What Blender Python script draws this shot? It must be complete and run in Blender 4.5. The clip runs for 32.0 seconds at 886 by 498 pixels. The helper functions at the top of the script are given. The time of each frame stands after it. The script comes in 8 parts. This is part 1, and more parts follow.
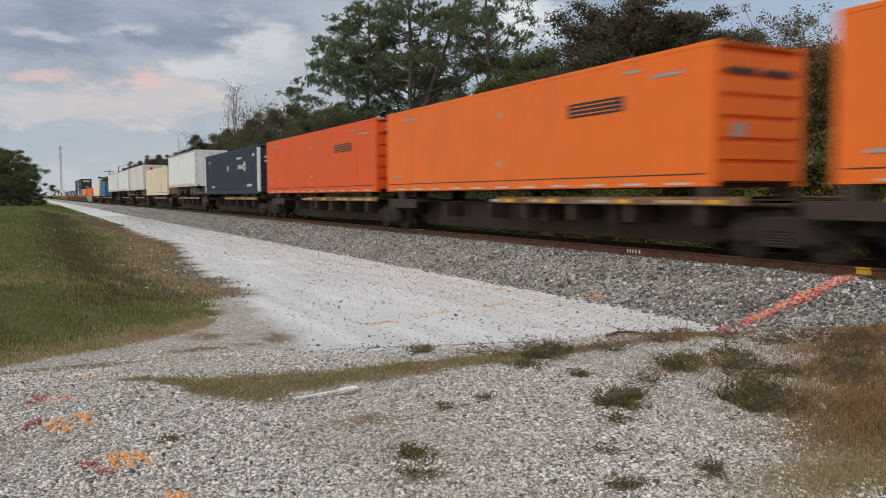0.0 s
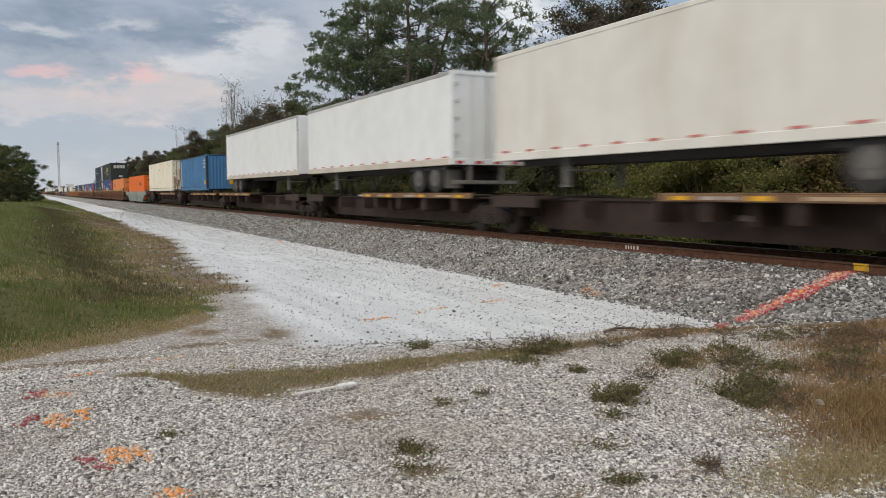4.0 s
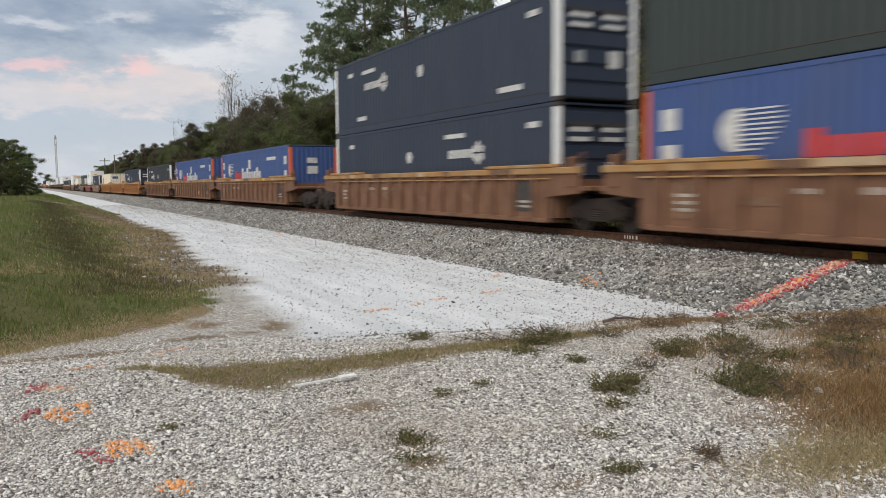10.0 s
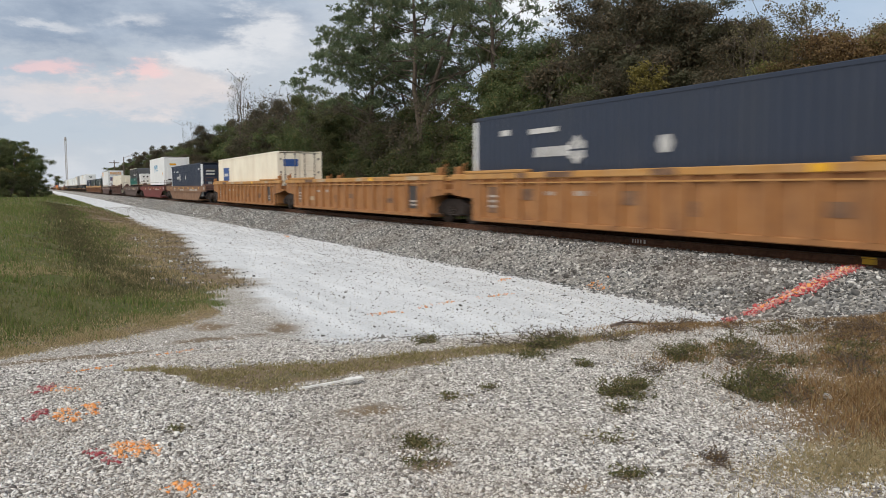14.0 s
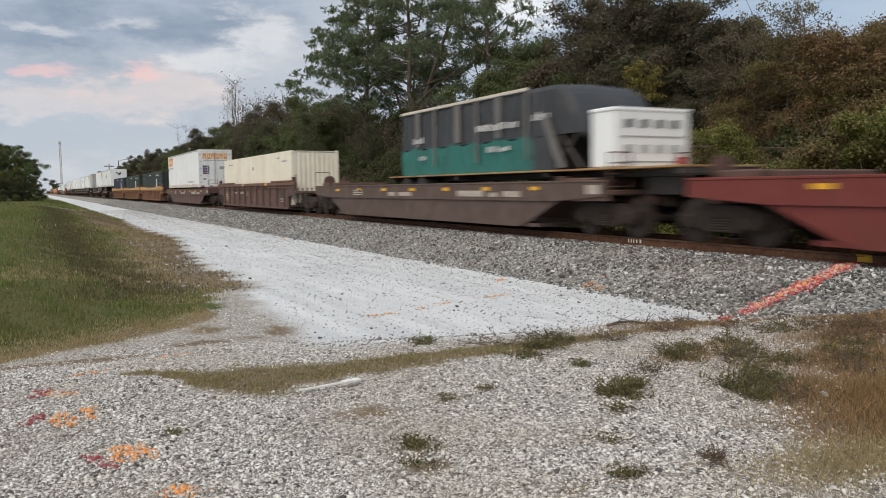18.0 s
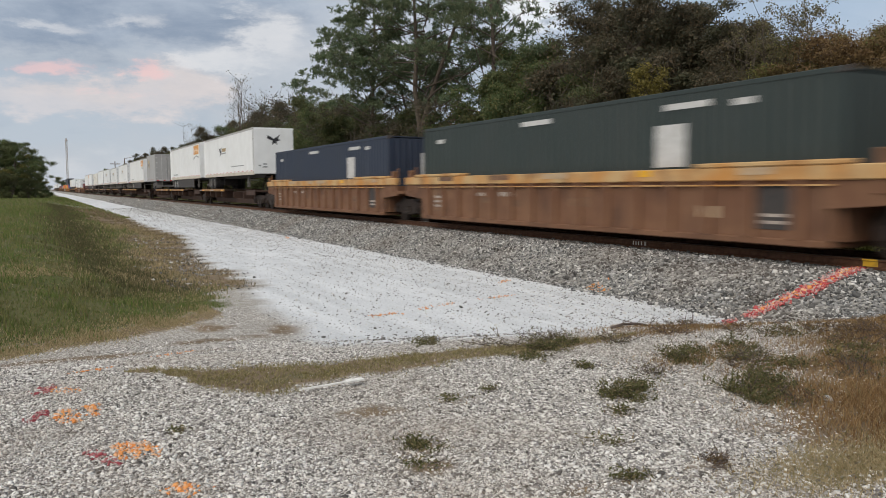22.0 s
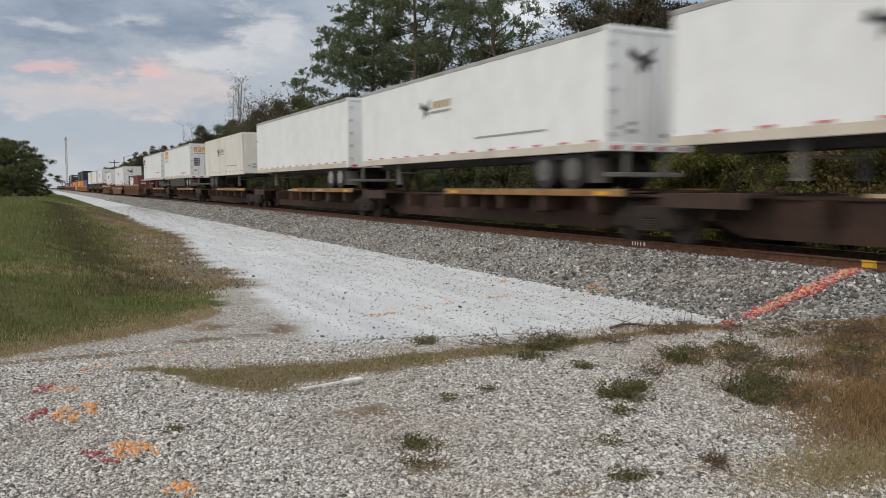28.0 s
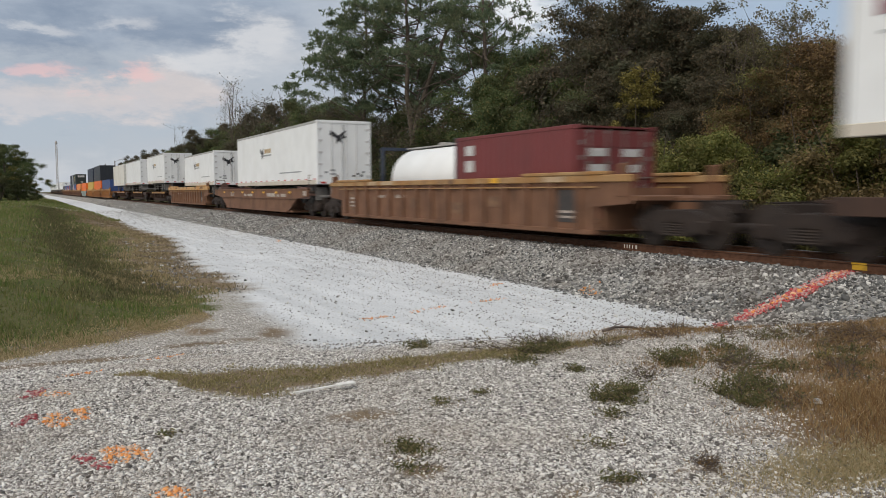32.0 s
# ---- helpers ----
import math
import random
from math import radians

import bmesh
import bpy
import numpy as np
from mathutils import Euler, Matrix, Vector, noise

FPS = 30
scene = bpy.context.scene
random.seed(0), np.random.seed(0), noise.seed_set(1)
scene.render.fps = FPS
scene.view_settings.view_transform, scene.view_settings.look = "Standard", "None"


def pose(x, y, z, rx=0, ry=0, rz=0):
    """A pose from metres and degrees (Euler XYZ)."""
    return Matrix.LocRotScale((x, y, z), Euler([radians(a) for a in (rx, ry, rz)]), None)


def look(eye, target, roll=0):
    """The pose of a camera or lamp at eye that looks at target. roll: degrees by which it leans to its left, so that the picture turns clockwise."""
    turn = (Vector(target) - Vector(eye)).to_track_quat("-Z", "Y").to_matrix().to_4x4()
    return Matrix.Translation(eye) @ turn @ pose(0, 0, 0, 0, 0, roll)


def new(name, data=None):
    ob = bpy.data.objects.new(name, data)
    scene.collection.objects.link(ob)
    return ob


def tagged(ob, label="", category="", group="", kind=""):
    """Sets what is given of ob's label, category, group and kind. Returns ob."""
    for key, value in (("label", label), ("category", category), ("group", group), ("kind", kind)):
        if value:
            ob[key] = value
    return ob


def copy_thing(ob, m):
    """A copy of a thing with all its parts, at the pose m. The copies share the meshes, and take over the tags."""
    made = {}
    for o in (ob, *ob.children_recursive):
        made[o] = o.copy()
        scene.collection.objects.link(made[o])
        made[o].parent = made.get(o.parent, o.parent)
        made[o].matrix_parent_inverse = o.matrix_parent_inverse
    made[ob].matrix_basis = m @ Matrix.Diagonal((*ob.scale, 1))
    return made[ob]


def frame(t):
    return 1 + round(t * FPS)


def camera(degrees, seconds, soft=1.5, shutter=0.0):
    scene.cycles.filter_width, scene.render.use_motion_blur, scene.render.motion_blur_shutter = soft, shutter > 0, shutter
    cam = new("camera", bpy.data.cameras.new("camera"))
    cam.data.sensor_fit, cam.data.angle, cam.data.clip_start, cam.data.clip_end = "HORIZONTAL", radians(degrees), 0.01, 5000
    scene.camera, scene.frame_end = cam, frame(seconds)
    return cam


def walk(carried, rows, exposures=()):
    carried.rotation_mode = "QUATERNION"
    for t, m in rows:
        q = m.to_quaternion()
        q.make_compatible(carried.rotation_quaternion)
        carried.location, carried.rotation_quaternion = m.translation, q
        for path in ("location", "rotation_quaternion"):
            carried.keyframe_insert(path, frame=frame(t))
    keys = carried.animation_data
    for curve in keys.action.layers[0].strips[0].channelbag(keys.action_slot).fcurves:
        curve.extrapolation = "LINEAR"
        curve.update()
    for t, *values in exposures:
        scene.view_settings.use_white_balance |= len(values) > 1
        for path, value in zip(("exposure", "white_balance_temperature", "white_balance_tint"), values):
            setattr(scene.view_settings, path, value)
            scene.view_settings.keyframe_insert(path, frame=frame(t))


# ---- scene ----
# ------------------------------------------------------------------ camera
cam = camera(58.95, 32.0, soft=0.9, shutter=0.5)
EYE = (0.0, 0.0, 1.55)
CAM_ROWS = [
    (0, 86.113, 0.177, -27.574), (0.5, 85.971, 0.227, -27.580), (1, 85.873, 0.276, -27.553), (1.5, 85.812, 0.260, -27.558),
    (2, 85.787, 0.208, -27.583), (2.5, 85.762, 0.175, -27.604), (3, 85.757, 0.154, -27.657), (3.5, 85.783, 0.112, -27.690),
    (5.5, 85.940, 0.245, -27.717), (6, 85.853, 0.222, -27.692), (6.5, 85.755, 0.225, -27.629), (7, 85.683, 0.229, -27.549),
    (7.5, 85.627, 0.223, -27.525), (8, 85.579, 0.268, -27.592), (8.5, 85.534, 0.360, -27.723), (9, 85.468, 0.463, -27.862),
    (9.5, 85.325, 0.530, -27.906), (10, 85.172, 0.525, -27.804), (10.5, 85.002, 0.398, -27.608), (11, 84.955, 0.236, -27.389),
    (11.5, 85.000, 0.115, -27.283), (12, 85.109, 0.053, -27.262), (12.5, 85.213, 0.070, -27.263), (13, 85.295, 0.122, -27.248),
    (13.5, 85.350, 0.205, -27.221), (14, 85.411, 0.281, -27.233), (14.5, 85.447, 0.344, -27.269), (16.5, 85.598, 0.497, -27.364),
    (17, 85.647, 0.635, -27.435), (17.5, 85.618, 0.730, -27.502), (18, 85.488, 0.716, -27.549), (18.5, 85.228, 0.642, -27.476),
    (19, 85.045, 0.537, -27.344), (19.5, 85.002, 0.421, -27.255), (20, 85.085, 0.371, -27.235), (20.5, 85.272, 0.335, -27.250),
    (21, 85.405, 0.262, -27.263), (21.5, 85.493, 0.261, -27.240), (22, 85.524, 0.223, -27.189), (22.5, 85.514, 0.263, -27.167),
    (23, 85.509, 0.237, -27.143), (23.5, 85.489, 0.246, -27.154), (24, 85.454, 0.169, -27.150), (24.5, 85.414, 0.119, -27.126),
    (25, 85.399, 0.090, -27.076), (25.5, 85.421, 0.090, -27.077), (27.5, 85.442, 0.016, -27.209), (28, 85.504, 0.010, -27.227),
    (28.5, 85.566, 0.001, -27.258), (29, 85.629, -0.019, -27.321), (29.5, 85.689, -0.031, -27.430), (30, 85.747, -0.053, -27.514),
    (30.5, 85.756, -0.027, -27.585), (31, 85.748, -0.026, -27.628), (31.5, 85.735, 0.049, -27.696), (32, 85.757, 0.115, -27.796),
]
walk(cam, [(t, pose(*EYE, a, b, c)) for t, a, b, c in CAM_ROWS],
     [(0, -0.15), (1, -0.16), (2, 0.0), (3, -0.12), (6, -0.02), (7, -0.10), (8, -0.04), (10, 0.10), (12, 0.12), (14, 0.12), (17, 0.02), (19, 0.05), (20, 0.02), (21, 0.0), (23, 0.0), (24, -0.18), (25, -0.10), (28, -0.16), (29, -0.17), (31, -0.17), (32, -0.10)])

# ------------------------------------------------------------------ sky and light
SUN_EL, SUN_AZ = 46.0, -120.0      # degrees; azimuth clockwise from +Y


def build_world():
    """A clouded dusk sky: blue-grey cloud deck, a pale glow, pink undersides low over the track, thin blue between."""
    w = bpy.data.worlds.new("dusk_sky")
    scene.world = w
    w.use_nodes = True
    nt = w.node_tree
    nt.nodes.clear()
    N, L = nt.nodes.new, nt.links.new

    def put_in(sock, v):
        if isinstance(v, (int, float)):
            sock.default_value = v
        else:
            L(v, sock)

    def math_(op, a, b=0.0, c=None):
        n = N("ShaderNodeMath")
        n.operation = op
        put_in(n.inputs[0], a)
        put_in(n.inputs[1], b)
        if c is not None:
            put_in(n.inputs[2], c)
        return n.outputs[0]

    def mixc(f, a, b):
        n = N("ShaderNodeMix")
        n.data_type = "RGBA"
        n.clamp_factor = True
        put_in(n.inputs["Factor"], f)
        for k, v in ((6, a), (7, b)):
            if isinstance(v, tuple):
                n.inputs[k].default_value = (*v, 1)
            else:
                L(v, n.inputs[k])
        return n.outputs[2]

    def step(f, a, b):
        n = N("ShaderNodeMapRange")
        n.interpolation_type = "SMOOTHSTEP"
        put_in(n.inputs["Value"], f)
        n.inputs["From Min"].default_value, n.inputs["From Max"].default_value = a, b
        return n.outputs["Result"]

    co, sep = N("ShaderNodeTexCoord"), N("ShaderNodeSeparateXYZ")
    L(co.outputs["Generated"], sep.inputs[0])
    u = math_("ARCTAN2", sep.outputs["X"], sep.outputs["Y"])
    v = math_("ARCSINE", sep.outputs["Z"])
    cmb = N("ShaderNodeCombineXYZ")
    L(u, cmb.inputs["X"])
    L(math_("MULTIPLY", v, 2.6), cmb.inputs["Y"])

    def fbm(scale, seed, rough=0.55, dist=0.0):
        n = N("ShaderNodeTexNoise")
        n.noise_dimensions = "4D"
        n.inputs["Scale"].default_value, n.inputs["Detail"].default_value, n.inputs["Roughness"].default_value = scale, 9, rough
        n.inputs["W"].default_value, n.inputs["Distortion"].default_value = seed, dist
        L(cmb.outputs[0], n.inputs["Vector"])
        return n.outputs["Fac"]

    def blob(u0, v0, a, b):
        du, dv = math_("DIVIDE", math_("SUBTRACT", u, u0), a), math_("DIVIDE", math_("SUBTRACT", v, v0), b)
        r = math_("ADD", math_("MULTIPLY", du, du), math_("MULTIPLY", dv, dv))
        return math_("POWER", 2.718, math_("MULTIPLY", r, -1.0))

    sky = N("ShaderNodeTexSky")
    sky.sky_type = "NISHITA"
    sky.sun_disc = False
    sky.sun_elevation, sky.sun_rotation = radians(SUN_EL), radians(SUN_AZ)
    sky.air_density, sky.dust_density = 1.0, 1.5
    n1, n2, n3, n4 = fbm(2.3, 3.1), fbm(6.0, 7.7, 0.62, 0.4), fbm(15.0, 1.3, 0.65), fbm(4.0, 9.4, 0.6, 0.6)
    # ragged cloud edges: the places of the cloud masses are pushed about by the noise
    u = math_("ADD", u, math_("ADD", math_("MULTIPLY_ADD", n2, 0.16, -0.08), math_("MULTIPLY_ADD", n3, 0.05, -0.025)))
    v = math_("ADD", v, math_("ADD", math_("MULTIPLY_ADD", n4, 0.07, -0.035), math_("MULTIPLY_ADD", n3, 0.022, -0.011)))
    n5 = fbm(34.0, 5.2, 0.7)
    rough = math_("ADD", math_("MULTIPLY_ADD", n3, 2.2, -1.1), math_("MULTIPLY_ADD", n5, 1.2, -0.6))

    def ragged(f, a, b, k=1.0):
        return math_("MULTIPLY", step(math_("ADD", f, math_("MULTIPLY", rough, k)), a, b), step(f, 0.02, 0.25))
    deck = mixc(step(v, 0.03, 0.24), (5.3, 5.75, 6.3), (3.9, 4.6, 5.5))
    deck = mixc(math_("MULTIPLY", step(n1, 0.44, 0.62), 0.6), deck, (6.4, 6.7, 7.2))
    deck = mixc(math_("MULTIPLY", step(n4, 0.56, 0.70), 0.5), deck, (7.2, 7.3, 7.5))
    deck = mixc(math_("MULTIPLY", step(n2, 0.50, 0.34), 0.35), deck, (3.3, 3.9, 4.8))
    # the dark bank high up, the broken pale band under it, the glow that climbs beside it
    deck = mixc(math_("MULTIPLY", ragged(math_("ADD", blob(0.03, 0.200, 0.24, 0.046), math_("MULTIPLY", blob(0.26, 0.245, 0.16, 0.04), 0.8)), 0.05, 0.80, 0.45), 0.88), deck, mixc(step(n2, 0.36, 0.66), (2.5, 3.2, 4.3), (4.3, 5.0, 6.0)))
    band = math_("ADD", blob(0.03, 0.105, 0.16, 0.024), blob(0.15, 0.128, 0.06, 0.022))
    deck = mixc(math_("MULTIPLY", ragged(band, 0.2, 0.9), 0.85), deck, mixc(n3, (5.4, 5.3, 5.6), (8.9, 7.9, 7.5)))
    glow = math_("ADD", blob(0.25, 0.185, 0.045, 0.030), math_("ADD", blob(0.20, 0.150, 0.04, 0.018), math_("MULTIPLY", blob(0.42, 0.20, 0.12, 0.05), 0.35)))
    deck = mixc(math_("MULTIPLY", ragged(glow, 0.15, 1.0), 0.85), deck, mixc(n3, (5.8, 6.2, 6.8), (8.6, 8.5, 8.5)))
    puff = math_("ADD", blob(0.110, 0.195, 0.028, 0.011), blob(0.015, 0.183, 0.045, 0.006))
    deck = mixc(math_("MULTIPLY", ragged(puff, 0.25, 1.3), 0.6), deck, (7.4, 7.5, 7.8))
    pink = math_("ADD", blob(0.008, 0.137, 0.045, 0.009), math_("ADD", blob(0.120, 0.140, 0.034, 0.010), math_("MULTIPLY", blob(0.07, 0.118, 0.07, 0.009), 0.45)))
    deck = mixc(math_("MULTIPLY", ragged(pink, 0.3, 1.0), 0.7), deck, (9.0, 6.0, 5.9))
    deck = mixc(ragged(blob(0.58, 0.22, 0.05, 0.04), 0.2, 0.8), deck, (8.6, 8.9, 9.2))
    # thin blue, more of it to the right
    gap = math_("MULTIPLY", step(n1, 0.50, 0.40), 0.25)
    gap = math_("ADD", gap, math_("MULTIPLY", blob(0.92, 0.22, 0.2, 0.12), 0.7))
    top = N("ShaderNodeBackground")
    blue = mixc(0.7, sky.outputs["Color"], (4.6, 6.0, 7.8))
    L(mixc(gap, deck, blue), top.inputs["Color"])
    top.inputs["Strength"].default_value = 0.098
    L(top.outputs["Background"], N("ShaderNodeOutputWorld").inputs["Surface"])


build_world()
sun = new("sun", bpy.data.lights.new("sun", "SUN"))
sun.data.energy, sun.data.angle, sun.data.color = 2.38, radians(70), (1.0, 0.885, 0.735)
_d = Vector((math.sin(radians(SUN_AZ)) * math.cos(radians(SUN_EL)), math.cos(radians(SUN_AZ)) * math.cos(radians(SUN_EL)), math.sin(radians(SUN_EL))))
sun.matrix_world = look(_d * 50, (0, 0, 0))
scene.view_settings.exposure = 0.0

# ------------------------------------------------------------------ materials
MATS = {}


def mat(name, col, rough=0.6, metal=0.0, col2=None, scale=6.0, bump=0.0, bump_scale=40.0, dirt=None, dirt_amt=0.45, dirt_scale=1.2, streak=1.0, rand=0.0, island=0.0, sheen=0.5):
    """Node paint: a base colour with fine grain, broader stains (stretched upright by streak) and a bump; rand varies it from object to object."""
    if name in MATS:
        return MATS[name]
    m = bpy.data.materials.new(name)
    m.use_nodes = True
    nt = m.node_tree
    N, L = nt.nodes.new, nt.links.new
    bs = nt.nodes["Principled BSDF"]
    bs.inputs["Roughness"].default_value, bs.inputs["Metallic"].default_value = rough, metal
    bs.inputs["Specular IOR Level"].default_value = sheen
    tc = N("ShaderNodeTexCoord")
    c2 = col2 or tuple(c * 0.8 for c in col)
    n1 = N("ShaderNodeTexNoise")
    n1.inputs["Scale"].default_value, n1.inputs["Detail"].default_value = scale, 5
    L(tc.outputs["Object"], n1.inputs["Vector"])
    r1 = N("ShaderNodeMapRange")
    r1.inputs["From Min"].default_value, r1.inputs["From Max"].default_value = 0.35, 0.65
    L(n1.outputs["Fac"], r1.inputs["Value"])
    mx = N("ShaderNodeMix")
    mx.data_type = "RGBA"
    mx.inputs[6].default_value, mx.inputs[7].default_value = (*col, 1), (*c2, 1)
    L(r1.outputs["Result"], mx.inputs["Factor"])
    last = mx.outputs[2]
    if dirt:
        mp, n2, r2, md = N("ShaderNodeMapping"), N("ShaderNodeTexNoise"), N("ShaderNodeMapRange"), N("ShaderNodeMix")
        mp.inputs["Scale"].default_value = (1, 1, 1 / streak)
        n2.inputs["Scale"].default_value, n2.inputs["Detail"].default_value, n2.inputs["Roughness"].default_value = dirt_scale, 8, 0.65
        r2.inputs["From Min"].default_value, r2.inputs["From Max"].default_value = 0.48, 0.74
        r2.inputs["To Max"].default_value = dirt_amt
        md.data_type = "RGBA"
        L(tc.outputs["Object"], mp.inputs["Vector"])
        L(mp.outputs["Vector"], n2.inputs["Vector"])
        L(n2.outputs["Fac"], r2.inputs["Value"])
        L(r2.outputs["Result"], md.inputs["Factor"])
        L(last, md.inputs[6])
        md.inputs[7].default_value = (*dirt, 1)
        last = md.outputs[2]
    if rand or island:
        hs, mr = N("ShaderNodeHueSaturation"), N("ShaderNodeMapRange")
        src = N("ShaderNodeNewGeometry").outputs["Random Per Island"] if island else N("ShaderNodeObjectInfo").outputs["Random"]
        k = island or rand
        mr.inputs["To Min"].default_value, mr.inputs["To Max"].default_value = 1 - k, 1 + k
        L(src, mr.inputs["Value"])
        L(mr.outputs["Result"], hs.inputs["Value"])
        L(last, hs.inputs["Color"])
        last = hs.outputs["Color"]
    L(last, bs.inputs["Base Color"])
    if bump:
        n3, bp = N("ShaderNodeTexNoise"), N("ShaderNodeBump")
        n3.inputs["Scale"].default_value, n3.inputs["Detail"].default_value = bump_scale, 4
        bp.inputs["Strength"].default_value, bp.inputs["Distance"].default_value = bump, 0.02
        L(tc.outputs["Object"], n3.inputs["Vector"])
        L(n3.outputs["Fac"], bp.inputs["Height"])
        L(bp.outputs["Normal"], bs.inputs["Normal"])
    MATS[name] = m
    return m


def ramp_mat(name, stops, rough=0.9, bump=0.0, bump_scale=60.0, patch=None, patch_scale=0.35, patch_amt=0.6, leafy=False):
    """Stones and leaves: each island draws its colour from the ramp, with broad patches of a second colour over the place."""
    m = bpy.data.materials.new(name)
    m.use_nodes = True
    nt = m.node_tree
    N, L = nt.nodes.new, nt.links.new
    bs = nt.nodes["Principled BSDF"]
    bs.inputs["Roughness"].default_value = rough
    bs.inputs["Specular IOR Level"].default_value = 0.25
    g, cr = N("ShaderNodeNewGeometry"), N("ShaderNodeValToRGB")
    cr.color_ramp.elements[0].position, cr.color_ramp.elements[0].color = stops[0][0], (*stops[0][1], 1)
    cr.color_ramp.elements[1].position, cr.color_ramp.elements[1].color = stops[-1][0], (*stops[-1][1], 1)
    for p, c in stops[1:-1]:
        cr.color_ramp.elements.new(p).color = (*c, 1)
    L(g.outputs["Random Per Island"], cr.inputs["Fac"])
    last = cr.outputs["Color"]
    tc = N("ShaderNodeTexCoord")
    if patch:
        n, r, mx = N("ShaderNodeTexNoise"), N("ShaderNodeMapRange"), N("ShaderNodeMix")
        n.inputs["Scale"].default_value, n.inputs["Detail"].default_value = patch_scale, 4
        r.inputs["From Min"].default_value, r.inputs["From Max"].default_value, r.inputs["To Max"].default_value = 0.45, 0.65, patch_amt
        mx.data_type = "RGBA"
        mx.inputs[7].default_value = (*patch, 1)
        L(tc.outputs["Object"], n.inputs["Vector"])
        L(n.outputs["Fac"], r.inputs["Value"])
        L(r.outputs["Result"], mx.inputs["Factor"])
        L(last, mx.inputs[6])
        last = mx.outputs[2]
    L(last, bs.inputs["Base Color"])
    if leafy:
        tr, ms = N("ShaderNodeBsdfTranslucent"), N("ShaderNodeMixShader")
        ms.inputs["Fac"].default_value = 0.42
        L(last, tr.inputs["Color"])
        L(bs.outputs["BSDF"], ms.inputs[1])
        L(tr.outputs["BSDF"], ms.inputs[2])
        L(ms.outputs["Shader"], nt.nodes["Material Output"].inputs["Surface"])
    if bump:
        n3, bp = N("ShaderNodeTexNoise"), N("ShaderNodeBump")
        n3.inputs["Scale"].default_value = bump_scale
        bp.inputs["Strength"].default_value, bp.inputs["Distance"].default_value = bump, 0.01
        L(tc.outputs["Object"], n3.inputs["Vector"])
        L(n3.outputs["Fac"], bp.inputs["Height"])
        L(bp.outputs["Normal"], bs.inputs["Normal"])
    MATS[name] = m
    return m


def ground_mat():
    """One sheet: grey gravel bed, white crushed limestone, soil under grass and dry dirt, told apart by masks on the mesh."""
    m = bpy.data.materials.new("ground_mixed")
    m.use_nodes = True
    nt = m.node_tree
    N, L = nt.nodes.new, nt.links.new
    bs = nt.nodes["Principled BSDF"]
    bs.inputs["Roughness"].default_value = 0.95
    bs.inputs["Specular IOR Level"].default_value = 0.15
    tc = N("ShaderNodeTexCoord")

    def noise_(s, d=6, ro=0.6):
        n = N("ShaderNodeTexNoise")
        n.inputs["Scale"].default_value, n.inputs["Detail"].default_value, n.inputs["Roughness"].default_value = s, d, ro
        L(tc.outputs["Object"], n.inputs["Vector"])
        return n.outputs["Fac"]

    def ramp(f, stops):
        cr = N("ShaderNodeValToRGB")
        cr.color_ramp.elements[0].position, cr.color_ramp.elements[0].color = stops[0][0], (*stops[0][1], 1)
        cr.color_ramp.elements[1].position, cr.color_ramp.elements[1].color = stops[-1][0], (*stops[-1][1], 1)
        for p, c in stops[1:-1]:
            cr.color_ramp.elements.new(p).color = (*c, 1)
        L(f, cr.inputs["Fac"])
        return cr.outputs["Color"]

    def vor(s):
        v = N("ShaderNodeTexVoronoi")
        v.inputs["Scale"].default_value = s
        L(tc.outputs["Object"], v.inputs["Vector"])
        return v.outputs["Color"]

    def mixc(f, a, b):
        mx = N("ShaderNodeMix")
        mx.data_type = "RGBA"
        if isinstance(f, float):
            mx.inputs["Factor"].default_value = f
        else:
            L(f, mx.inputs["Factor"])
        L(a, mx.inputs[6])
        L(b, mx.inputs[7])
        return mx.outputs[2]

    def mask(name, lo=0.38, hi=0.62):
        a, mr, ad = N("ShaderNodeAttribute"), N("ShaderNodeMapRange"), N("ShaderNodeMath")
        a.attribute_name = name
        ad.operation = "ADD"
        sc = N("ShaderNodeMath")
        sc.operation = "MULTIPLY_ADD"
        L(noise_(3.0), sc.inputs[0])
        sc.inputs[1].default_value, sc.inputs[2].default_value = 0.7, -0.35
        L(a.outputs["Fac"], ad.inputs[0])
        L(sc.outputs[0], ad.inputs[1])
        mr.inputs["From Min"].default_value, mr.inputs["From Max"].default_value = lo, hi
        L(ad.outputs[0], mr.inputs["Value"])
        return mr.outputs["Result"]

    bw = N("ShaderNodeRGBToBW")
    L(vor(62.0), bw.inputs["Color"])
    gravel = ramp(bw.outputs["Val"], [(0.1, (0.13, 0.115, 0.10)), (0.45, (0.33, 0.31, 0.28)), (0.75, (0.52, 0.495, 0.455)), (0.95, (0.78, 0.75, 0.71))])
    white = mixc(0.45, ramp(noise_(1.1), [(0.3, (0.51, 0.54, 0.57)), (0.7, (0.68, 0.71, 0.74))]), ramp(noise_(24.0, 8), [(0.32, (0.41, 0.41, 0.41)), (0.62, (0.83, 0.83, 0.83))]))
    mp, trk = N("ShaderNodeMapping"), N("ShaderNodeTexNoise")
    mp.inputs["Scale"].default_value = (1.5, 0.12, 1)
    mp.inputs["Rotation"].default_value = (0, 0, 0.04)
    trk.inputs["Scale"].default_value, trk.inputs["Detail"].default_value = 1.6, 5
    L(tc.outputs["Object"], mp.inputs["Vector"])
    L(mp.outputs["Vector"], trk.inputs["Vector"])
    white = mixc(0.28, white, ramp(trk.outputs["Fac"], [(0.36, (0.45, 0.47, 0.49)), (0.62, (0.80, 0.82, 0.84))]))
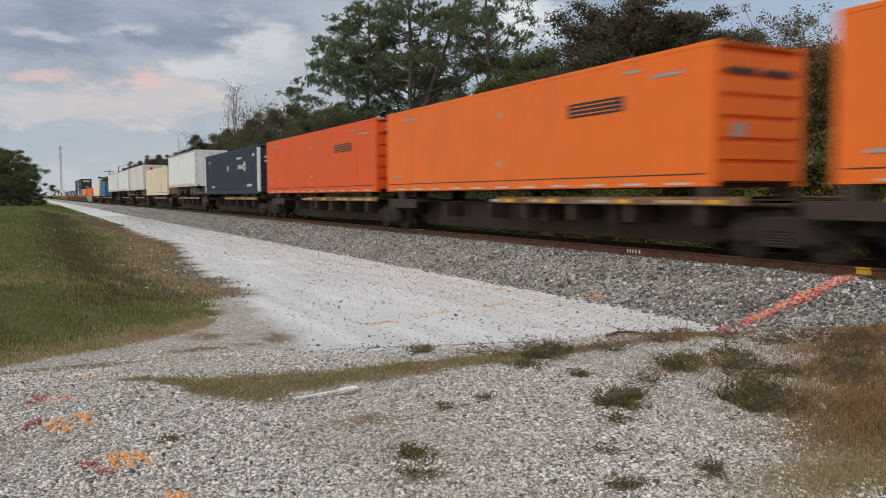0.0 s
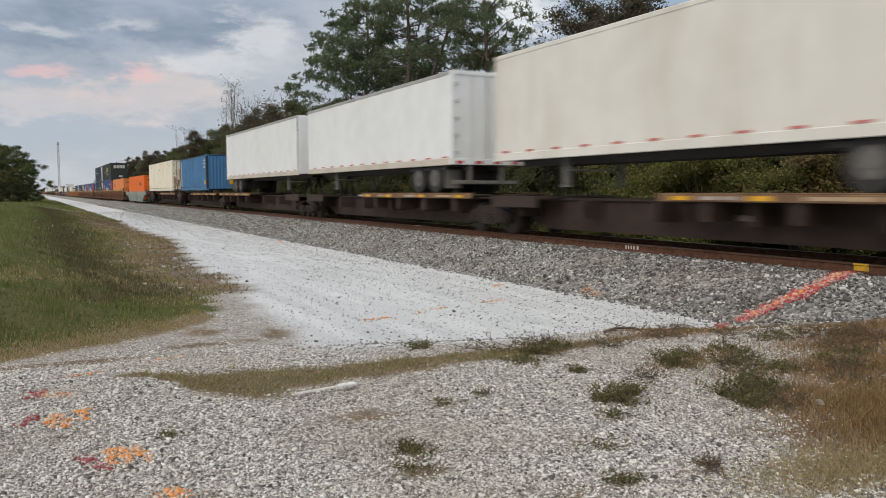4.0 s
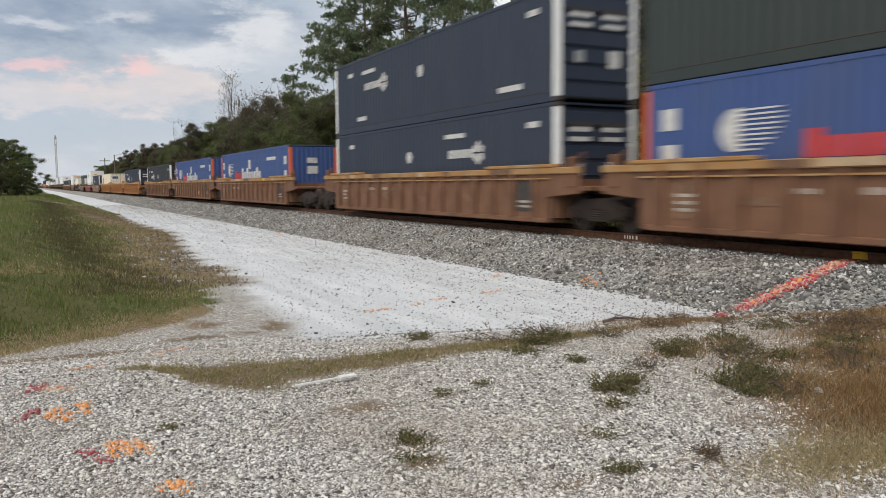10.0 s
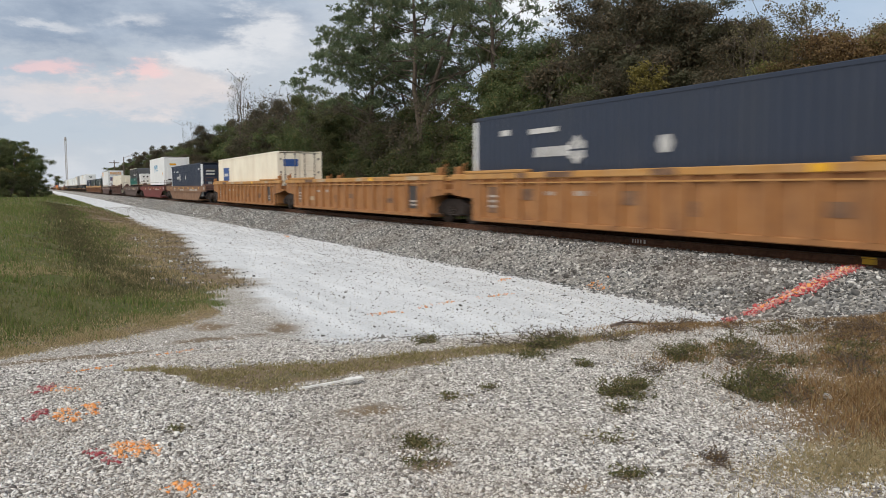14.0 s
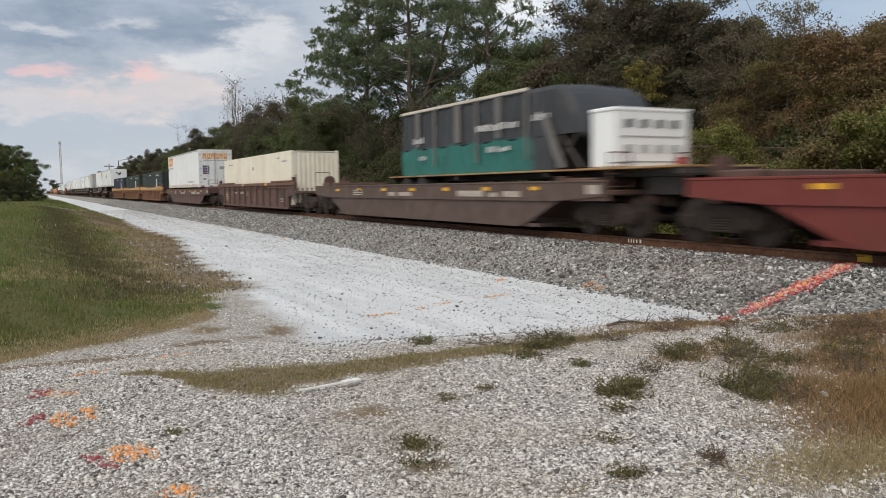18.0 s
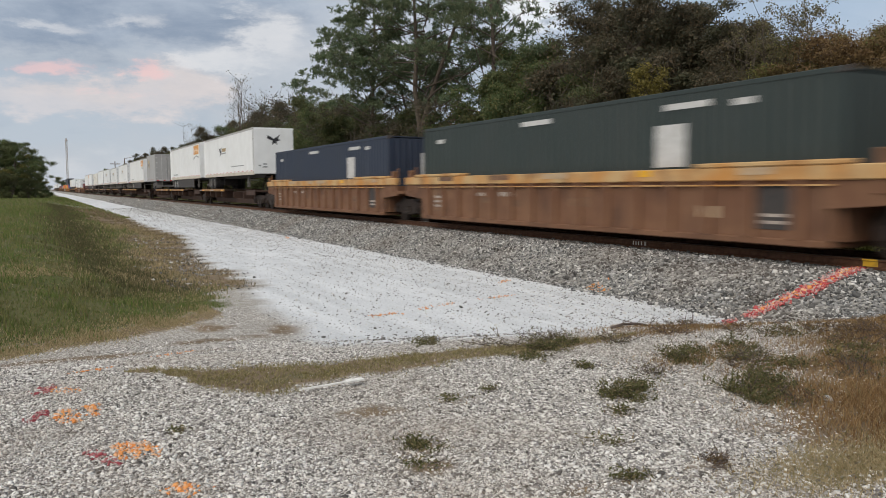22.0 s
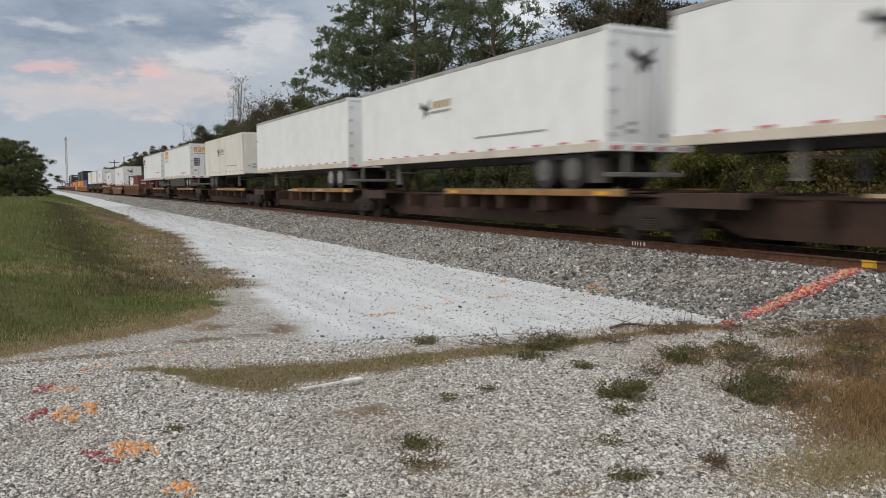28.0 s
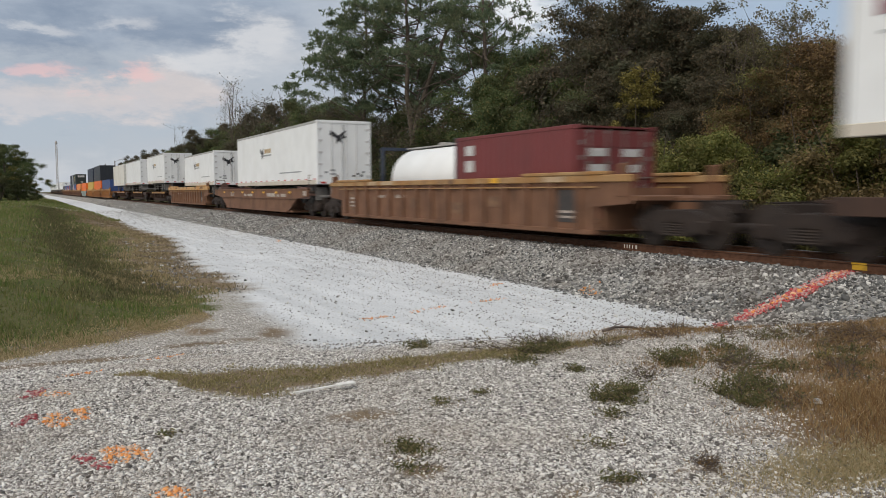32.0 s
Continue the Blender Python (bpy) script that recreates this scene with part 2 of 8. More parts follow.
    soil = mixc(0.5, ramp(noise_(0.5), [(0.35, (0.078, 0.098, 0.032)), (0.65, (0.138, 0.126, 0.056))]), ramp(noise_(20.0), [(0.3, (0.055, 0.060, 0.025)), (0.7, (0.165, 0.152, 0.07))]))
    dry = mixc(0.5, ramp(noise_(1.2), [(0.35, (0.15, 0.108, 0.070)), (0.65, (0.25, 0.185, 0.12))]), ramp(noise_(28.0), [(0.3, (0.085, 0.062, 0.043)), (0.7, (0.33, 0.265, 0.19))]))
    col = mixc(mask("dry"), gravel, dry)
    col = mixc(mask("road", 0.15, 0.85), col, white)
    col = mixc(mask("grass"), col, soil)
    L(col, bs.inputs["Base Color"])
    bp = N("ShaderNodeBump")
    bp.inputs["Strength"].default_value, bp.inputs["Distance"].default_value = 0.5, 0.02
    L(noise_(30.0, 6), bp.inputs["Height"])
    L(bp.outputs["Normal"], bs.inputs["Normal"])
    return m


# ------------------------------------------------------------------ mesh building
class MB:
    """Collects plain pieces into one mesh."""

    def __init__(self):
        self.v, self.f, self.k, self.cur = [], [], [], 0

    def add(self, vs, fs):
        o = len(self.v)
        self.v += [tuple(p) for p in vs]
        self.f += [tuple(i + o for i in f) for f in fs]
        self.k += [self.cur] * len(fs)
        return self

    def box(self, x0, x1, y0, y1, z0, z1, c=0.0):
        x0, x1, y0, y1, z0, z1 = min(x0, x1), max(x0, x1), min(y0, y1), max(y0, y1), min(z0, z1), max(z0, z1)
        if c <= 0:
            vs = [(x, y, z) for z in (z0, z1) for y in (y0, y1) for x in (x0, x1)]
            return self.add(vs, [(0, 2, 3, 1), (4, 5, 7, 6), (0, 1, 5, 4), (2, 6, 7, 3), (0, 4, 6, 2), (1, 3, 7, 5)])
        c = min(c, (x1 - x0) * 0.45, (y1 - y0) * 0.45, (z1 - z0) * 0.45)
        vs, ix = [], {}
        X, Y, Z = (x0, x1), (y0, y1), (z0, z1)
        for i in (0, 1):
            for j in (0, 1):
                for k in (0, 1):
                    sx, sy, sz = (c if i == 0 else -c), (c if j == 0 else -c), (c if k == 0 else -c)
                    for a, p in (("x", (X[i], Y[j] + sy, Z[k] + sz)), ("y", (X[i] + sx, Y[j], Z[k] + sz)), ("z", (X[i] + sx, Y[j] + sy, Z[k]))):
                        ix[i, j, k, a] = len(vs)
                        vs.append(p)
        fs = []
        ring = [(0, 0), (1, 0), (1, 1), (0, 1)]
        for s in (0, 1):
            fx = [ix[s, a, b, "x"] for a, b in ring]
            fy = [ix[a, s, b, "y"] for a, b in ring]
            fz = [ix[a, b, s, "z"] for a, b in ring]
            fs += [tuple(fx if s else fx[::-1]), tuple(fy[::-1] if s else fy), tuple(fz if s else fz[::-1])]
        for a in (0, 1):
            for b in (0, 1):
                fs.append((ix[a, b, 0, "x"], ix[a, b, 1, "x"], ix[a, b, 1, "y"], ix[a, b, 0, "y"]))
                fs.append((ix[a, 0, b, "x"], ix[a, 1, b, "x"], ix[a, 1, b, "z"], ix[a, 0, b, "z"]))
                fs.append((ix[0, a, b, "y"], ix[1, a, b, "y"], ix[1, a, b, "z"], ix[0, a, b, "z"]))
                for k in (0, 1):
                    fs.append((ix[a, b, k, "x"], ix[a, b, k, "y"], ix[a, b, k, "z"]))
        return self.add(vs, fs)

    def cyl(self, c, r, h, axis="x", n=16, r2=None, z0=None):
        r2 = r if r2 is None else r2
        vs = []
        for s, q in ((-0.5, r), (0.5, r2)):
            for i in range(n):
                a = 2 * math.pi * i / n
                u, w = q * math.cos(a), q * math.sin(a)
                p = {"x": (s * h, u, w), "y": (u, s * h, w), "z": (u, w, s * h)}[axis]
                vs.append((p[0] + c[0], p[1] + c[1], p[2] + c[2]))
        fs = [(i, (i + 1) % n, n + (i + 1) % n, n + i) for i in range(n)] + [tuple(range(n))[::-1], tuple(range(n, 2 * n))]
        return self.add(vs, fs)

    def bar(self, a, b, r, n=6, r2=None):
        a, b = Vector(a), Vector(b)
        d = b - a
        q = d.to_track_quat("Z", "Y")
        vs = []
        for p, rr in ((a, r), (b, r if r2 is None else r2)):
            for i in range(n):
                t = 2 * math.pi * i / n
                vs.append(p + q @ Vector((rr * math.cos(t), rr * math.sin(t), 0)))
        fs = [(i, (i + 1) % n, n + (i + 1) % n, n + i) for i in range(n)] + [tuple(range(n))[::-1], tuple(range(n, 2 * n))]
        return self.add(vs, fs)

    def prism(self, pts, x0, x1):
        """A side outline of (y, z) points, from x0 to x1."""
        n = len(pts)
        vs = [(x0, y, z) for y, z in pts] + [(x1, y, z) for y, z in pts]
        fs = [(i, (i + 1) % n, n + (i + 1) % n, n + i) for i in range(n)] + [tuple(range(n))[::-1], tuple(range(n, 2 * n))]
        return self.add(vs, fs)

    def strip(self, prof, z0, z1):
        """A wall that follows the plan line prof of (x, y) points, from z0 to z1."""
        n = len(prof)
        vs = [(x, y, z0) for x, y in prof] + [(x, y, z1) for x, y in prof]
        return self.add(vs, [(i, i + 1, n + i + 1, n + i) for i in range(n - 1)])

    def mesh(self, name, *mats, smooth=False, fix=True):
        me = bpy.data.meshes.new(name)
        me.from_pydata(self.v, [], self.f)
        for m in mats:
            me.materials.append(m)
        if len(mats) > 1:
            me.polygons.foreach_set("material_index", self.k)
        if fix:
            b = bmesh.new()
            b.from_mesh(me)
            bmesh.ops.recalc_face_normals(b, faces=b.faces)
            b.to_mesh(me)
            b.free()
        if smooth:
            me.shade_smooth()
        return me


CACHE = {}


def shared(key, make):
    if key not in CACHE:
        CACHE[key] = make()
    return CACHE[key]


def part(name, me, parent, m=None, label=""):
    ob = new(name, me)
    ob.parent = parent
    if m is not None:
        ob.matrix_basis = m
    return tagged(ob, label) if label else ob


def stalk_part(me, parent):
    """The thin stems of a plant, too fine to pick apart."""
    return tagged(part("stem_growth", me, parent), kind="stuff")


def np_mesh(name, verts, faces, mats, smooth=False):
    """A mesh from arrays: faces all of one size."""
    me = bpy.data.meshes.new(name)
    nf, k = faces.shape
    me.vertices.add(len(verts))
    me.vertices.foreach_set("co", np.ascontiguousarray(verts, dtype=np.float32).ravel())
    me.loops.add(nf * k)
    me.loops.foreach_set("vertex_index", np.ascontiguousarray(faces, dtype=np.int32).ravel())
    me.polygons.add(nf)
    me.polygons.foreach_set("loop_start", np.arange(0, nf * k, k, dtype=np.int32))
    for m in mats:
        me.materials.append(m)
    me.update(calc_edges=True)
    if smooth:
        me.shade_smooth()
    return me


# ------------------------------------------------------------------ plan
RT = 0.315            # rail top
TX = 13.3             # track centre line
ROAD = -0.55
GRASS_Y = np.array([9.7, 10.3, 10.8, 11.35, 12.16, 12.56, 13.5, 15.95, 17.4, 20, 21.8, 28, 36.5, 47, 60, 4000])
GRASS_X = np.array([-8, -3, -0.49, 0.2, 1.26, 1.96, 2.80, 3.45, 3.86, 3.9, 3.7, 4.3, 5.3, 4.9, 5.3, 5.3])


def smooth(t):
    t = np.clip(t, 0, 1)
    return t * t * (3 - 2 * t)


def grass_x(y):
    e = np.interp(y, GRASS_Y, GRASS_X) + 0.16 * np.sin(2.3 * y) + 0.10 * np.sin(5.3 * y + 1) + 0.05 * np.sin(11.7 * y)
    return np.where(y < 9.7, -1e3, e)


def ditch_line(y):
    """How far the shallow ditch lies from the edge of the road."""
    return np.clip(2.0 + 0.11 * (y - 16.7), 1.8, 3.9)


def ground_z(x, y):
    x, y = np.asarray(x, float), np.asarray(y, float)
    s = smooth((y - np.interp(x, [6.0, 9.0], [6.2, 5.2])) / np.interp(x, [2.0, 7.0], [5.6, 2.9]))
    z = ROAD * s
    d = grass_x(y) - x
    ditch = 0.20 * np.exp(-((d - ditch_line(y)) / 0.95) ** 2) * smooth((y - 14) / 4) * (1 - smooth((y - 70) / 40))
    z = z + np.where(d > 0, (0.62 * smooth((d - 0.5) / 4.6) - ditch) * s, 0)
    z = z + np.where(d > 0, 0.06 * np.sin(x * 0.7 + 0.3 * y) * smooth(d / 2), 0)
    ramp = 0.13 * smooth((x - 8.0) / 3.4) * (1 - smooth((y - 7.0) / 2.2)) * (x < 12.4)
    z = z + ramp - 0.45 * smooth((x - 12.4) / 1.0) * (1 - s)
    z = z + 0.012 * np.sin(2.1 * x + 0.7 * y) * np.sin(1.3 * y - 0.8 * x)
    return z


def ballast_z(x):
    return np.interp(x, [9.85, 10.0, 11.3, 11.7, 14.9, 15.3, 16.8], [-0.62, -0.54, 0.09, 0.125, 0.125, 0.09, -0.62])


def strip_grass(x, y):
    c = np.interp(x, [0.7, 0.85, 1.1, 1.4, 4.6, 5.6], [7.3, 7.2, 6.55, 6.3, 6.33, 6.38])
    h = np.interp(x, [0.55, 0.85, 1.1, 1.4, 2.03, 2.76, 4.6, 5.2, 5.7], [0.0, 0.40, 0.66, 0.74, 0.58, 0.46, 0.34, 0.18, 0.0]) * (1 + 0.15 * np.sin(5 * x) + 0.1 * np.sin(13 * x))
    return np.clip(1.4 * (1 - np.abs(y - c) / np.maximum(h, 0.01)), 0, 1) * (h > 0.02)


def dry_area(x, y):
    v = np.zeros_like(x)
    for cx, cy, rx, ry, k in ((5.5, 3.5, 1.2, 0.7, 1.1), (4.75, 3.1, 0.8, 0.55, 1.1), (4.2, 2.75, 0.7, 0.35, 0.75), (3.6, 2.5, 0.6, 0.25, 0.5), (5.1, 3.85, 0.7, 0.4, 0.95), (4.2, 3.45, 0.5, 0.3, 0.55), (6.6, 4.3, 1.4, 0.7, 0.95), (7.8, 5.1, 1.6, 0.5, 0.9), (9.0, 5.6, 1.6, 0.6, 0.8),
                              (5.1, 5.15, 0.6, 0.3, 0.65), (5.8, 5.35, 0.6, 0.25, 0.6), (3.9, 4.55, 0.4, 0.22, 0.6), (3.5, 4.15, 0.3, 0.15, 0.6), (2.0, 5.02, 0.38, 0.22, 0.75), (2.62, 5.0, 0.25, 0.16, 0.6), (1.95, 4.15, 0.25, 0.16, 0.7), (1.87, 3.82, 0.24, 0.18, 0.8), (2.2, 3.9, 0.2, 0.15, 0.55), (2.4, 3.15, 0.3, 0.15, 0.6), (2.75, 3.15, 0.3, 0.15, 0.6), (3.25, 3.1, 0.3, 0.2, 0.65), (3.0, 3.7, 0.3, 0.15, 0.5),
                              (6.3, 6.35, 1.3, 0.25, 0.75), (7.4, 6.9, 1.6, 0.35, 0.8), (9.3, 8.9, 0.9, 0.3, 0.7), (6.6, 6.9, 1.2, 0.25, 0.7), (1.33, 6.75, 0.3, 0.15, 0.6), (3.25, 11.35, 0.45, 0.7, 0.75), (2.6, 10.9, 0.5, 0.4, 0.6), (1.0, 8.6, 0.8, 0.35, 0.5), (0.32, 7.7, 0.3, 0.25, 0.6), (1.7, 8.9, 0.5, 0.4, 0.6), (-0.2, 8.0, 0.7, 0.3, 0.5),
                              (0.0, 9.8, 1.6, 0.5, 0.75), (-3.0, 9.6, 2.5, 0.5, 0.75), (-1.6, 9.1, 1.8, 0.55, 0.8), (0.5, 9.75, 1.0, 0.5, 0.8), (1.9, 10.7, 0.8, 0.5, 0.8), (-3.6, 8.5, 1.6, 0.4, 0.7), (2.2, 12.0, 0.5, 0.6, 0.7), (3.0, 19.5, 1.1, 3.0, 0.75), (3.6, 28.0, 1.2, 5.0, 0.75)):
        v = np.maximum(v, k * np.exp(-(((x - cx) / rx) ** 2 + ((y - cy) / ry) ** 2)))
    return v


def front_y(x):
    """The verge's edge towards the crossing."""
    return np.where(x < 2.68, np.interp(x, GRASS_X[:7], GRASS_Y[:7]), 99.0)


def straw_band(x, y):
    f = (y - front_y(x) - 0.30) / 0.65
    return np.exp(-f * f)


def bank_area(x, y):
    """The worn brown bank where the verge falls to the road."""
    d = grass_x(y) - x
    return smooth((y - 15.0) / 3) * (1 - smooth((y - 70) / 60)) * smooth((d + 0.6) / 0.8) * (1 - smooth((d - 0.6 - 0.025 * y + 0.4 * np.sin(0.9 * y)) / 1.3))


def ditch_area(x, y):
    """The ditch's matted grass, darkened to carry the shade of the hollow."""
    return np.exp(-((grass_x(y) - x - ditch_line(y)) / 1.0) ** 2) * smooth((y - 14) / 4) * (1 - smooth((y - 95) / 40))


def road_area(x, y):
    edge = np.interp(x, [2.0, 2.3, 2.6, 3.0, 4.0, 5.0, 9.0], [11.0, 9.2, 8.2, 7.7, 7.35, 7.1, 6.9]) + 0.15 * np.sin(2.1 * x)
    return smooth((y - edge) / 1.5 + 0.5) * smooth((x - np.maximum(grass_x(y), 2.0 + 0.25 * np.clip(y - 7.5, 0, 4))) / 0.9)


def build_ground():
    xs = np.concatenate([[-4000, -1500, -600, -250, -110, -60, -36, -24, -17], np.arange(-13, -4, 0.5), np.arange(-4, 12.6, 0.13), np.arange(12.7, 18, 0.5), [19, 21, 24, 28, 34, 45, 70, 130, 300, 800, 2000, 4000]])
    ys = np.concatenate([[-4000, -1500, -500, -180, -80, -40, -20, -10, -5, -2, 0], np.arange(0.6, 26, 0.14), np.arange(26.5, 60, 0.8), np.arange(61, 140, 3), [150, 170, 200, 240, 300, 380, 500, 700, 1000, 1600, 2600, 4500]])
    X, Y = np.meshgrid(xs, ys)
    Z = ground_z(X, Y)
    nx, ny = len(xs), len(ys)
    v = np.stack([X.ravel(), Y.ravel(), Z.ravel()], 1)
    i = (np.arange(ny - 1)[:, None] * nx + np.arange(nx - 1)[None]).ravel()
    me = np_mesh("ground", v, np.stack([i, i + 1, i + nx + 1, i + nx], 1), [ground_mat()], smooth=True)
    x, y = v[:, 0], v[:, 1]
    gr = smooth((grass_x(y) - x + 0.25) / 1.1) * (1 - 0.75 * bank_area(x, y)) * (1 - 0.9 * straw_band(x, y))
    gr = np.maximum(gr, np.where(x > 16.5, 1, 0))
    gr = np.maximum(gr, 0.42 * strip_grass(x, y))
    gr = np.maximum(gr, np.where((y < 0) & (x < 11), smooth(-y / 30), 0))
    for n, a in (("grass", gr), ("road", road_area(x, y)), ("dry", np.maximum(np.maximum(dry_area(x, y), 0.85 * strip_grass(x, y)), np.maximum(0.85 * bank_area(x, y), 0.8 * straw_band(x, y))))):
        at = me.attributes.new(n, "FLOAT", "POINT")
        at.data.foreach_set("value", np.ascontiguousarray(a, dtype=np.float32))
    tagged(new("ground", me), "gravel crossing, white crushed limestone road and grass verge", "ground", kind="structure")


build_ground()

M_BALLAST = ramp_mat("ballast_stone", [(0.0, (0.05, 0.05, 0.05)), (0.4, (0.165, 0.168, 0.168)), (0.8, (0.36, 0.36, 0.355)), (1.0, (0.76, 0.75, 0.73))], bump=0.4, patch=(0.17, 0.12, 0.085), patch_scale=0.5, patch_amt=0.3)
M_BALLAST_BED = mat("ballast_bed", (0.13, 0.127, 0.12), 0.95, col2=(0.46, 0.45, 0.42), scale=18, bump=1.0, bump_scale=26, dirt=(0.10, 0.085, 0.07), dirt_amt=0.6, dirt_scale=0.7, sheen=0.15)
M_GRAVEL = ramp_mat("gravel_stone", [(0.0, (0.07, 0.065, 0.06)), (0.2, (0.22, 0.205, 0.20)), (0.42, (0.47, 0.45, 0.43)), (0.66, (0.77, 0.745, 0.71)), (1.0, (0.96, 0.945, 0.92))], bump=0.5, patch=(0.40, 0.34, 0.28), patch_scale=0.7, patch_amt=0.4)
M_PALE = ramp_mat("limestone_chip", [(0.0, (0.09, 0.09, 0.085)), (0.4, (0.22, 0.21, 0.20)), (0.6, (0.46, 0.45, 0.43)), (1.0, (0.80, 0.79, 0.77))], bump=0.2)
M_ORANGE = ramp_mat("orange_marking_paint", [(0.0, (0.74, 0.26, 0.07)), (0.45, (0.80, 0.38, 0.14)), (0.7, (0.74, 0.52, 0.38)), (1.0, (0.55, 0.50, 0.46))])
M_REDP = ramp_mat("red_marking_paint", [(0.0, (0.34, 0.05, 0.06)), (0.40, (0.52, 0.11, 0.11)), (0.62, (0.60, 0.27, 0.24)), (1.0, (0.50, 0.44, 0.43))])
M_REDD = ramp_mat("faded_dark_red_paint", [(0.0, (0.27, 0.05, 0.065)), (0.4, (0.38, 0.10, 0.11)), (0.7, (0.45, 0.26, 0.25)), (1.0, (0.5, 0.45, 0.43))])
M_RAIL = mat("rusty_rail", (0.10, 0.045, 0.025), 0.75, 0.4, col2=(0.17, 0.085, 0.05), scale=9, bump=0.3, dirt=(0.05, 0.03, 0.02), dirt_scale=3)
M_RAILTOP = mat("worn_rail_head", (0.35, 0.33, 0.31), 0.35, 0.9, scale=5)
M_TIE = mat("creosoted_tie", (0.07, 0.055, 0.045), 0.9, col2=(0.13, 0.11, 0.09), scale=7, bump=0.6, bump_scale=22, rand=0.2)

OCTA_V = np.array([(1, 0, 0), (-1, 0, 0), (0, 1, 0), (0, -1, 0), (0, 0, 1), (0, 0, -1)], float)
OCTA_F = np.array([(0, 2, 4), (2, 1, 4), (1, 3, 4), (3, 0, 4), (2, 0, 5), (1, 2, 5), (3, 1, 5), (0, 3, 5)])
CUBE_V = np.array([(x, y, z) for z in (-0.75, 0.75) for y in (-0.8, 0.8) for x in (-0.8, 0.8)], float)
CUBE_F = np.array([(0, 2, 3), (0, 3, 1), (4, 5, 7), (4, 7, 6), (0, 1, 5), (0, 5, 4), (2, 6, 7), (2, 7, 3), (0, 4, 6), (0, 6, 2), (1, 3, 7), (1, 7, 5)])


def stones_mesh(name, P, size, material, rng, flat=0.7, blocky=False):
    """Angular stones: P their places, size their half-widths; each one squeezed, turned and knocked out of shape."""
    V, F = (CUBE_V, CUBE_F) if blocky else (OCTA_V, OCTA_F)
    n, k = len(P), len(V)
    sc = size[:, None] * rng.uniform(0.5, 1.45, (n, 3)) * np.array([1, 1, flat])
    a, b = rng.uniform(0, 2 * math.pi, n), rng.normal(0, 0.5, n)
    ca, sa, cb, sb = np.cos(a), np.sin(a), np.cos(b), np.sin(b)
    W = (V[None] * rng.uniform(0.55, 1.30, (n, k, 1)) + rng.uniform(-0.30, 0.30, (n, k, 3))) * sc[:, None]
    x, y, z = W[..., 0], W[..., 1], W[..., 2]
    y, z = y * cb[:, None] - z * sb[:, None], y * sb[:, None] + z * cb[:, None]
    x, y = x * ca[:, None] - y * sa[:, None], x * sa[:, None] + y * ca[:, None]
    W = np.stack([x, y, z], -1) + P[:, None]
    return np_mesh(name, W.reshape(-1, 3), (F[None] + (np.arange(n) * k)[:, None, None]).reshape(-1, 3), [material])


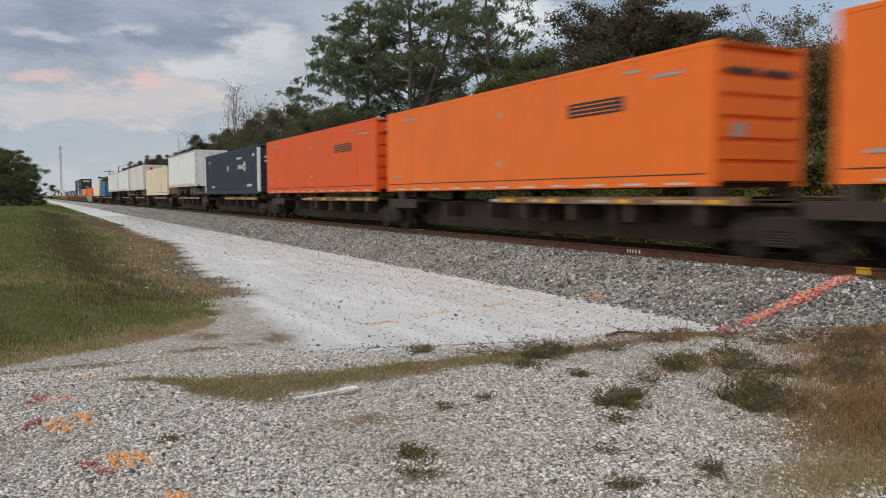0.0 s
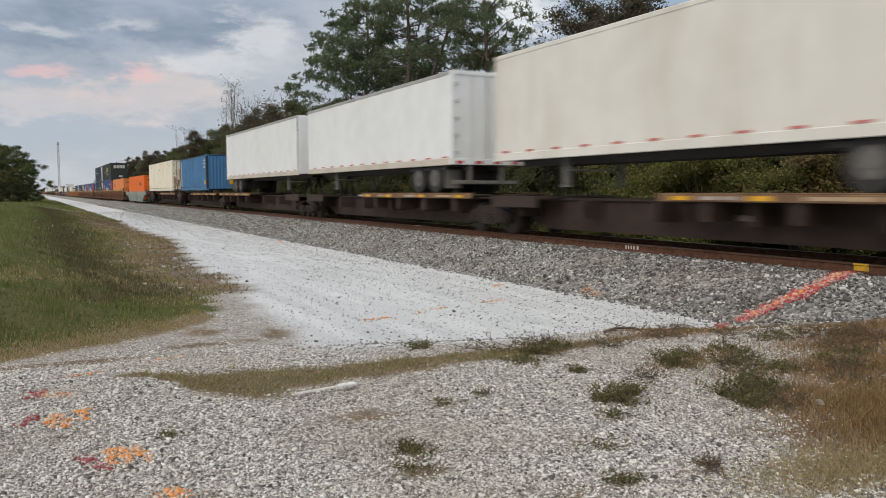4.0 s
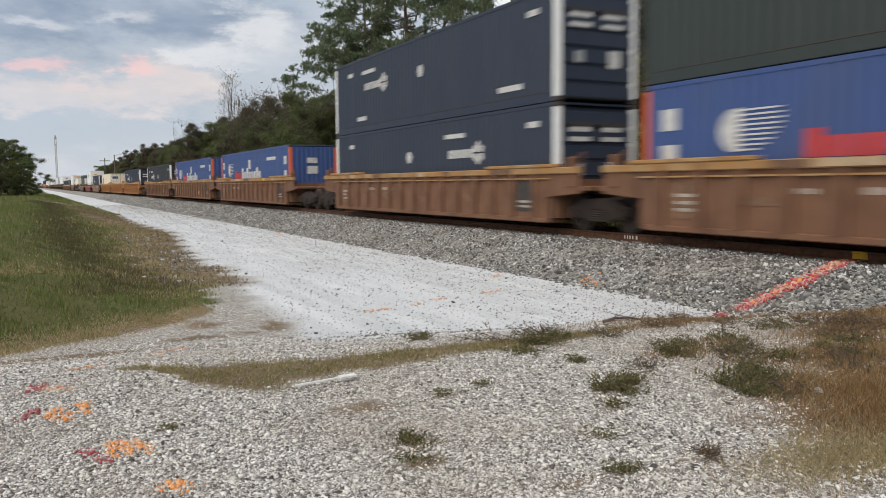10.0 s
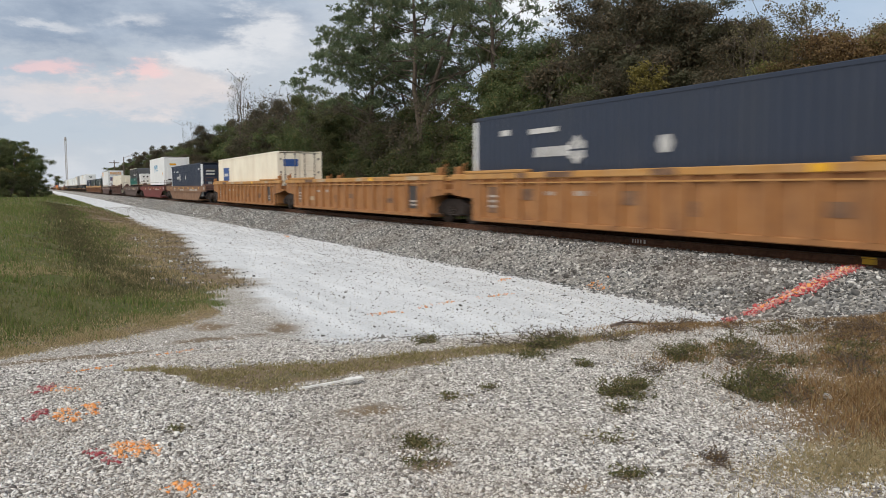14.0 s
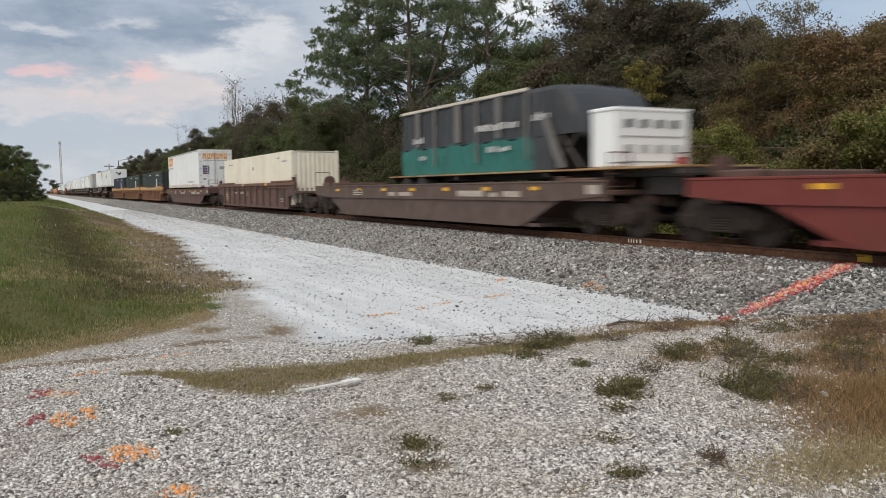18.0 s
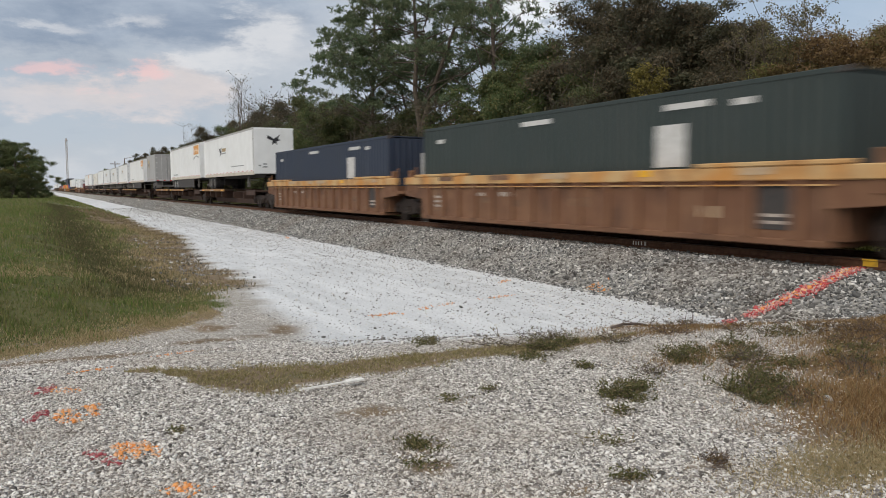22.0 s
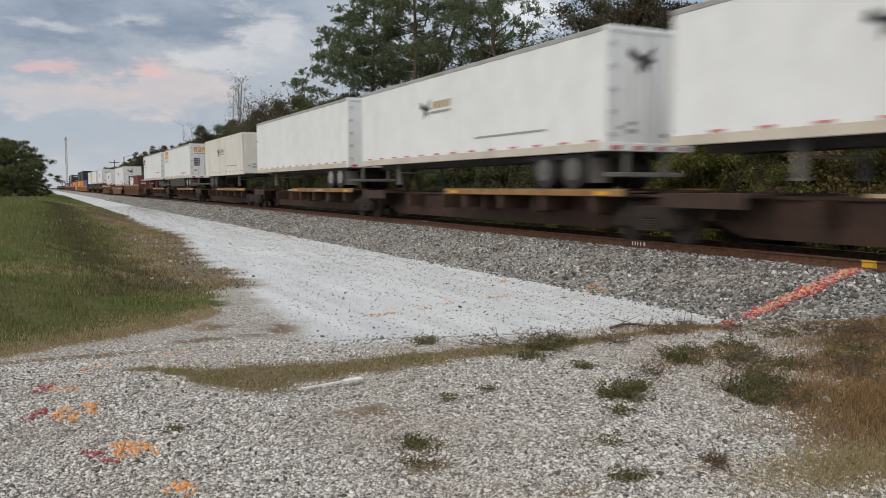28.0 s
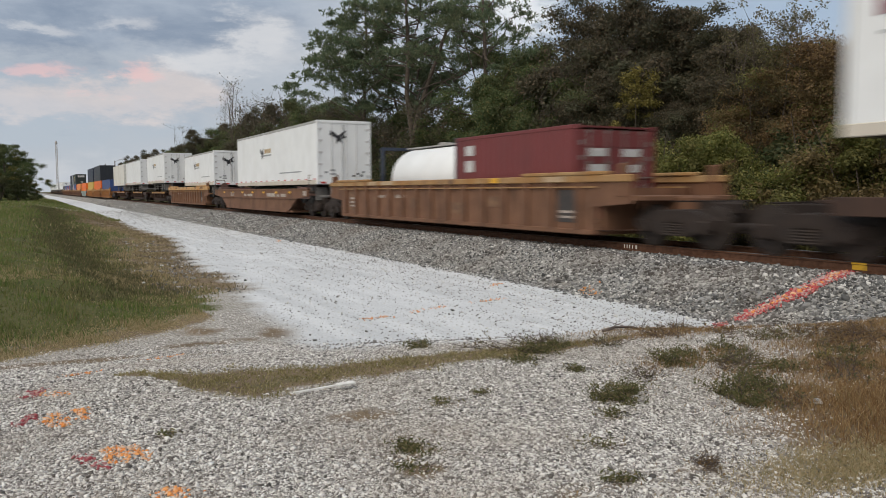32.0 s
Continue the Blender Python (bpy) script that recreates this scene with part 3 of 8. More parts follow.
def build_stones():
    rng = np.random.default_rng(5)
    # the gravel of the crossing: fine chips everywhere, coarser stones among them, thinning out towards the road
    for n, g, r0, nm, lab in ((270000, 0.00110, 0.0022, "gravel", "loose grey and white crushed stone chips on the crossing"), (66000, 0.0014, 0.0036, "coarse_gravel", "coarser pale stones among the gravel of the crossing")):
        f = 3.3 * (13.5 / 3.3) ** (rng.random(n) ** 1.15)
        q = rng.uniform(-0.66, 0.66, n) * f
        x, y = f * 0.462 + q * 0.887, f * 0.887 - q * 0.462
        bare = np.maximum(np.minimum(0.90, dry_area(x, y)), np.minimum(0.985, straw_band(x, y)))
        keep = ((grass_x(y) < x + 0.2) | (rng.random(n) > 0.25 + (y - front_y(x)) / 0.8)) & (x < 10.6) & (rng.random(n) > 0.97 * road_area(x, y) ** 0.7) & (rng.random(n) > 0.985 * np.minimum(1, 1.3 * strip_grass(x, y))) & (rng.random(n) > bare)
        x, y = x[keep], y[keep]
        r = (rng.gamma(3.5, g, len(x)) + r0) * np.where(rng.random(len(x)) < 0.04, 1.35, 1.0)
        r = np.minimum(r, 0.0135)
        z = ground_z(x, y) + r * rng.uniform(-0.1, 0.5, len(x))
        tagged(new(nm, stones_mesh(nm, np.stack([x, y, z], 1), r, M_GRAVEL, rng, 0.52, blocky=nm != "gravel")), lab, "gravel", kind="stuff")
    # stones strewn over the white road
    n = 42000
    y = 7.8 + 85 * rng.random(n) ** 2.3
    x = rng.uniform(1.5, 10.2, n)
    keep = (x > grass_x(y) + 0.1) & (rng.random(n) < road_area(x, y) * (0.45 + 0.55 * smooth((x - 5.5) / 4)))
    x, y = x[keep], y[keep]
    r = rng.gamma(1.6, 0.0026, len(x)) + 0.0028 + 0.0002 * y
    tagged(new("loose_stones", stones_mesh("loose_stones", np.stack([x, y, ground_z(x, y) + r * 0.3], 1), r, M_PALE, rng, blocky=True)), "dark stones strewn over the white limestone road", "stones", kind="stuff")
    # stones showing through the worn bank
    n = 5000
    y = rng.uniform(14.5, 34, n)
    x = grass_x(y) - rng.uniform(-0.5, 1.9, n)
    keep = rng.random(n) < 0.8 * bank_area(x, y) * (np.sin(1.3 * y) * np.sin(0.7 * y + 2 * x) > -0.1)
    x, y = x[keep], y[keep]
    r = rng.gamma(3.0, 0.006, len(x)) + 0.008
    tagged(new("bank_stones", stones_mesh("bank_stones", np.stack([x, y, ground_z(x, y) + r * 0.2], 1), r * 0.7, M_BALLAST, rng, blocky=True)), "grey stones showing through the worn bank", "stones", kind="stuff")
    # ballast shoulder
    n = 88000
    y = 4.5 + 135 * rng.random(n) ** 2.3
    x = rng.uniform(9.75, 12.45, n) - 0.25 * rng.random(n) ** 3
    z = np.maximum(ballast_z(x), ground_z(x, y))
    r = rng.gamma(5.0, 0.0030, n) + 0.005 + 0.00035 * np.maximum(y - 25, 0)
    tagged(new("ballast_stones", stones_mesh("ballast_stones", np.stack([x, y, z + r * 0.2], 1), r, M_BALLAST, rng, 0.8, blocky=True)), "grey angular ballast stones on the track shoulder", "ballast", kind="stuff")


def build_track():
    xs = np.array([9.6, 9.85, 10.0, 10.4, 10.8, 11.3, 11.7, 12.4, 14.2, 14.9, 15.3, 16.0, 16.8, 17.2])
    ys = np.concatenate([[-1200, -300, -80, -20], np.arange(0, 60, 0.5), [65, 80, 110, 160, 240, 400, 700, 1500]])
    X, Y = np.meshgrid(xs, ys)
    Z = ballast_z(X) + np.where((X > 9.9) & (X < 16.5), 0.02 * np.sin(3.1 * Y + X * 5) * np.sin(1.7 * Y), 0)
    Z = np.where(X < 9.84, -0.75, Z)
    nx, ny = len(xs), len(ys)
    i = (np.arange(ny - 1)[:, None] * nx + np.arange(nx - 1)[None]).ravel()
    me = np_mesh("ballast_bed", np.stack([X.ravel(), Y.ravel(), Z.ravel()], 1), np.stack([i, i + 1, i + nx + 1, i + nx], 1), [M_BALLAST_BED], smooth=True)
    tagged(new("ballast_bed", me), "grey crushed stone bed under the railway track", "ballast", kind="structure")
    tr = tagged(new("railway_track"), "single railway track with rusty steel rails on timber ties", "railway track", kind="structure")
    prof = [(-0.07, -0.175), (-0.07, -0.155), (-0.012, -0.13), (-0.012, -0.045), (-0.036, -0.035), (-0.036, -0.006), (-0.028, 0), (0.028, 0), (0.036, -0.006), (0.036, -0.035), (0.012, -0.045), (0.012, -0.13), (0.07, -0.155), (0.07, -0.175)]
    n = len(prof)
    for s in (-1, 1):
        b = MB()
        vs = [(TX + s * 0.753 + px, yy, RT + pz) for yy in (-1200, 1500) for px, pz in prof]
        for i in range(n):
            b.cur = 1 if i in (5, 6, 7) else 0
            b.add([vs[i], vs[(i + 1) % n], vs[n + (i + 1) % n], vs[n + i]], [(0, 1, 2, 3)])
        part("rail", b.mesh("rail", M_RAIL, M_RAILTOP), tr)
    tie = MB().box(-1.3, 1.3, -0.115, 0.115, -0.17, 0, 0.012).mesh("tie", M_TIE)
    plate = MB().box(-0.19, 0.19, -0.09, 0.09, 0, 0.018, 0.004).mesh("tie_plate", M_RAIL)
    for k in range(120):
        part("tie", tie, tr, pose(TX + random.uniform(-0.02, 0.02), -2 + 0.52 * k, RT - 0.192, 0, 0, random.uniform(-0.6, 0.6)))
        part("tie_plate", plate, tr, pose(TX - 0.753, -2 + 0.52 * k, RT - 0.192))
    white, yellow = mat("white_chalk_paint", (0.75, 0.72, 0.66), 0.8), mat("yellow_paint", (0.70, 0.42, 0.03), 0.6, dirt=(0.2, 0.1, 0.04))
    b = MB()
    for dy in (0, 0.14, 0.24, 0.33, 0.42):
        b.box(-0.016, -0.013, dy, dy + (0.035 if dy else 0.06), -0.14, -0.04)
    part("chalk_mark", b.mesh("chalk_mark", white), tr, pose(TX - 0.753, 14.05, RT), "white paint strokes on the rail web")
    part("paint_mark", MB().box(-0.018, -0.013, 0, 0.28, -0.15, -0.03, 0.002).box(-0.04, -0.034, 0, 0.28, -0.034, -0.004).mesh("paint_mark", yellow), tr, pose(TX - 0.753, 8.35, RT), "yellow paint on the rail")
    part("rail_patch", MB().box(-0.045, 0.03, 0, 0.5, 0.001, 0.006, 0.002).mesh("rail_patch", white), tr, pose(TX - 0.753, 25.6, RT), "pale paint on the rail head")


build_track()
build_stones()

# ------------------------------------------------------------------ railway vehicles
# In each vehicle's own space: y = 0 is the leading end, y grows to the rear, x < 0 is the near side, z = 0 the rail top.
DIRT = (0.05, 0.035, 0.025)
RUST = (0.16, 0.065, 0.03)
M_TRUCK = mat("grimy_cast_steel", (0.020, 0.014, 0.012), 0.85, 0.1, col2=(0.036, 0.025, 0.020), scale=9, bump=0.3, dirt=(0.060, 0.036, 0.025), dirt_amt=0.5, dirt_scale=4)
M_WHEEL = mat("wheel_steel", (0.034, 0.026, 0.022), 0.7, 0.3, col2=(0.06, 0.044, 0.036), scale=12)
M_SPINE = mat("grimy_spine_paint", (0.034, 0.022, 0.018), 0.8, 0.1, col2=(0.060, 0.036, 0.027), scale=4, dirt=DIRT, dirt_amt=0.7, dirt_scale=2.5, bump=0.2)
M_EDGE = mat("worn_yellow_edge", (0.33, 0.165, 0.05), 0.75, col2=(0.38, 0.25, 0.12), scale=1.6, dirt=(0.15, 0.075, 0.04), dirt_amt=0.95, dirt_scale=1.9)
M_SPRUST = mat("rusty_spine_paint", (0.046, 0.026, 0.019), 0.8, 0.1, col2=(0.075, 0.040, 0.027), scale=3, dirt=(0.035, 0.022, 0.018), dirt_amt=0.85, dirt_scale=1.8, bump=0.2)
M_DECKR = mat("rusty_orange_deck_edge", (0.27, 0.135, 0.050), 0.78, col2=(0.33, 0.20, 0.095), scale=1.6, dirt=(0.09, 0.05, 0.03), dirt_amt=0.95, dirt_scale=1.9)
M_DECK = mat("grimy_deck_edge", (0.15, 0.080, 0.042), 0.8, col2=(0.25, 0.15, 0.080), scale=1.6, dirt=(0.06, 0.035, 0.025), dirt_amt=0.95, dirt_scale=1.9)
M_YREF = mat("yellow_reflector", (0.80, 0.42, 0.02), 0.35)
M_WREF = mat("faded_white_stencil", (0.46, 0.40, 0.35), 0.7, dirt=(0.15, 0.09, 0.07), dirt_amt=0.9, dirt_scale=6)
M_BLACK = mat("black_rubber", (0.025, 0.025, 0.027), 0.75, col2=(0.045, 0.042, 0.04), scale=20)
M_ALU = mat("dirty_wheel_steel", (0.21, 0.20, 0.19), 0.6, 0.3, scale=18, dirt=(0.15, 0.12, 0.10), dirt_amt=0.7, dirt_scale=6)
M_ALUB = mat("polished_wheel_aluminium", (0.55, 0.54, 0.52), 0.45, 0.4, scale=18, dirt=(0.2, 0.17, 0.15), dirt_amt=0.7, dirt_scale=6)
M_FLAP = mat("grey_mudflap", (0.22, 0.21, 0.20), 0.8, scale=6, dirt=(0.08, 0.06, 0.05))
M_STEEL = mat("galvanised_steel", (0.50, 0.49, 0.47), 0.55, 0.3, scale=14, dirt=DIRT, dirt_amt=0.4)
M_PATCH = mat("faded_touch_up_paint", (0.42, 0.29, 0.17), 0.8, col2=(0.50, 0.40, 0.28), scale=5, dirt=(0.20, 0.11, 0.06), dirt_amt=0.9, dirt_scale=5)
M_SOOT = mat("dark_brown_stain", (0.12, 0.07, 0.045), 0.85, col2=(0.18, 0.10, 0.06), scale=5, dirt=(0.30, 0.17, 0.09), dirt_amt=0.8, dirt_scale=5)
M_PALESTEEL = mat("painted_door_bar", (0.66, 0.66, 0.66), 0.5, 0.1, scale=12, dirt=(0.4, 0.36, 0.32), dirt_amt=0.5)
M_DARK = mat("dark_frame_paint", (0.035, 0.032, 0.032), 0.7, col2=(0.06, 0.05, 0.045), scale=8)
WELLS = {
    "tan": (mat("tan_well_paint", (0.155, 0.074, 0.040), 0.78, col2=(0.20, 0.100, 0.056), scale=2, dirt=(0.07, 0.035, 0.02), dirt_amt=0.95, dirt_scale=2.4, streak=3, bump=0.15), M_EDGE),
    "yellow": (mat("yellow_well_paint", (0.30, 0.132, 0.042), 0.75, col2=(0.36, 0.170, 0.062), scale=2, dirt=(0.12, 0.058, 0.032), dirt_amt=0.95, dirt_scale=2.6, streak=3, bump=0.12), mat("bright_yellow_sill", (0.44, 0.215, 0.052), 0.7, col2=(0.48, 0.27, 0.10), scale=3, dirt=(0.26, 0.13, 0.06), dirt_amt=0.85, dirt_scale=2.2)),
    "brown": (mat("rust_brown_well_paint", (0.155, 0.072, 0.038), 0.8, col2=(0.21, 0.108, 0.058), scale=1.5, dirt=(0.06, 0.03, 0.02), dirt_amt=0.95, dirt_scale=2.2, streak=3, bump=0.15), mat("worn_orange_sill", (0.50, 0.235, 0.062), 0.75, col2=(0.52, 0.36, 0.18), scale=1.3, dirt=(0.16, 0.08, 0.04), dirt_amt=0.95, dirt_scale=1.7)),
    "dark": (mat("dark_brown_well_paint", (0.092, 0.050, 0.042), 0.78, col2=(0.13, 0.072, 0.058), scale=2, dirt=(0.045, 0.03, 0.025), dirt_amt=0.7, dirt_scale=1.6, streak=3, bump=0.12), mat("dark_sill", (0.17, 0.09, 0.06), 0.8, dirt=(0.06, 0.04, 0.03), dirt_amt=0.8)),
    "teal": (mat("grey_green_well_paint", (0.22, 0.30, 0.28), 0.7, col2=(0.28, 0.35, 0.32), scale=2, dirt=(0.15, 0.055, 0.035), dirt_amt=0.95, dirt_scale=1.0, bump=0.12), M_EDGE),
    "orange": (mat("orange_brown_well_paint", (0.20, 0.105, 0.055), 0.75, col2=(0.25, 0.145, 0.085), scale=2, dirt=(0.13, 0.06, 0.03), dirt_amt=0.7, dirt_scale=1.4, streak=2, bump=0.12), M_EDGE),
    "red": (mat("oxide_red_well_paint", (0.140, 0.022, 0.018), 0.7, col2=(0.17, 0.032, 0.025), scale=2, dirt=(0.09, 0.035, 0.025), dirt_amt=0.6, dirt_scale=1.4, streak=2, bump=0.12), M_EDGE),
    "grime": (mat("grey_brown_well_paint", (0.085, 0.056, 0.047), 0.8, col2=(0.12, 0.080, 0.066), scale=2, dirt=(0.06, 0.045, 0.038), dirt_amt=0.7, dirt_scale=1.4, streak=2, bump=0.12), mat("grime_sill", (0.15, 0.12, 0.10), 0.8, dirt=(0.07, 0.05, 0.04), dirt_amt=0.6)),
}


def truck(parent, y):
    """A two-axle truck: side frames, bolster, springs, and two wheelsets under it."""
    def frame_mesh():
        b = MB()
        for s in (-1, 1):
            x = s * 0.98
            b.prism([(-1.15, 0.42), (-1.15, 0.62), (-0.55, 0.80), (0.55, 0.80), (1.15, 0.62), (1.15, 0.42), (0.75, 0.42), (0.42, 0.26), (-0.42, 0.26), (-0.75, 0.42)], x - 0.09, x + 0.09)
            for q in (-0.88, 0.88):
                b.box(x - 0.14, x + 0.14, q - 0.17, q + 0.17, 0.30, 0.60, 0.03)
                b.cyl((x + s * 0.16, q, 0.45), 0.11, 0.06, "x", 10)
        b.box(-1.05, 1.05, -0.2, 0.2, 0.55, 0.82, 0.04)
        b.cyl((0, 0, 0.9), 0.3, 0.2, "z", 14)
        return b.mesh("truck", M_TRUCK)

    def springs():
        b, n, rings = MB(), 10, [(0.26 + 0.027 * k, 0.15 if k % 2 else 0.11) for k in range(12)]
        vs = [(r * math.cos(2 * math.pi * i / n) * 0.6, 1.7 * r * math.sin(2 * math.pi * i / n), z) for z, r in rings for i in range(n)]
        return b.add(vs, [(a * n + i, a * n + (i + 1) % n, (a + 1) * n + (i + 1) % n, (a + 1) * n + i) for a in range(11) for i in range(n)]).mesh("spring_nest", M_WHEEL)

    def wheels():
        b = MB()
        b.cyl((0, 0, 0), 0.085, 2.0, "x", 10)
        for s in (-1, 1):
            b.cyl((s * 0.755, 0, 0), 0.455, 0.13, "x", 28, 0.445)
            b.cyl((s * 0.70, 0, 0), 0.48, 0.03, "x", 28)
            b.cyl((s * 0.835, 0, 0), 0.36, 0.02, "x", 20, 0.30)
            b.cyl((s * 0.85, 0, 0), 0.14, 0.1, "x", 12)
        return b.mesh("wheelset", M_WHEEL)
    t = part("truck", shared("truck", frame_mesh), parent, pose(0, y, 0))
    part("spring_nest", shared("springs", springs), t, pose(-1.06, 0, 0))
    for q in (-0.88, 0.88):
        part("wheelset", shared("wheelset", wheels), t, pose(0, q, 0.455))
    return t


def decal(parent, name, x, y0, y1, z0, z1, m, label=""):
    """A thin plate or painted patch on the side of a vehicle."""
    return part(name, MB().box(x - 0.006, x + 0.004, y0, y1, z0, z1).mesh(name, m), parent, None, label)


def fdecal(parent, name, x0, x1, z0, z1, m, y=0.0, label=""):
    """A thin patch on the leading end."""
    return part(name, MB().box(x0, x1, y - 0.008, y + 0.003, z0, z1).mesh(name, m), parent, None, label)


def poly_decal(parent, name, pts, x, m, label=""):
    return part(name, MB().prism(pts, x - 0.007, x + 0.003).mesh(name, m), parent, None, label)


def ribbed_well(length, paint, first, last):
    """A well car unit with upright ribs. Its own truck is at the trailing end; the first unit of a set carries one at the leading end too."""
    mp, ms = WELLS[paint]
    ob = tagged(new("well_car"), {"tan": "weathered tan steel well car with upright ribs", "yellow": "yellow steel well car with upright ribs", "brown": "rust brown steel well car with upright ribs", "dark": "dark brown ribbed steel well car"}[paint], "railway car", "train cars")
    L = length

    def side():
        b = MB()
        b.box(-1.44, -1.41, 0.35, L - 0.35, 0.2, 1.455)
        return b.mesh("side_wall", mp)

    def sill():
        b = MB()
        b.box(-1.53, -1.34, -0.9, L + 0.9, 1.34 if paint == "brown" else 1.43, 1.60, 0.02)
        b.box(-1.52, -1.40, 0.35, L - 0.35, 1.30 if paint != "brown" else 1.24, 1.335 if paint != "brown" else 1.27)
        return b.mesh("top_sill", ms)

    def low():
        return MB().box(-1.50, -1.30, 0.5, L - 0.5, 0.17, 0.30, 0.02).mesh("bottom_sill", mp)

    def rib():
        return MB().prism([(-0.09, 0.3), (-0.08, 1.43), (0.08, 1.43), (0.10, 0.3)], -1.525, -1.44).mesh("rib", mp)

    def end():
        b = MB()
        b.prism([(0.9, 0.25), (0.4, 0.85), (-0.9, 0.95), (-0.9, 1.46), (0.9, 1.46)], -1.46, -1.41)
        b.prism([(0.9, 0.25), (0.4, 0.85), (-0.9, 0.95), (-0.9, 1.46), (0.9, 1.46)], 1.41, 1.46)
        b.box(-1.41, 1.41, -1.15, 0.35, 1.0, 1.12, 0.02)
        b.box(-1.35, 1.35, 0.2, 0.35, 0.3, 1.3)
        b.box(-0.35, 0.35, -1.7, 0.2, 0.75, 1.1, 0.04)
        return b.mesh("end_platform", mp)

    def cap():
        return MB().box(-1.55, -1.28, 0, 3.4, 1.60, 1.69, 0.02).mesh("sill_cap", ms)

    def post():
        b = MB()
        b.box(-1.5, -1.3, -0.1, 0.1, 1.1, 1.85, 0.02)
        b.bar((-1.45, -0.5, 1.62), (-1.45, -0.5, 1.95), 0.018)
        b.bar((-1.45, -0.5, 1.95), (-1.45, -0.12, 1.8), 0.018)
        return b.mesh("guide_post", mp)
    for s in (1, -1):
        m = Matrix.Diagonal((s, 1, 1, 1))
        part("side_wall", shared(("rw_side", L, paint), side), ob, m)
        part("top_sill", shared(("rw_sill", L, paint), sill), ob, m)
        part("bottom_sill", shared(("rw_low", L, paint), low), ob, m)
        n = 15 if paint != "dark" else 11
        for k in range(n):
            part("rib", shared(("rw_rib", paint), rib), ob, m @ pose(0, 1.0 + (L - 2.0) * k / (n - 1), 0))
        part("sill_cap", shared(("rw_cap", paint), cap), ob, m)
        part("sill_cap", shared(("rw_cap", paint), cap), ob, m @ pose(0, L - 3.4, 0))
        part("guide_post", shared(("rw_post", paint), post), ob, m @ pose(0, -0.55, 0))
        part("guide_post", shared(("rw_post", paint), post), ob, m @ pose(0, L + 0.55, 0))
    part("end_platform", shared(("rw_end", paint), end), ob)
    part("end_platform", shared(("rw_end", paint), end), ob, pose(0, L, 0, 0, 0, 180))
    part("floor", shared(("rw_floor", L, paint), lambda: MB().box(-1.3, 1.3, 0.4, L - 0.4, 0.18, 0.26).mesh("floor", mp)), ob)
    decal(ob, "stencil_panel", -1.446, 1.15, 1.9, 0.45, 1.25, M_DARK)
    for z in (0.55, 0.68):
        decal(ob, "stencil_line", -1.452, 1.25, 1.8, z, z + 0.06, M_WREF)
    for k in range(5):
        decal(ob, "stencil_letter", -1.446, L * 0.62 + 0.16 * k, L * 0.62 + 0.11 + 0.16 * k, 0.98, 1.1, M_WREF)
        decal(ob, "stencil_letter", -1.446, L * 0.72 + 0.14 * k, L * 0.72 + 0.09 + 0.14 * k, 0.98, 1.08, M_WREF)
    rnd = random.Random(int(L * 10) + len(MOVERS))
    for k in range(5):
        y = 0.8 + (L - 3) * (k + rnd.random() * 0.8) / 5
        decal(ob, "worn_patch", -1.534, y, y + (0.4 if k == 1 else rnd.uniform(0.3, 1.3)), 1.45, 1.585, (M_YREF if k == 1 else M_PATCH) if rnd.random() < 0.55 else M_SOOT)
    for k in range(4):
        y = 2.6 + (L - 5) * (k + rnd.random() * 0.7) / 4
        z = rnd.uniform(0.5, 0.85)
        decal(ob, "worn_patch", -1.447, y, y + rnd.uniform(0.35, 0.8), z, z + rnd.uniform(0.15, 0.35), M_PATCH if rnd.random() < 0.12 else M_SOOT)
    decal(ob, "stencil_panel", -1.446, L - 2.1, L - 1.3, 0.45, 1.2, M_SOOT)
    for z in (0.6, 0.75, 0.9):
        decal(ob, "stencil_line", -1.452, L - 2.0, L - 1.4, z, z + 0.07, M_WREF)
    truck(ob, L + (1.7 if last else 1.6))
    if first:
        truck(ob, -1.75)
        couplers(ob, -2.4)
    if last:
        couplers(ob, L + 2.4, 180)
    return ob


def couplers(ob, y, turn=0):
    def make():
        b = MB()
        b.box(-0.16, 0.16, 0, 1.1, 0.72, 0.98, 0.03)
        b.box(-0.22, 0.22, -0.25, 0.08, 0.70, 1.0, 0.06)
        b.bar((-1.2, 0.5, 1.0), (1.2, 0.5, 1.0), 0.02)
        b.bar((0.3, -0.1, 0.7), (0.35, 0.5, 0.45), 0.025)
        return b.mesh("coupler", M_TRUCK)
    part("coupler", shared("coupler", make), ob, pose(0, y, 0, 0, 0, turn))


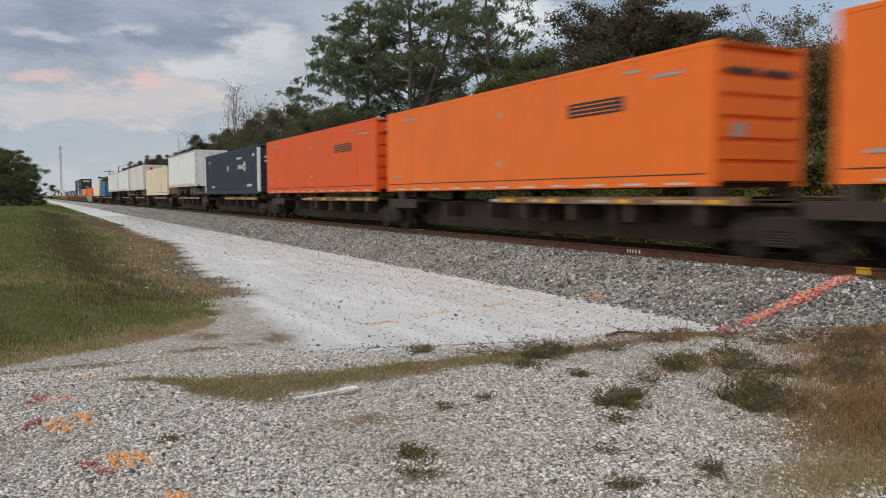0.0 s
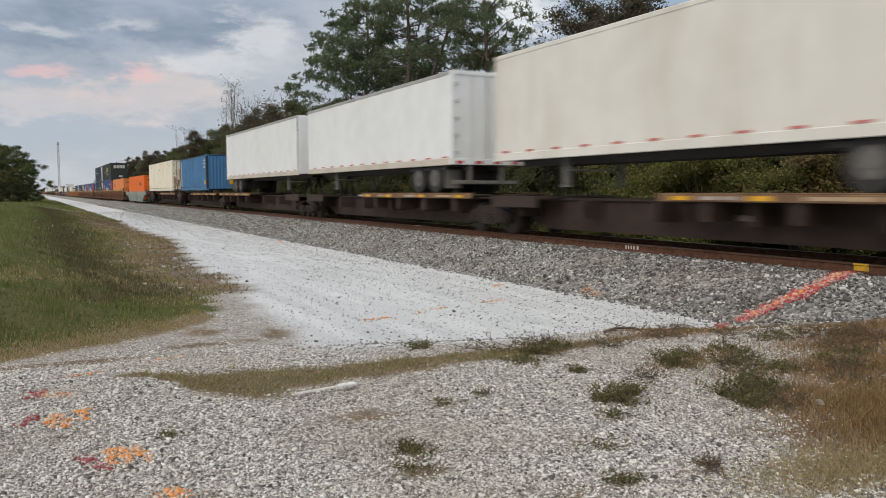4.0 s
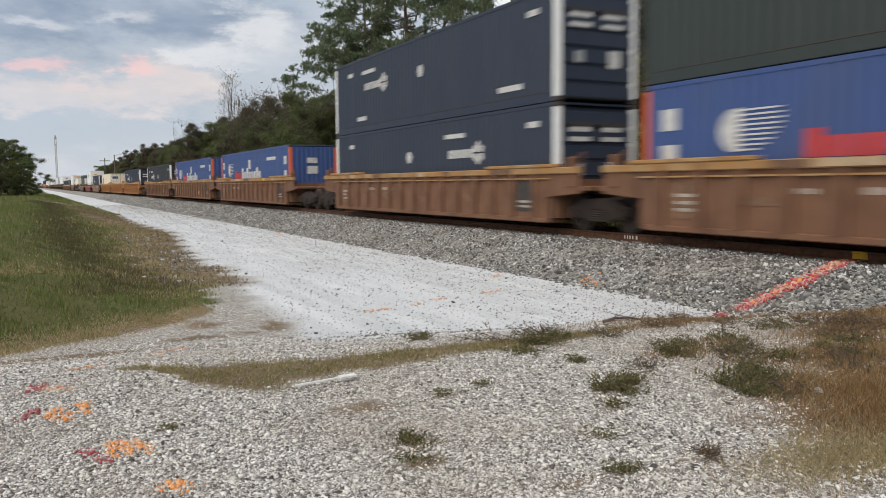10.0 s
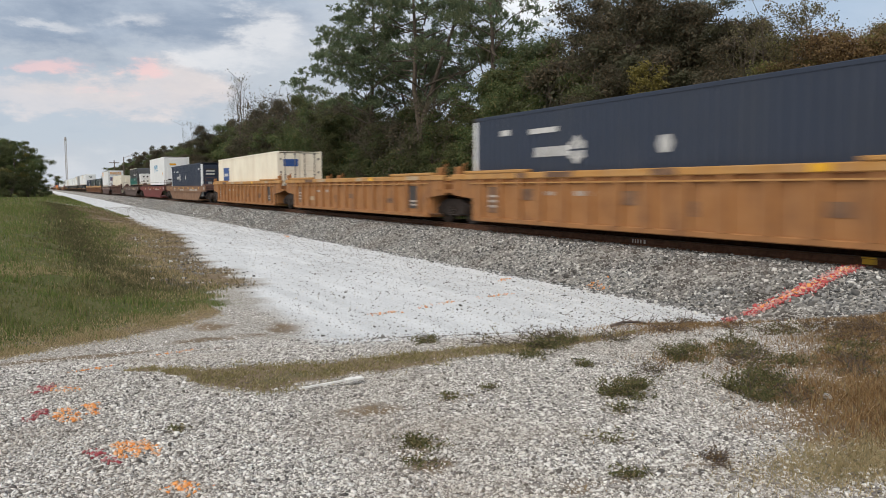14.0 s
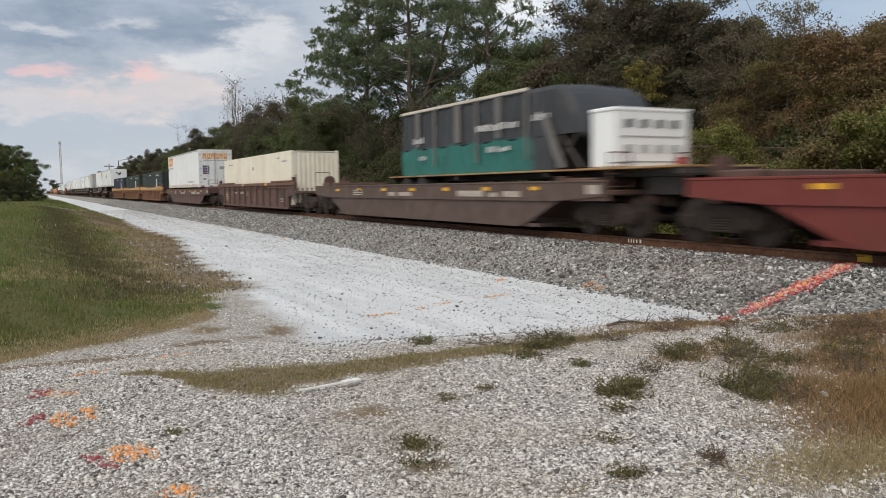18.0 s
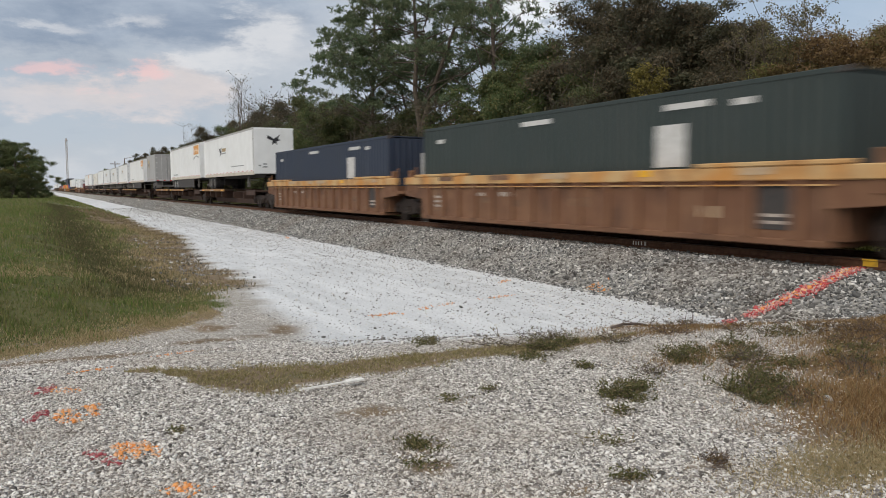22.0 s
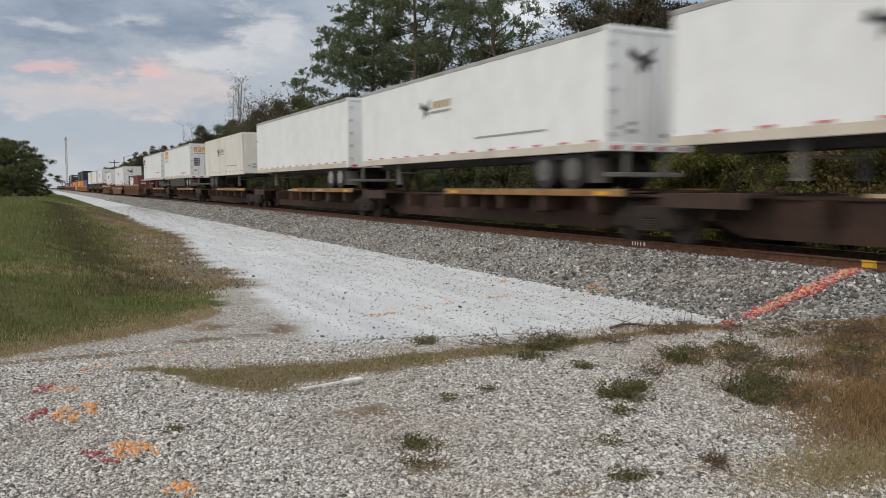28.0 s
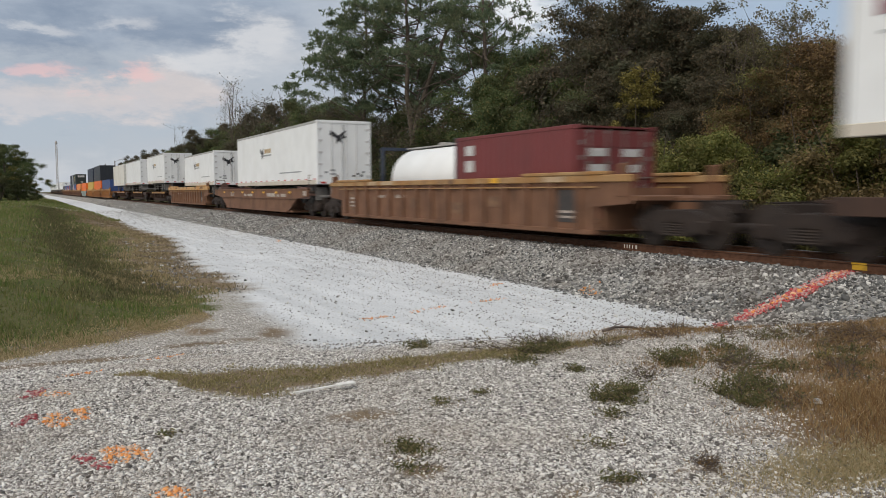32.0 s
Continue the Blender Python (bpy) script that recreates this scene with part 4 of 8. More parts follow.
def low_well(length, paint):
    """A single smooth-sided well car, with a truck at either end."""
    mp, ms = WELLS[paint]
    ob = tagged(new("well_car"), {"teal": "grey-green smooth-sided steel well car with rust patches", "orange": "orange-brown smooth-sided steel well car", "red": "oxide red smooth-sided steel well car", "grime": "grey-brown grimy smooth-sided well car", "dark": "dark brown smooth-sided steel well car", "tan": "tan smooth-sided steel well car"}[paint], "railway car", "train cars")
    L = length

    def band():
        return MB().prism([(-2.3, 0.98), (-2.3, 1.30), (L + 2.3, 1.30), (L + 2.3, 0.98), (L + 0.3, 0.84), (-0.3, 0.84)], -1.48, -1.40).mesh("side_band", mp)

    def side():
        return MB().prism([(-0.4, 0.86), (L + 0.4, 0.86), (L - 0.9, 0.30), (L - 1.5, 0.13), (1.5, 0.13), (0.9, 0.30)], -1.42, -1.36).mesh("side_wall", mp)
    for s in (1, -1):
        m = Matrix.Diagonal((s, 1, 1, 1))
        part("side_band", shared(("lw_band", L, paint), band), ob, m)
        part("side_wall", shared(("lw_side", L, paint), side), ob, m)
        part("top_sill", shared(("lw_sill", L, paint), lambda: MB().box(-1.50, -1.30, -2.3, L + 2.3, 1.30, 1.36, 0.015).mesh("top_sill", mp)), ob, m)

    def end():
        b = MB()
        b.box(-1.40, 1.40, -2.4, 0.2, 1.0, 1.12, 0.02)
        b.box(-0.4, 0.4, -2.8, 0.3, 0.75, 1.02, 0.04)
        for s in (-1, 1):
            b.bar((s * 1.42, -2.35, 1.3), (s * 1.42, -2.35, 2.0), 0.018)
            b.bar((s * 1.42, -2.35, 2.0), (s * 0.75, -2.35, 2.0), 0.018)
            b.bar((s * 0.75, -2.35, 1.1), (s * 0.75, -2.35, 2.0), 0.018)
        b.cyl((0.9, -1.9, 1.55), 0.28, 0.06, "y", 14)
        b.box(-1.36, -0.5, -1.7, -0.5, 1.12, 1.42, 0.03).box(0.4, 1.36, -1.6, -0.7, 1.12, 1.50, 0.03)
        b.box(-1.30, 1.30, -0.35, -0.1, 0.9, 1.48, 0.03).cyl((-0.1, -1.2, 1.3), 0.18, 0.9, "x", 12)
        b.box(-1.44, -1.36, -2.35, -0.3, 0.86, 1.0).box(0.84, 0.96, -1.95, -1.83, 1.1, 1.6)
        for z in (1.2, 1.5, 1.75):
            b.bar((-1.42, -2.35, z), (-0.75, -2.35, z), 0.014)
        return b.mesh("end_platform", WELLS["dark"][0])
    part("end_platform", shared("lw_end", end), ob)
    part("end_platform", shared("lw_end", end), ob, pose(0, L, 0, 0, 0, 180))
    part("floor", shared(("lw_floor", L, paint), lambda: MB().box(-1.36, 1.36, 0.6, L - 0.6, 0.14, 0.24).box(-1.36, 1.36, -0.2, 0.9, 0.9, 1.0).box(-1.36, 1.36, L - 0.9, L + 0.2, 0.9, 1.0).mesh("floor", mp)), ob)
    n = 7
    for k in range(n):
        y = 0.4 + (L - 1.4) * k / (n - 1)
        decal(ob, "reflector", -1.484, y, y + 0.42, 1.12, 1.22, M_YREF)
    decal(ob, "stencil_panel", -1.484, -2.1, -1.6, 1.02, 1.24, M_WREF)
    for y, w, h in ((1.3, 0.9, 0.16), (2.5, 0.5, 0.12), (3.3, 1.6, 0.18), (L * 0.5, 1.1, 0.14), (L * 0.5 + 1.4, 0.6, 0.14)):
        decal(ob, "stencil_line", -1.484, y, y + w, 0.94, 0.94 + h, M_WREF)
    rnd = random.Random(int(L * 10) + len(MOVERS))
    for k in range(9 if paint == "teal" else 0):
        y, z = rnd.uniform(1.6, L - 2.6), rnd.uniform(0.35, 0.65)
        w, h = rnd.uniform(0.08, 0.32), rnd.uniform(0.12, 0.24)
        q = [(y + w * rnd.uniform(0.5, 1.1) * math.cos(i * 0.524), z + h * rnd.uniform(0.5, 1.0) * math.sin(i * 0.524)) for i in range(12)]
        poly_decal(ob, "rust_stain", q, -1.421, M_SOOT)
    for k in range(3):
        decal(ob, "stencil_line", -1.484, L * 0.78, L * 0.78 + 1.0, 0.95 + 0.08 * k, 1.0 + 0.08 * k, M_WREF)
    truck(ob, -1.8)
    truck(ob, L + 1.8)
    couplers(ob, -2.9)
    couplers(ob, L + 2.9, 180)
    return ob


def spine_car(length, hitch, first, last, trailing=False, rusty=False):
    """A skeleton platform: a box spine, side wheel decks, pedestals and a hitch; a truck at its trailing joint."""
    ob = tagged(new("spine_car"), "rusty brown skeleton spine car with worn orange deck edges" if rusty else "grimy dark skeleton spine car with dull deck edges", "railway car", "train cars")
    L = length
    m_body, m_edge = (M_SPRUST, M_DECKR) if rusty else (M_SPINE, M_DECK)

    def spine():
        b = MB()
        b.prism([(0.3, 1.0), (0.3, 0.78), (2.2, 0.20), (L - 2.2, 0.20), (L - 0.3, 0.78), (L - 0.3, 1.0)], -0.42, 0.42)
        for k in range(6):
            y = 1.8 + (L - 3.6) * k / 5
            b.prism([(y - 0.08, 0.55), (y - 0.08, 1.0), (y + 0.08, 1.0), (y + 0.08, 0.55)], -1.1, 1.1)
        b.box(-0.5, 0.5, -0.2, L + 0.2, 0.98, 1.06, 0.02)
        return b.mesh("centre_sill", m_body)

    lead = hitch >= 0 and not trailing
    a, c = (0.5, 9.4) if lead else (L - 9.4, L - 0.7)

    def deck():
        return MB().box(-1.38, -0.62, a, c, 1.10, 1.15, 0.01).mesh("wheel_deck", m_body)

    def edge():
        b = MB().box(-1.41, -1.36, a, c, 1.02, 1.17, 0.012)
        b.box(-1.40, -1.30, a, c, 1.17, 1.20, 0.006)
        return b.mesh("deck_edge", m_edge)

    def bracket():
        return MB().prism([(-0.09, 0.62), (-0.14, 1.06), (0.14, 1.06), (0.09, 0.62)], -1.34, -0.5).mesh("bracket", m_body)

    def front_deck():
        p, q = (L - 3.0, L - 0.7) if lead else (0.5, 2.8)
        return MB().box(-1.36, -0.45, p, q, 1.02, 1.10, 0.01).box(-1.39, -1.34, p, q, 0.80, 1.12, 0.012).mesh("end_deck", m_body)

    def ped():
        return MB().box(-1.3, -0.95, -0.2, 0.2, 1.06, 1.40, 0.02).mesh("pedestal", m_body)
    part("centre_sill", shared(("sp_spine", round(L, 1), rusty), spine), ob)
    for s in (1, -1):
        m = Matrix.Diagonal((s, 1, 1, 1))
        part("wheel_deck", shared(("sp_deck", round(L, 1), lead, rusty), deck), ob, m)
        part("deck_edge", shared(("sp_edge", round(L, 1), lead, rusty), edge), ob, m)
        part("end_deck", shared(("sp_front", round(L, 1), lead, rusty), front_deck), ob, m)
        for k in range(4):
            part("bracket", shared(("sp_bracket", rusty), bracket), ob, m @ pose(0, a + 1.2 + 2.15 * k, 0))
        if not hitch:
            for y in (1.6, L - 1.6):
                part("pedestal", shared(("sp_ped", rusty), ped), ob, m @ pose(0, y, 0))
    if hitch:
        def stand():
            b = MB()
            for s in (-1, 1):
                b.bar((s * 0.3, -0.5, 1.05), (s * 0.25, 0, 2.05), 0.06)
                b.bar((s * 0.3, 0.7, 1.05), (s * 0.25, 0.05, 2.05), 0.05)
            b.box(-0.45, 0.45, -0.35, 0.35, 2.02, 2.12, 0.02)
            return b.mesh("hitch", M_TRUCK)
        part("hitch", shared("sp_hitch", stand), ob, pose(0, L - 2.2 if lead else 2.2, 0))
    rnd = random.Random(int(L * 10) + len(MOVERS))
    for k, y in enumerate((a + 0.5, a + 3.2, a + 6.0, c - 0.9)):
        if not rusty or k in (0, 3):
            decal(ob, "reflector", -1.413, y, y + 0.5, 1.05, 1.14, M_YREF)
        if rnd.random() < (0.35 if rusty else 0.8):
            decal(ob, "worn_patch", -1.413, y + 0.7, y + rnd.uniform(1.1, 2.2), 1.06, 1.13, M_WREF if rnd.random() < 0.6 else M_PATCH)
    decal(ob, "stencil_line", -0.424, L * 0.42, L * 0.42 + 1.4, 0.62, 0.74, M_WREF)
    truck(ob, L)
    if first:
        truck(ob, 0.8)
        couplers(ob, -0.7)
    if last:
        couplers(ob, L + 1.2, 180)
    return ob


# ------------------------------------------------------------------ loads
def paint(name, c, dirt=None, amt=0.35, c2=None):
    return mat(name, c, 0.55, col2=c2 or tuple(v * 0.93 for v in c), scale=1.3, dirt=dirt or tuple(v * 0.5 + 0.03 for v in c), dirt_amt=amt, dirt_scale=1.1, streak=4, bump=0.05, bump_scale=3)


P = {
    "orange": paint("orange_container_paint", (0.85, 0.165, 0.012), (0.62, 0.15, 0.03), 0.4),
    "fadedorange": paint("sun_faded_orange_container_paint", (0.80, 0.275, 0.072), (0.74, 0.16, 0.035), 0.45),
    "oxide": paint("red_post_paint", (0.62, 0.12, 0.035), (0.45, 0.09, 0.02), 0.4),
    "redorange": paint("red_orange_container_paint", (0.78, 0.105, 0.010), (0.60, 0.085, 0.012), 0.35),
    "navy": paint("navy_container_paint", (0.022, 0.032, 0.058), (0.045, 0.05, 0.062), 0.4),
    "blackblue": paint("blue_black_container_paint", (0.024, 0.029, 0.038), (0.045, 0.045, 0.048), 0.4),
    "green": paint("dark_green_container_paint", (0.026, 0.038, 0.036), (0.05, 0.055, 0.052), 0.4),
    "blue": paint("bright_blue_container_paint", (0.062, 0.195, 0.40), (0.05, 0.085, 0.14), 0.7),
    "royal": paint("royal_blue_container_paint", (0.040, 0.080, 0.235), (0.07, 0.09, 0.16), 0.55),
    "cream": paint("cream_container_paint", (0.82, 0.71, 0.52), (0.60, 0.46, 0.30), 0.4),
    "cream2": paint("pale_cream_container_paint", (0.83, 0.78, 0.65), (0.52, 0.40, 0.28), 0.4),
    "white": paint("white_trailer_paint", (0.84, 0.86, 0.87), (0.66, 0.64, 0.60), 0.18),
    "dirtywhite": paint("road_stained_white_paint", (0.77, 0.755, 0.70), (0.45, 0.37, 0.28), 0.4),
    "beige": paint("stained_beige_rail", (0.62, 0.57, 0.49), (0.38, 0.31, 0.24), 0.6),
    "grey": paint("silver_grey_trailer_paint", (0.42, 0.42, 0.42), (0.25, 0.24, 0.23), 0.4),
    "maroon": paint("maroon_container_paint", (0.17, 0.035, 0.035), (0.09, 0.03, 0.03), 0.5),
    "yellowbox": paint("yellow_container_paint", (0.62, 0.42, 0.08), (0.4, 0.25, 0.08), 0.4),
    "teal": paint("teal_tarpaulin", (0.020, 0.145, 0.122), (0.02, 0.07, 0.06), 0.6),
    "weathered": paint("weathered_grey_sheet", (0.17, 0.16, 0.15), (0.09, 0.085, 0.08), 0.5),
    "greytarp": paint("black_tarpaulin", (0.035, 0.037, 0.042), (0.07, 0.07, 0.075), 0.5),
}
M_LOGOW = mat("white_marking", (0.62, 0.62, 0.61), 0.5, dirt=(0.32, 0.30, 0.28), dirt_amt=0.7, dirt_scale=4)
M_LOGOY = mat("gold_marking", (0.55, 0.40, 0.10), 0.5)
M_LOGOO = mat("orange_marking", (0.78, 0.36, 0.06), 0.5)
M_LOGOB = mat("blue_marking", (0.03, 0.09, 0.30), 0.5)
M_LOGOR = mat("red_marking", (0.55, 0.05, 0.04), 0.5)
M_LOGOM = mat("plum_marking", (0.20, 0.03, 0.06), 0.5)
M_LOGOK = mat("black_marking", (0.03, 0.03, 0.035), 0.5)
M_SCUFF = mat("scuffed_blue", (0.058, 0.15, 0.29), 0.7, col2=(0.05, 0.105, 0.19), scale=7, dirt=(0.05, 0.16, 0.34), dirt_amt=0.9, dirt_scale=3)
M_LBLUE = mat("pale_blue_marking", (0.20, 0.42, 0.62), 0.5)
M_TAN = mat("tan_marking", (0.50, 0.36, 0.19), 0.5)
M_LOGOG = mat("grey_marking", (0.35, 0.37, 0.38), 0.5)
M_RODS = mat("door_bar_steel", (0.30, 0.28, 0.26), 0.55, 0.6, scale=10, dirt=RUST, dirt_amt=0.5)
W2 = 1.296


def corrugated(L, z0, z1, x, pitch, depth, y0=0.0):
    """Plan line of a corrugated side wall."""
    n = int((L - 0.24) / pitch)
    p = (L - 0.24) / n
    prof = [(x, y0 + 0.12)]
    for k in range(n):
        y = y0 + 0.12 + k * p
        prof += [(x, y + p * 0.30), (x + depth, y + p * 0.45), (x + depth, y + p * 0.80), (x, y + p * 0.95)]
    return prof + [(x, y0 + L - 0.12)]


def container(L, H, col, label, posts=None, front="panel", corr=True, name="shipping_container", bottom=None):
    """A box container: two side walls, roof, leading end or doors, rails, four corner posts with castings."""
    ob = tagged(new(name), label, "container", "train loads")
    m, mpost = P[col], P[posts] if posts else P[col]

    def side():
        b = MB()
        b.strip(corrugated(L, 0, H, -W2, 0.29 if corr else 1.25, 0.026 if corr else 0.007), 0.24, H - 0.09)
        return b.mesh("side_wall", m)

    def rails():
        b = MB()
        b.box(-W2 - 0.004, -W2 + 0.10, 0.16, L - 0.16, H - 0.10, H, 0.012)
        return b.mesh("top_rail", P["blackblue"] if col == "blue" else m)

    def brail():
        return MB().box(-W2 - 0.004, -W2 + 0.12, 0.16, L - 0.16, 0.0, 0.25, 0.012).mesh("bottom_rail", m)

    def corner():
        b = MB()
        b.box(-W2 - 0.008, -W2 + 0.16, -0.004, 0.16, 0.12, H - 0.12, 0.012)
        return b.mesh("corner_post", mpost)

    def cast():
        return MB().box(-W2 - 0.012, -W2 + 0.165, -0.012, 0.178, 0, 0.118, 0.012).mesh("corner_casting", M_DARK if col in ("navy", "green", "blackblue", "royal") else m)
    for s in (1, -1):
        q = Matrix.Diagonal((s, 1, 1, 1))
        part("side_wall", shared(("c_side", L, H, col, corr), side), ob, q)
        part("top_rail", shared(("c_rail", L, H, col), rails), ob, q)
        part("bottom_rail", shared(("c_brail", L, col), brail), ob, q)
        part("rail_seam", shared(("c_seam", L), lambda: MB().box(-W2 - 0.006, -W2 + 0.01, 0.17, L - 0.17, 0.25, 0.274).mesh("rail_seam", M_DARK)), ob, q)
        for e in (0, 1):
            w = q if e == 0 else q @ pose(0, L, 0) @ Matrix.Diagonal((1, -1, 1, 1))
            part("corner_post", shared(("c_post", H, posts or col), corner), ob, w)
            for z in (0, H - 0.118):
                part("corner_casting", shared(("c_cast", col), cast), ob, pose(0, 0, z) @ w)

    def roof():
        b = MB()
        b.box(-W2 + 0.02, W2 - 0.02, 0.02, L - 0.02, H - 0.06, H - 0.02)
        n = int(L / 1.2)
        for k in range(n):
            b.box(-W2 + 0.1, W2 - 0.1, 0.3 + k * 1.2, 0.9 + k * 1.2, H - 0.02, H - 0.008)
        return b.mesh("roof", m)

    if L > 15:
        for y in (2.05, L - 2.05):
            part("side_post", shared(("c_sidepost", H, col), lambda: MB().box(-W2 - 0.007, -W2 + 0.02, -0.09, 0.09, 0.276, H - 0.10, 0.005).mesh("side_post", m)), ob, pose(0, y, 0))

    def floor():
        return MB().box(-W2 + 0.05, W2 - 0.05, 0.05, L - 0.05, 0.08, 0.16).mesh("floor", M_DARK)
    part("roof", shared(("c_roof", L, H, col), roof), ob)
    part("floor", shared(("c_floor", L), floor), ob)
    for e in (0, 1):
        w = Matrix.Identity(4) if e == 0 else pose(0, L, 0, 0, 0, 180)
        kind = front if e == 0 else "panel"
        if kind == "doors":
            for s in (-1, 1):
                def leaf(s=s):
                    b = MB()
                    b.box(min(0.012 * s, s * 1.15), max(0.012 * s, s * 1.15), 0.02, 0.07, 0.12, H - 0.12, 0.01)
                    for k in range(5):
                        z = 0.3 + k * (H - 0.6) / 4.6
                        b.box(min(0.08 * s, s * 1.08), max(0.08 * s, s * 1.08), 0.008, 0.03, z, z + 0.28, 0.008)
                    return b.mesh("door", m)
                d = part("door", shared(("c_door", H, col, s), leaf), ob, w)

                def rods(s=s):
                    b = MB()
                    for x in (0.28, 0.86):
                        b.bar((s * x, -0.01, 0.1), (s * x, -0.01, H - 0.1), 0.02, 6)
                        for z in (0.14, 0.9, 1.5, H - 0.2):
                            b.box(s * x - 0.05, s * x + 0.05, -0.03, 0.02, z, z + 0.07)
                        b.box(s * x - 0.02, s * x + 0.3 * s, -0.045, -0.02, 1.15, 1.19)
                    for z in (0.3, 0.9, 1.6, H - 0.5):
                        b.box(s * 1.1 - 0.05, s * 1.1 + 0.05, -0.005, 0.03, z, z + 0.12)
                    return b.mesh("lock_rods", M_RODS)
                part("lock_rods", shared(("c_rods", H, s), rods), d)
        else:
            def panel():
                b = MB()
                if kind == "slots":
                    n = 6
                    q = (H - 0.24) / n
                    prof = [(0.012, 0.12)]
                    for k in range(n):
                        z = 0.12 + k * q
                        prof += [(0.012, z + q * 0.72), (0.075, z + q * 0.76), (0.075, z + q * 0.95), (0.012, z + q)]
                    m_ = len(prof)
                    b.add([(-1.16, y, z) for y, z in prof] + [(1.16, y, z) for y, z in prof], [(i, i + 1, m_ + i + 1, m_ + i) for i in range(m_ - 1)])
                else:
                    n = 9
                    q = 2.32 / n
                    prof = [(-1.16, 0.012)]
                    for k in range(n):
                        x = -1.16 + k * q
                        prof += [(x + q * 0.5, 0.012), (x + q * 0.62, 0.045), (x + q * 0.88, 0.045), (x + q, 0.012)]
                    b.strip(prof, 0.12, H - 0.1)
                return b.mesh("end_wall", m)
            part("end_wall", shared(("c_end", H, col, kind), panel), ob, w)
    if front == "slots":
        for x in (-0.95, 0.1):
            # Vent slots, drawn as thin dark bars.
            part("vent_slot", MB().box(x, x + 0.85, -0.004, 0.004, H - 0.62, H - 0.5).mesh("vent_slot", M_DARK), ob)
        part("placard", MB().prism([(0, 0)] * 0 + [(-0.006, 0)] * 0 or [(-0.006, 1.0), (-0.006, 1.3), (0.0, 1.3), (0.0, 1.0)], -0.75, -0.45).mesh("placard", M_LOGOG), ob)
    return ob


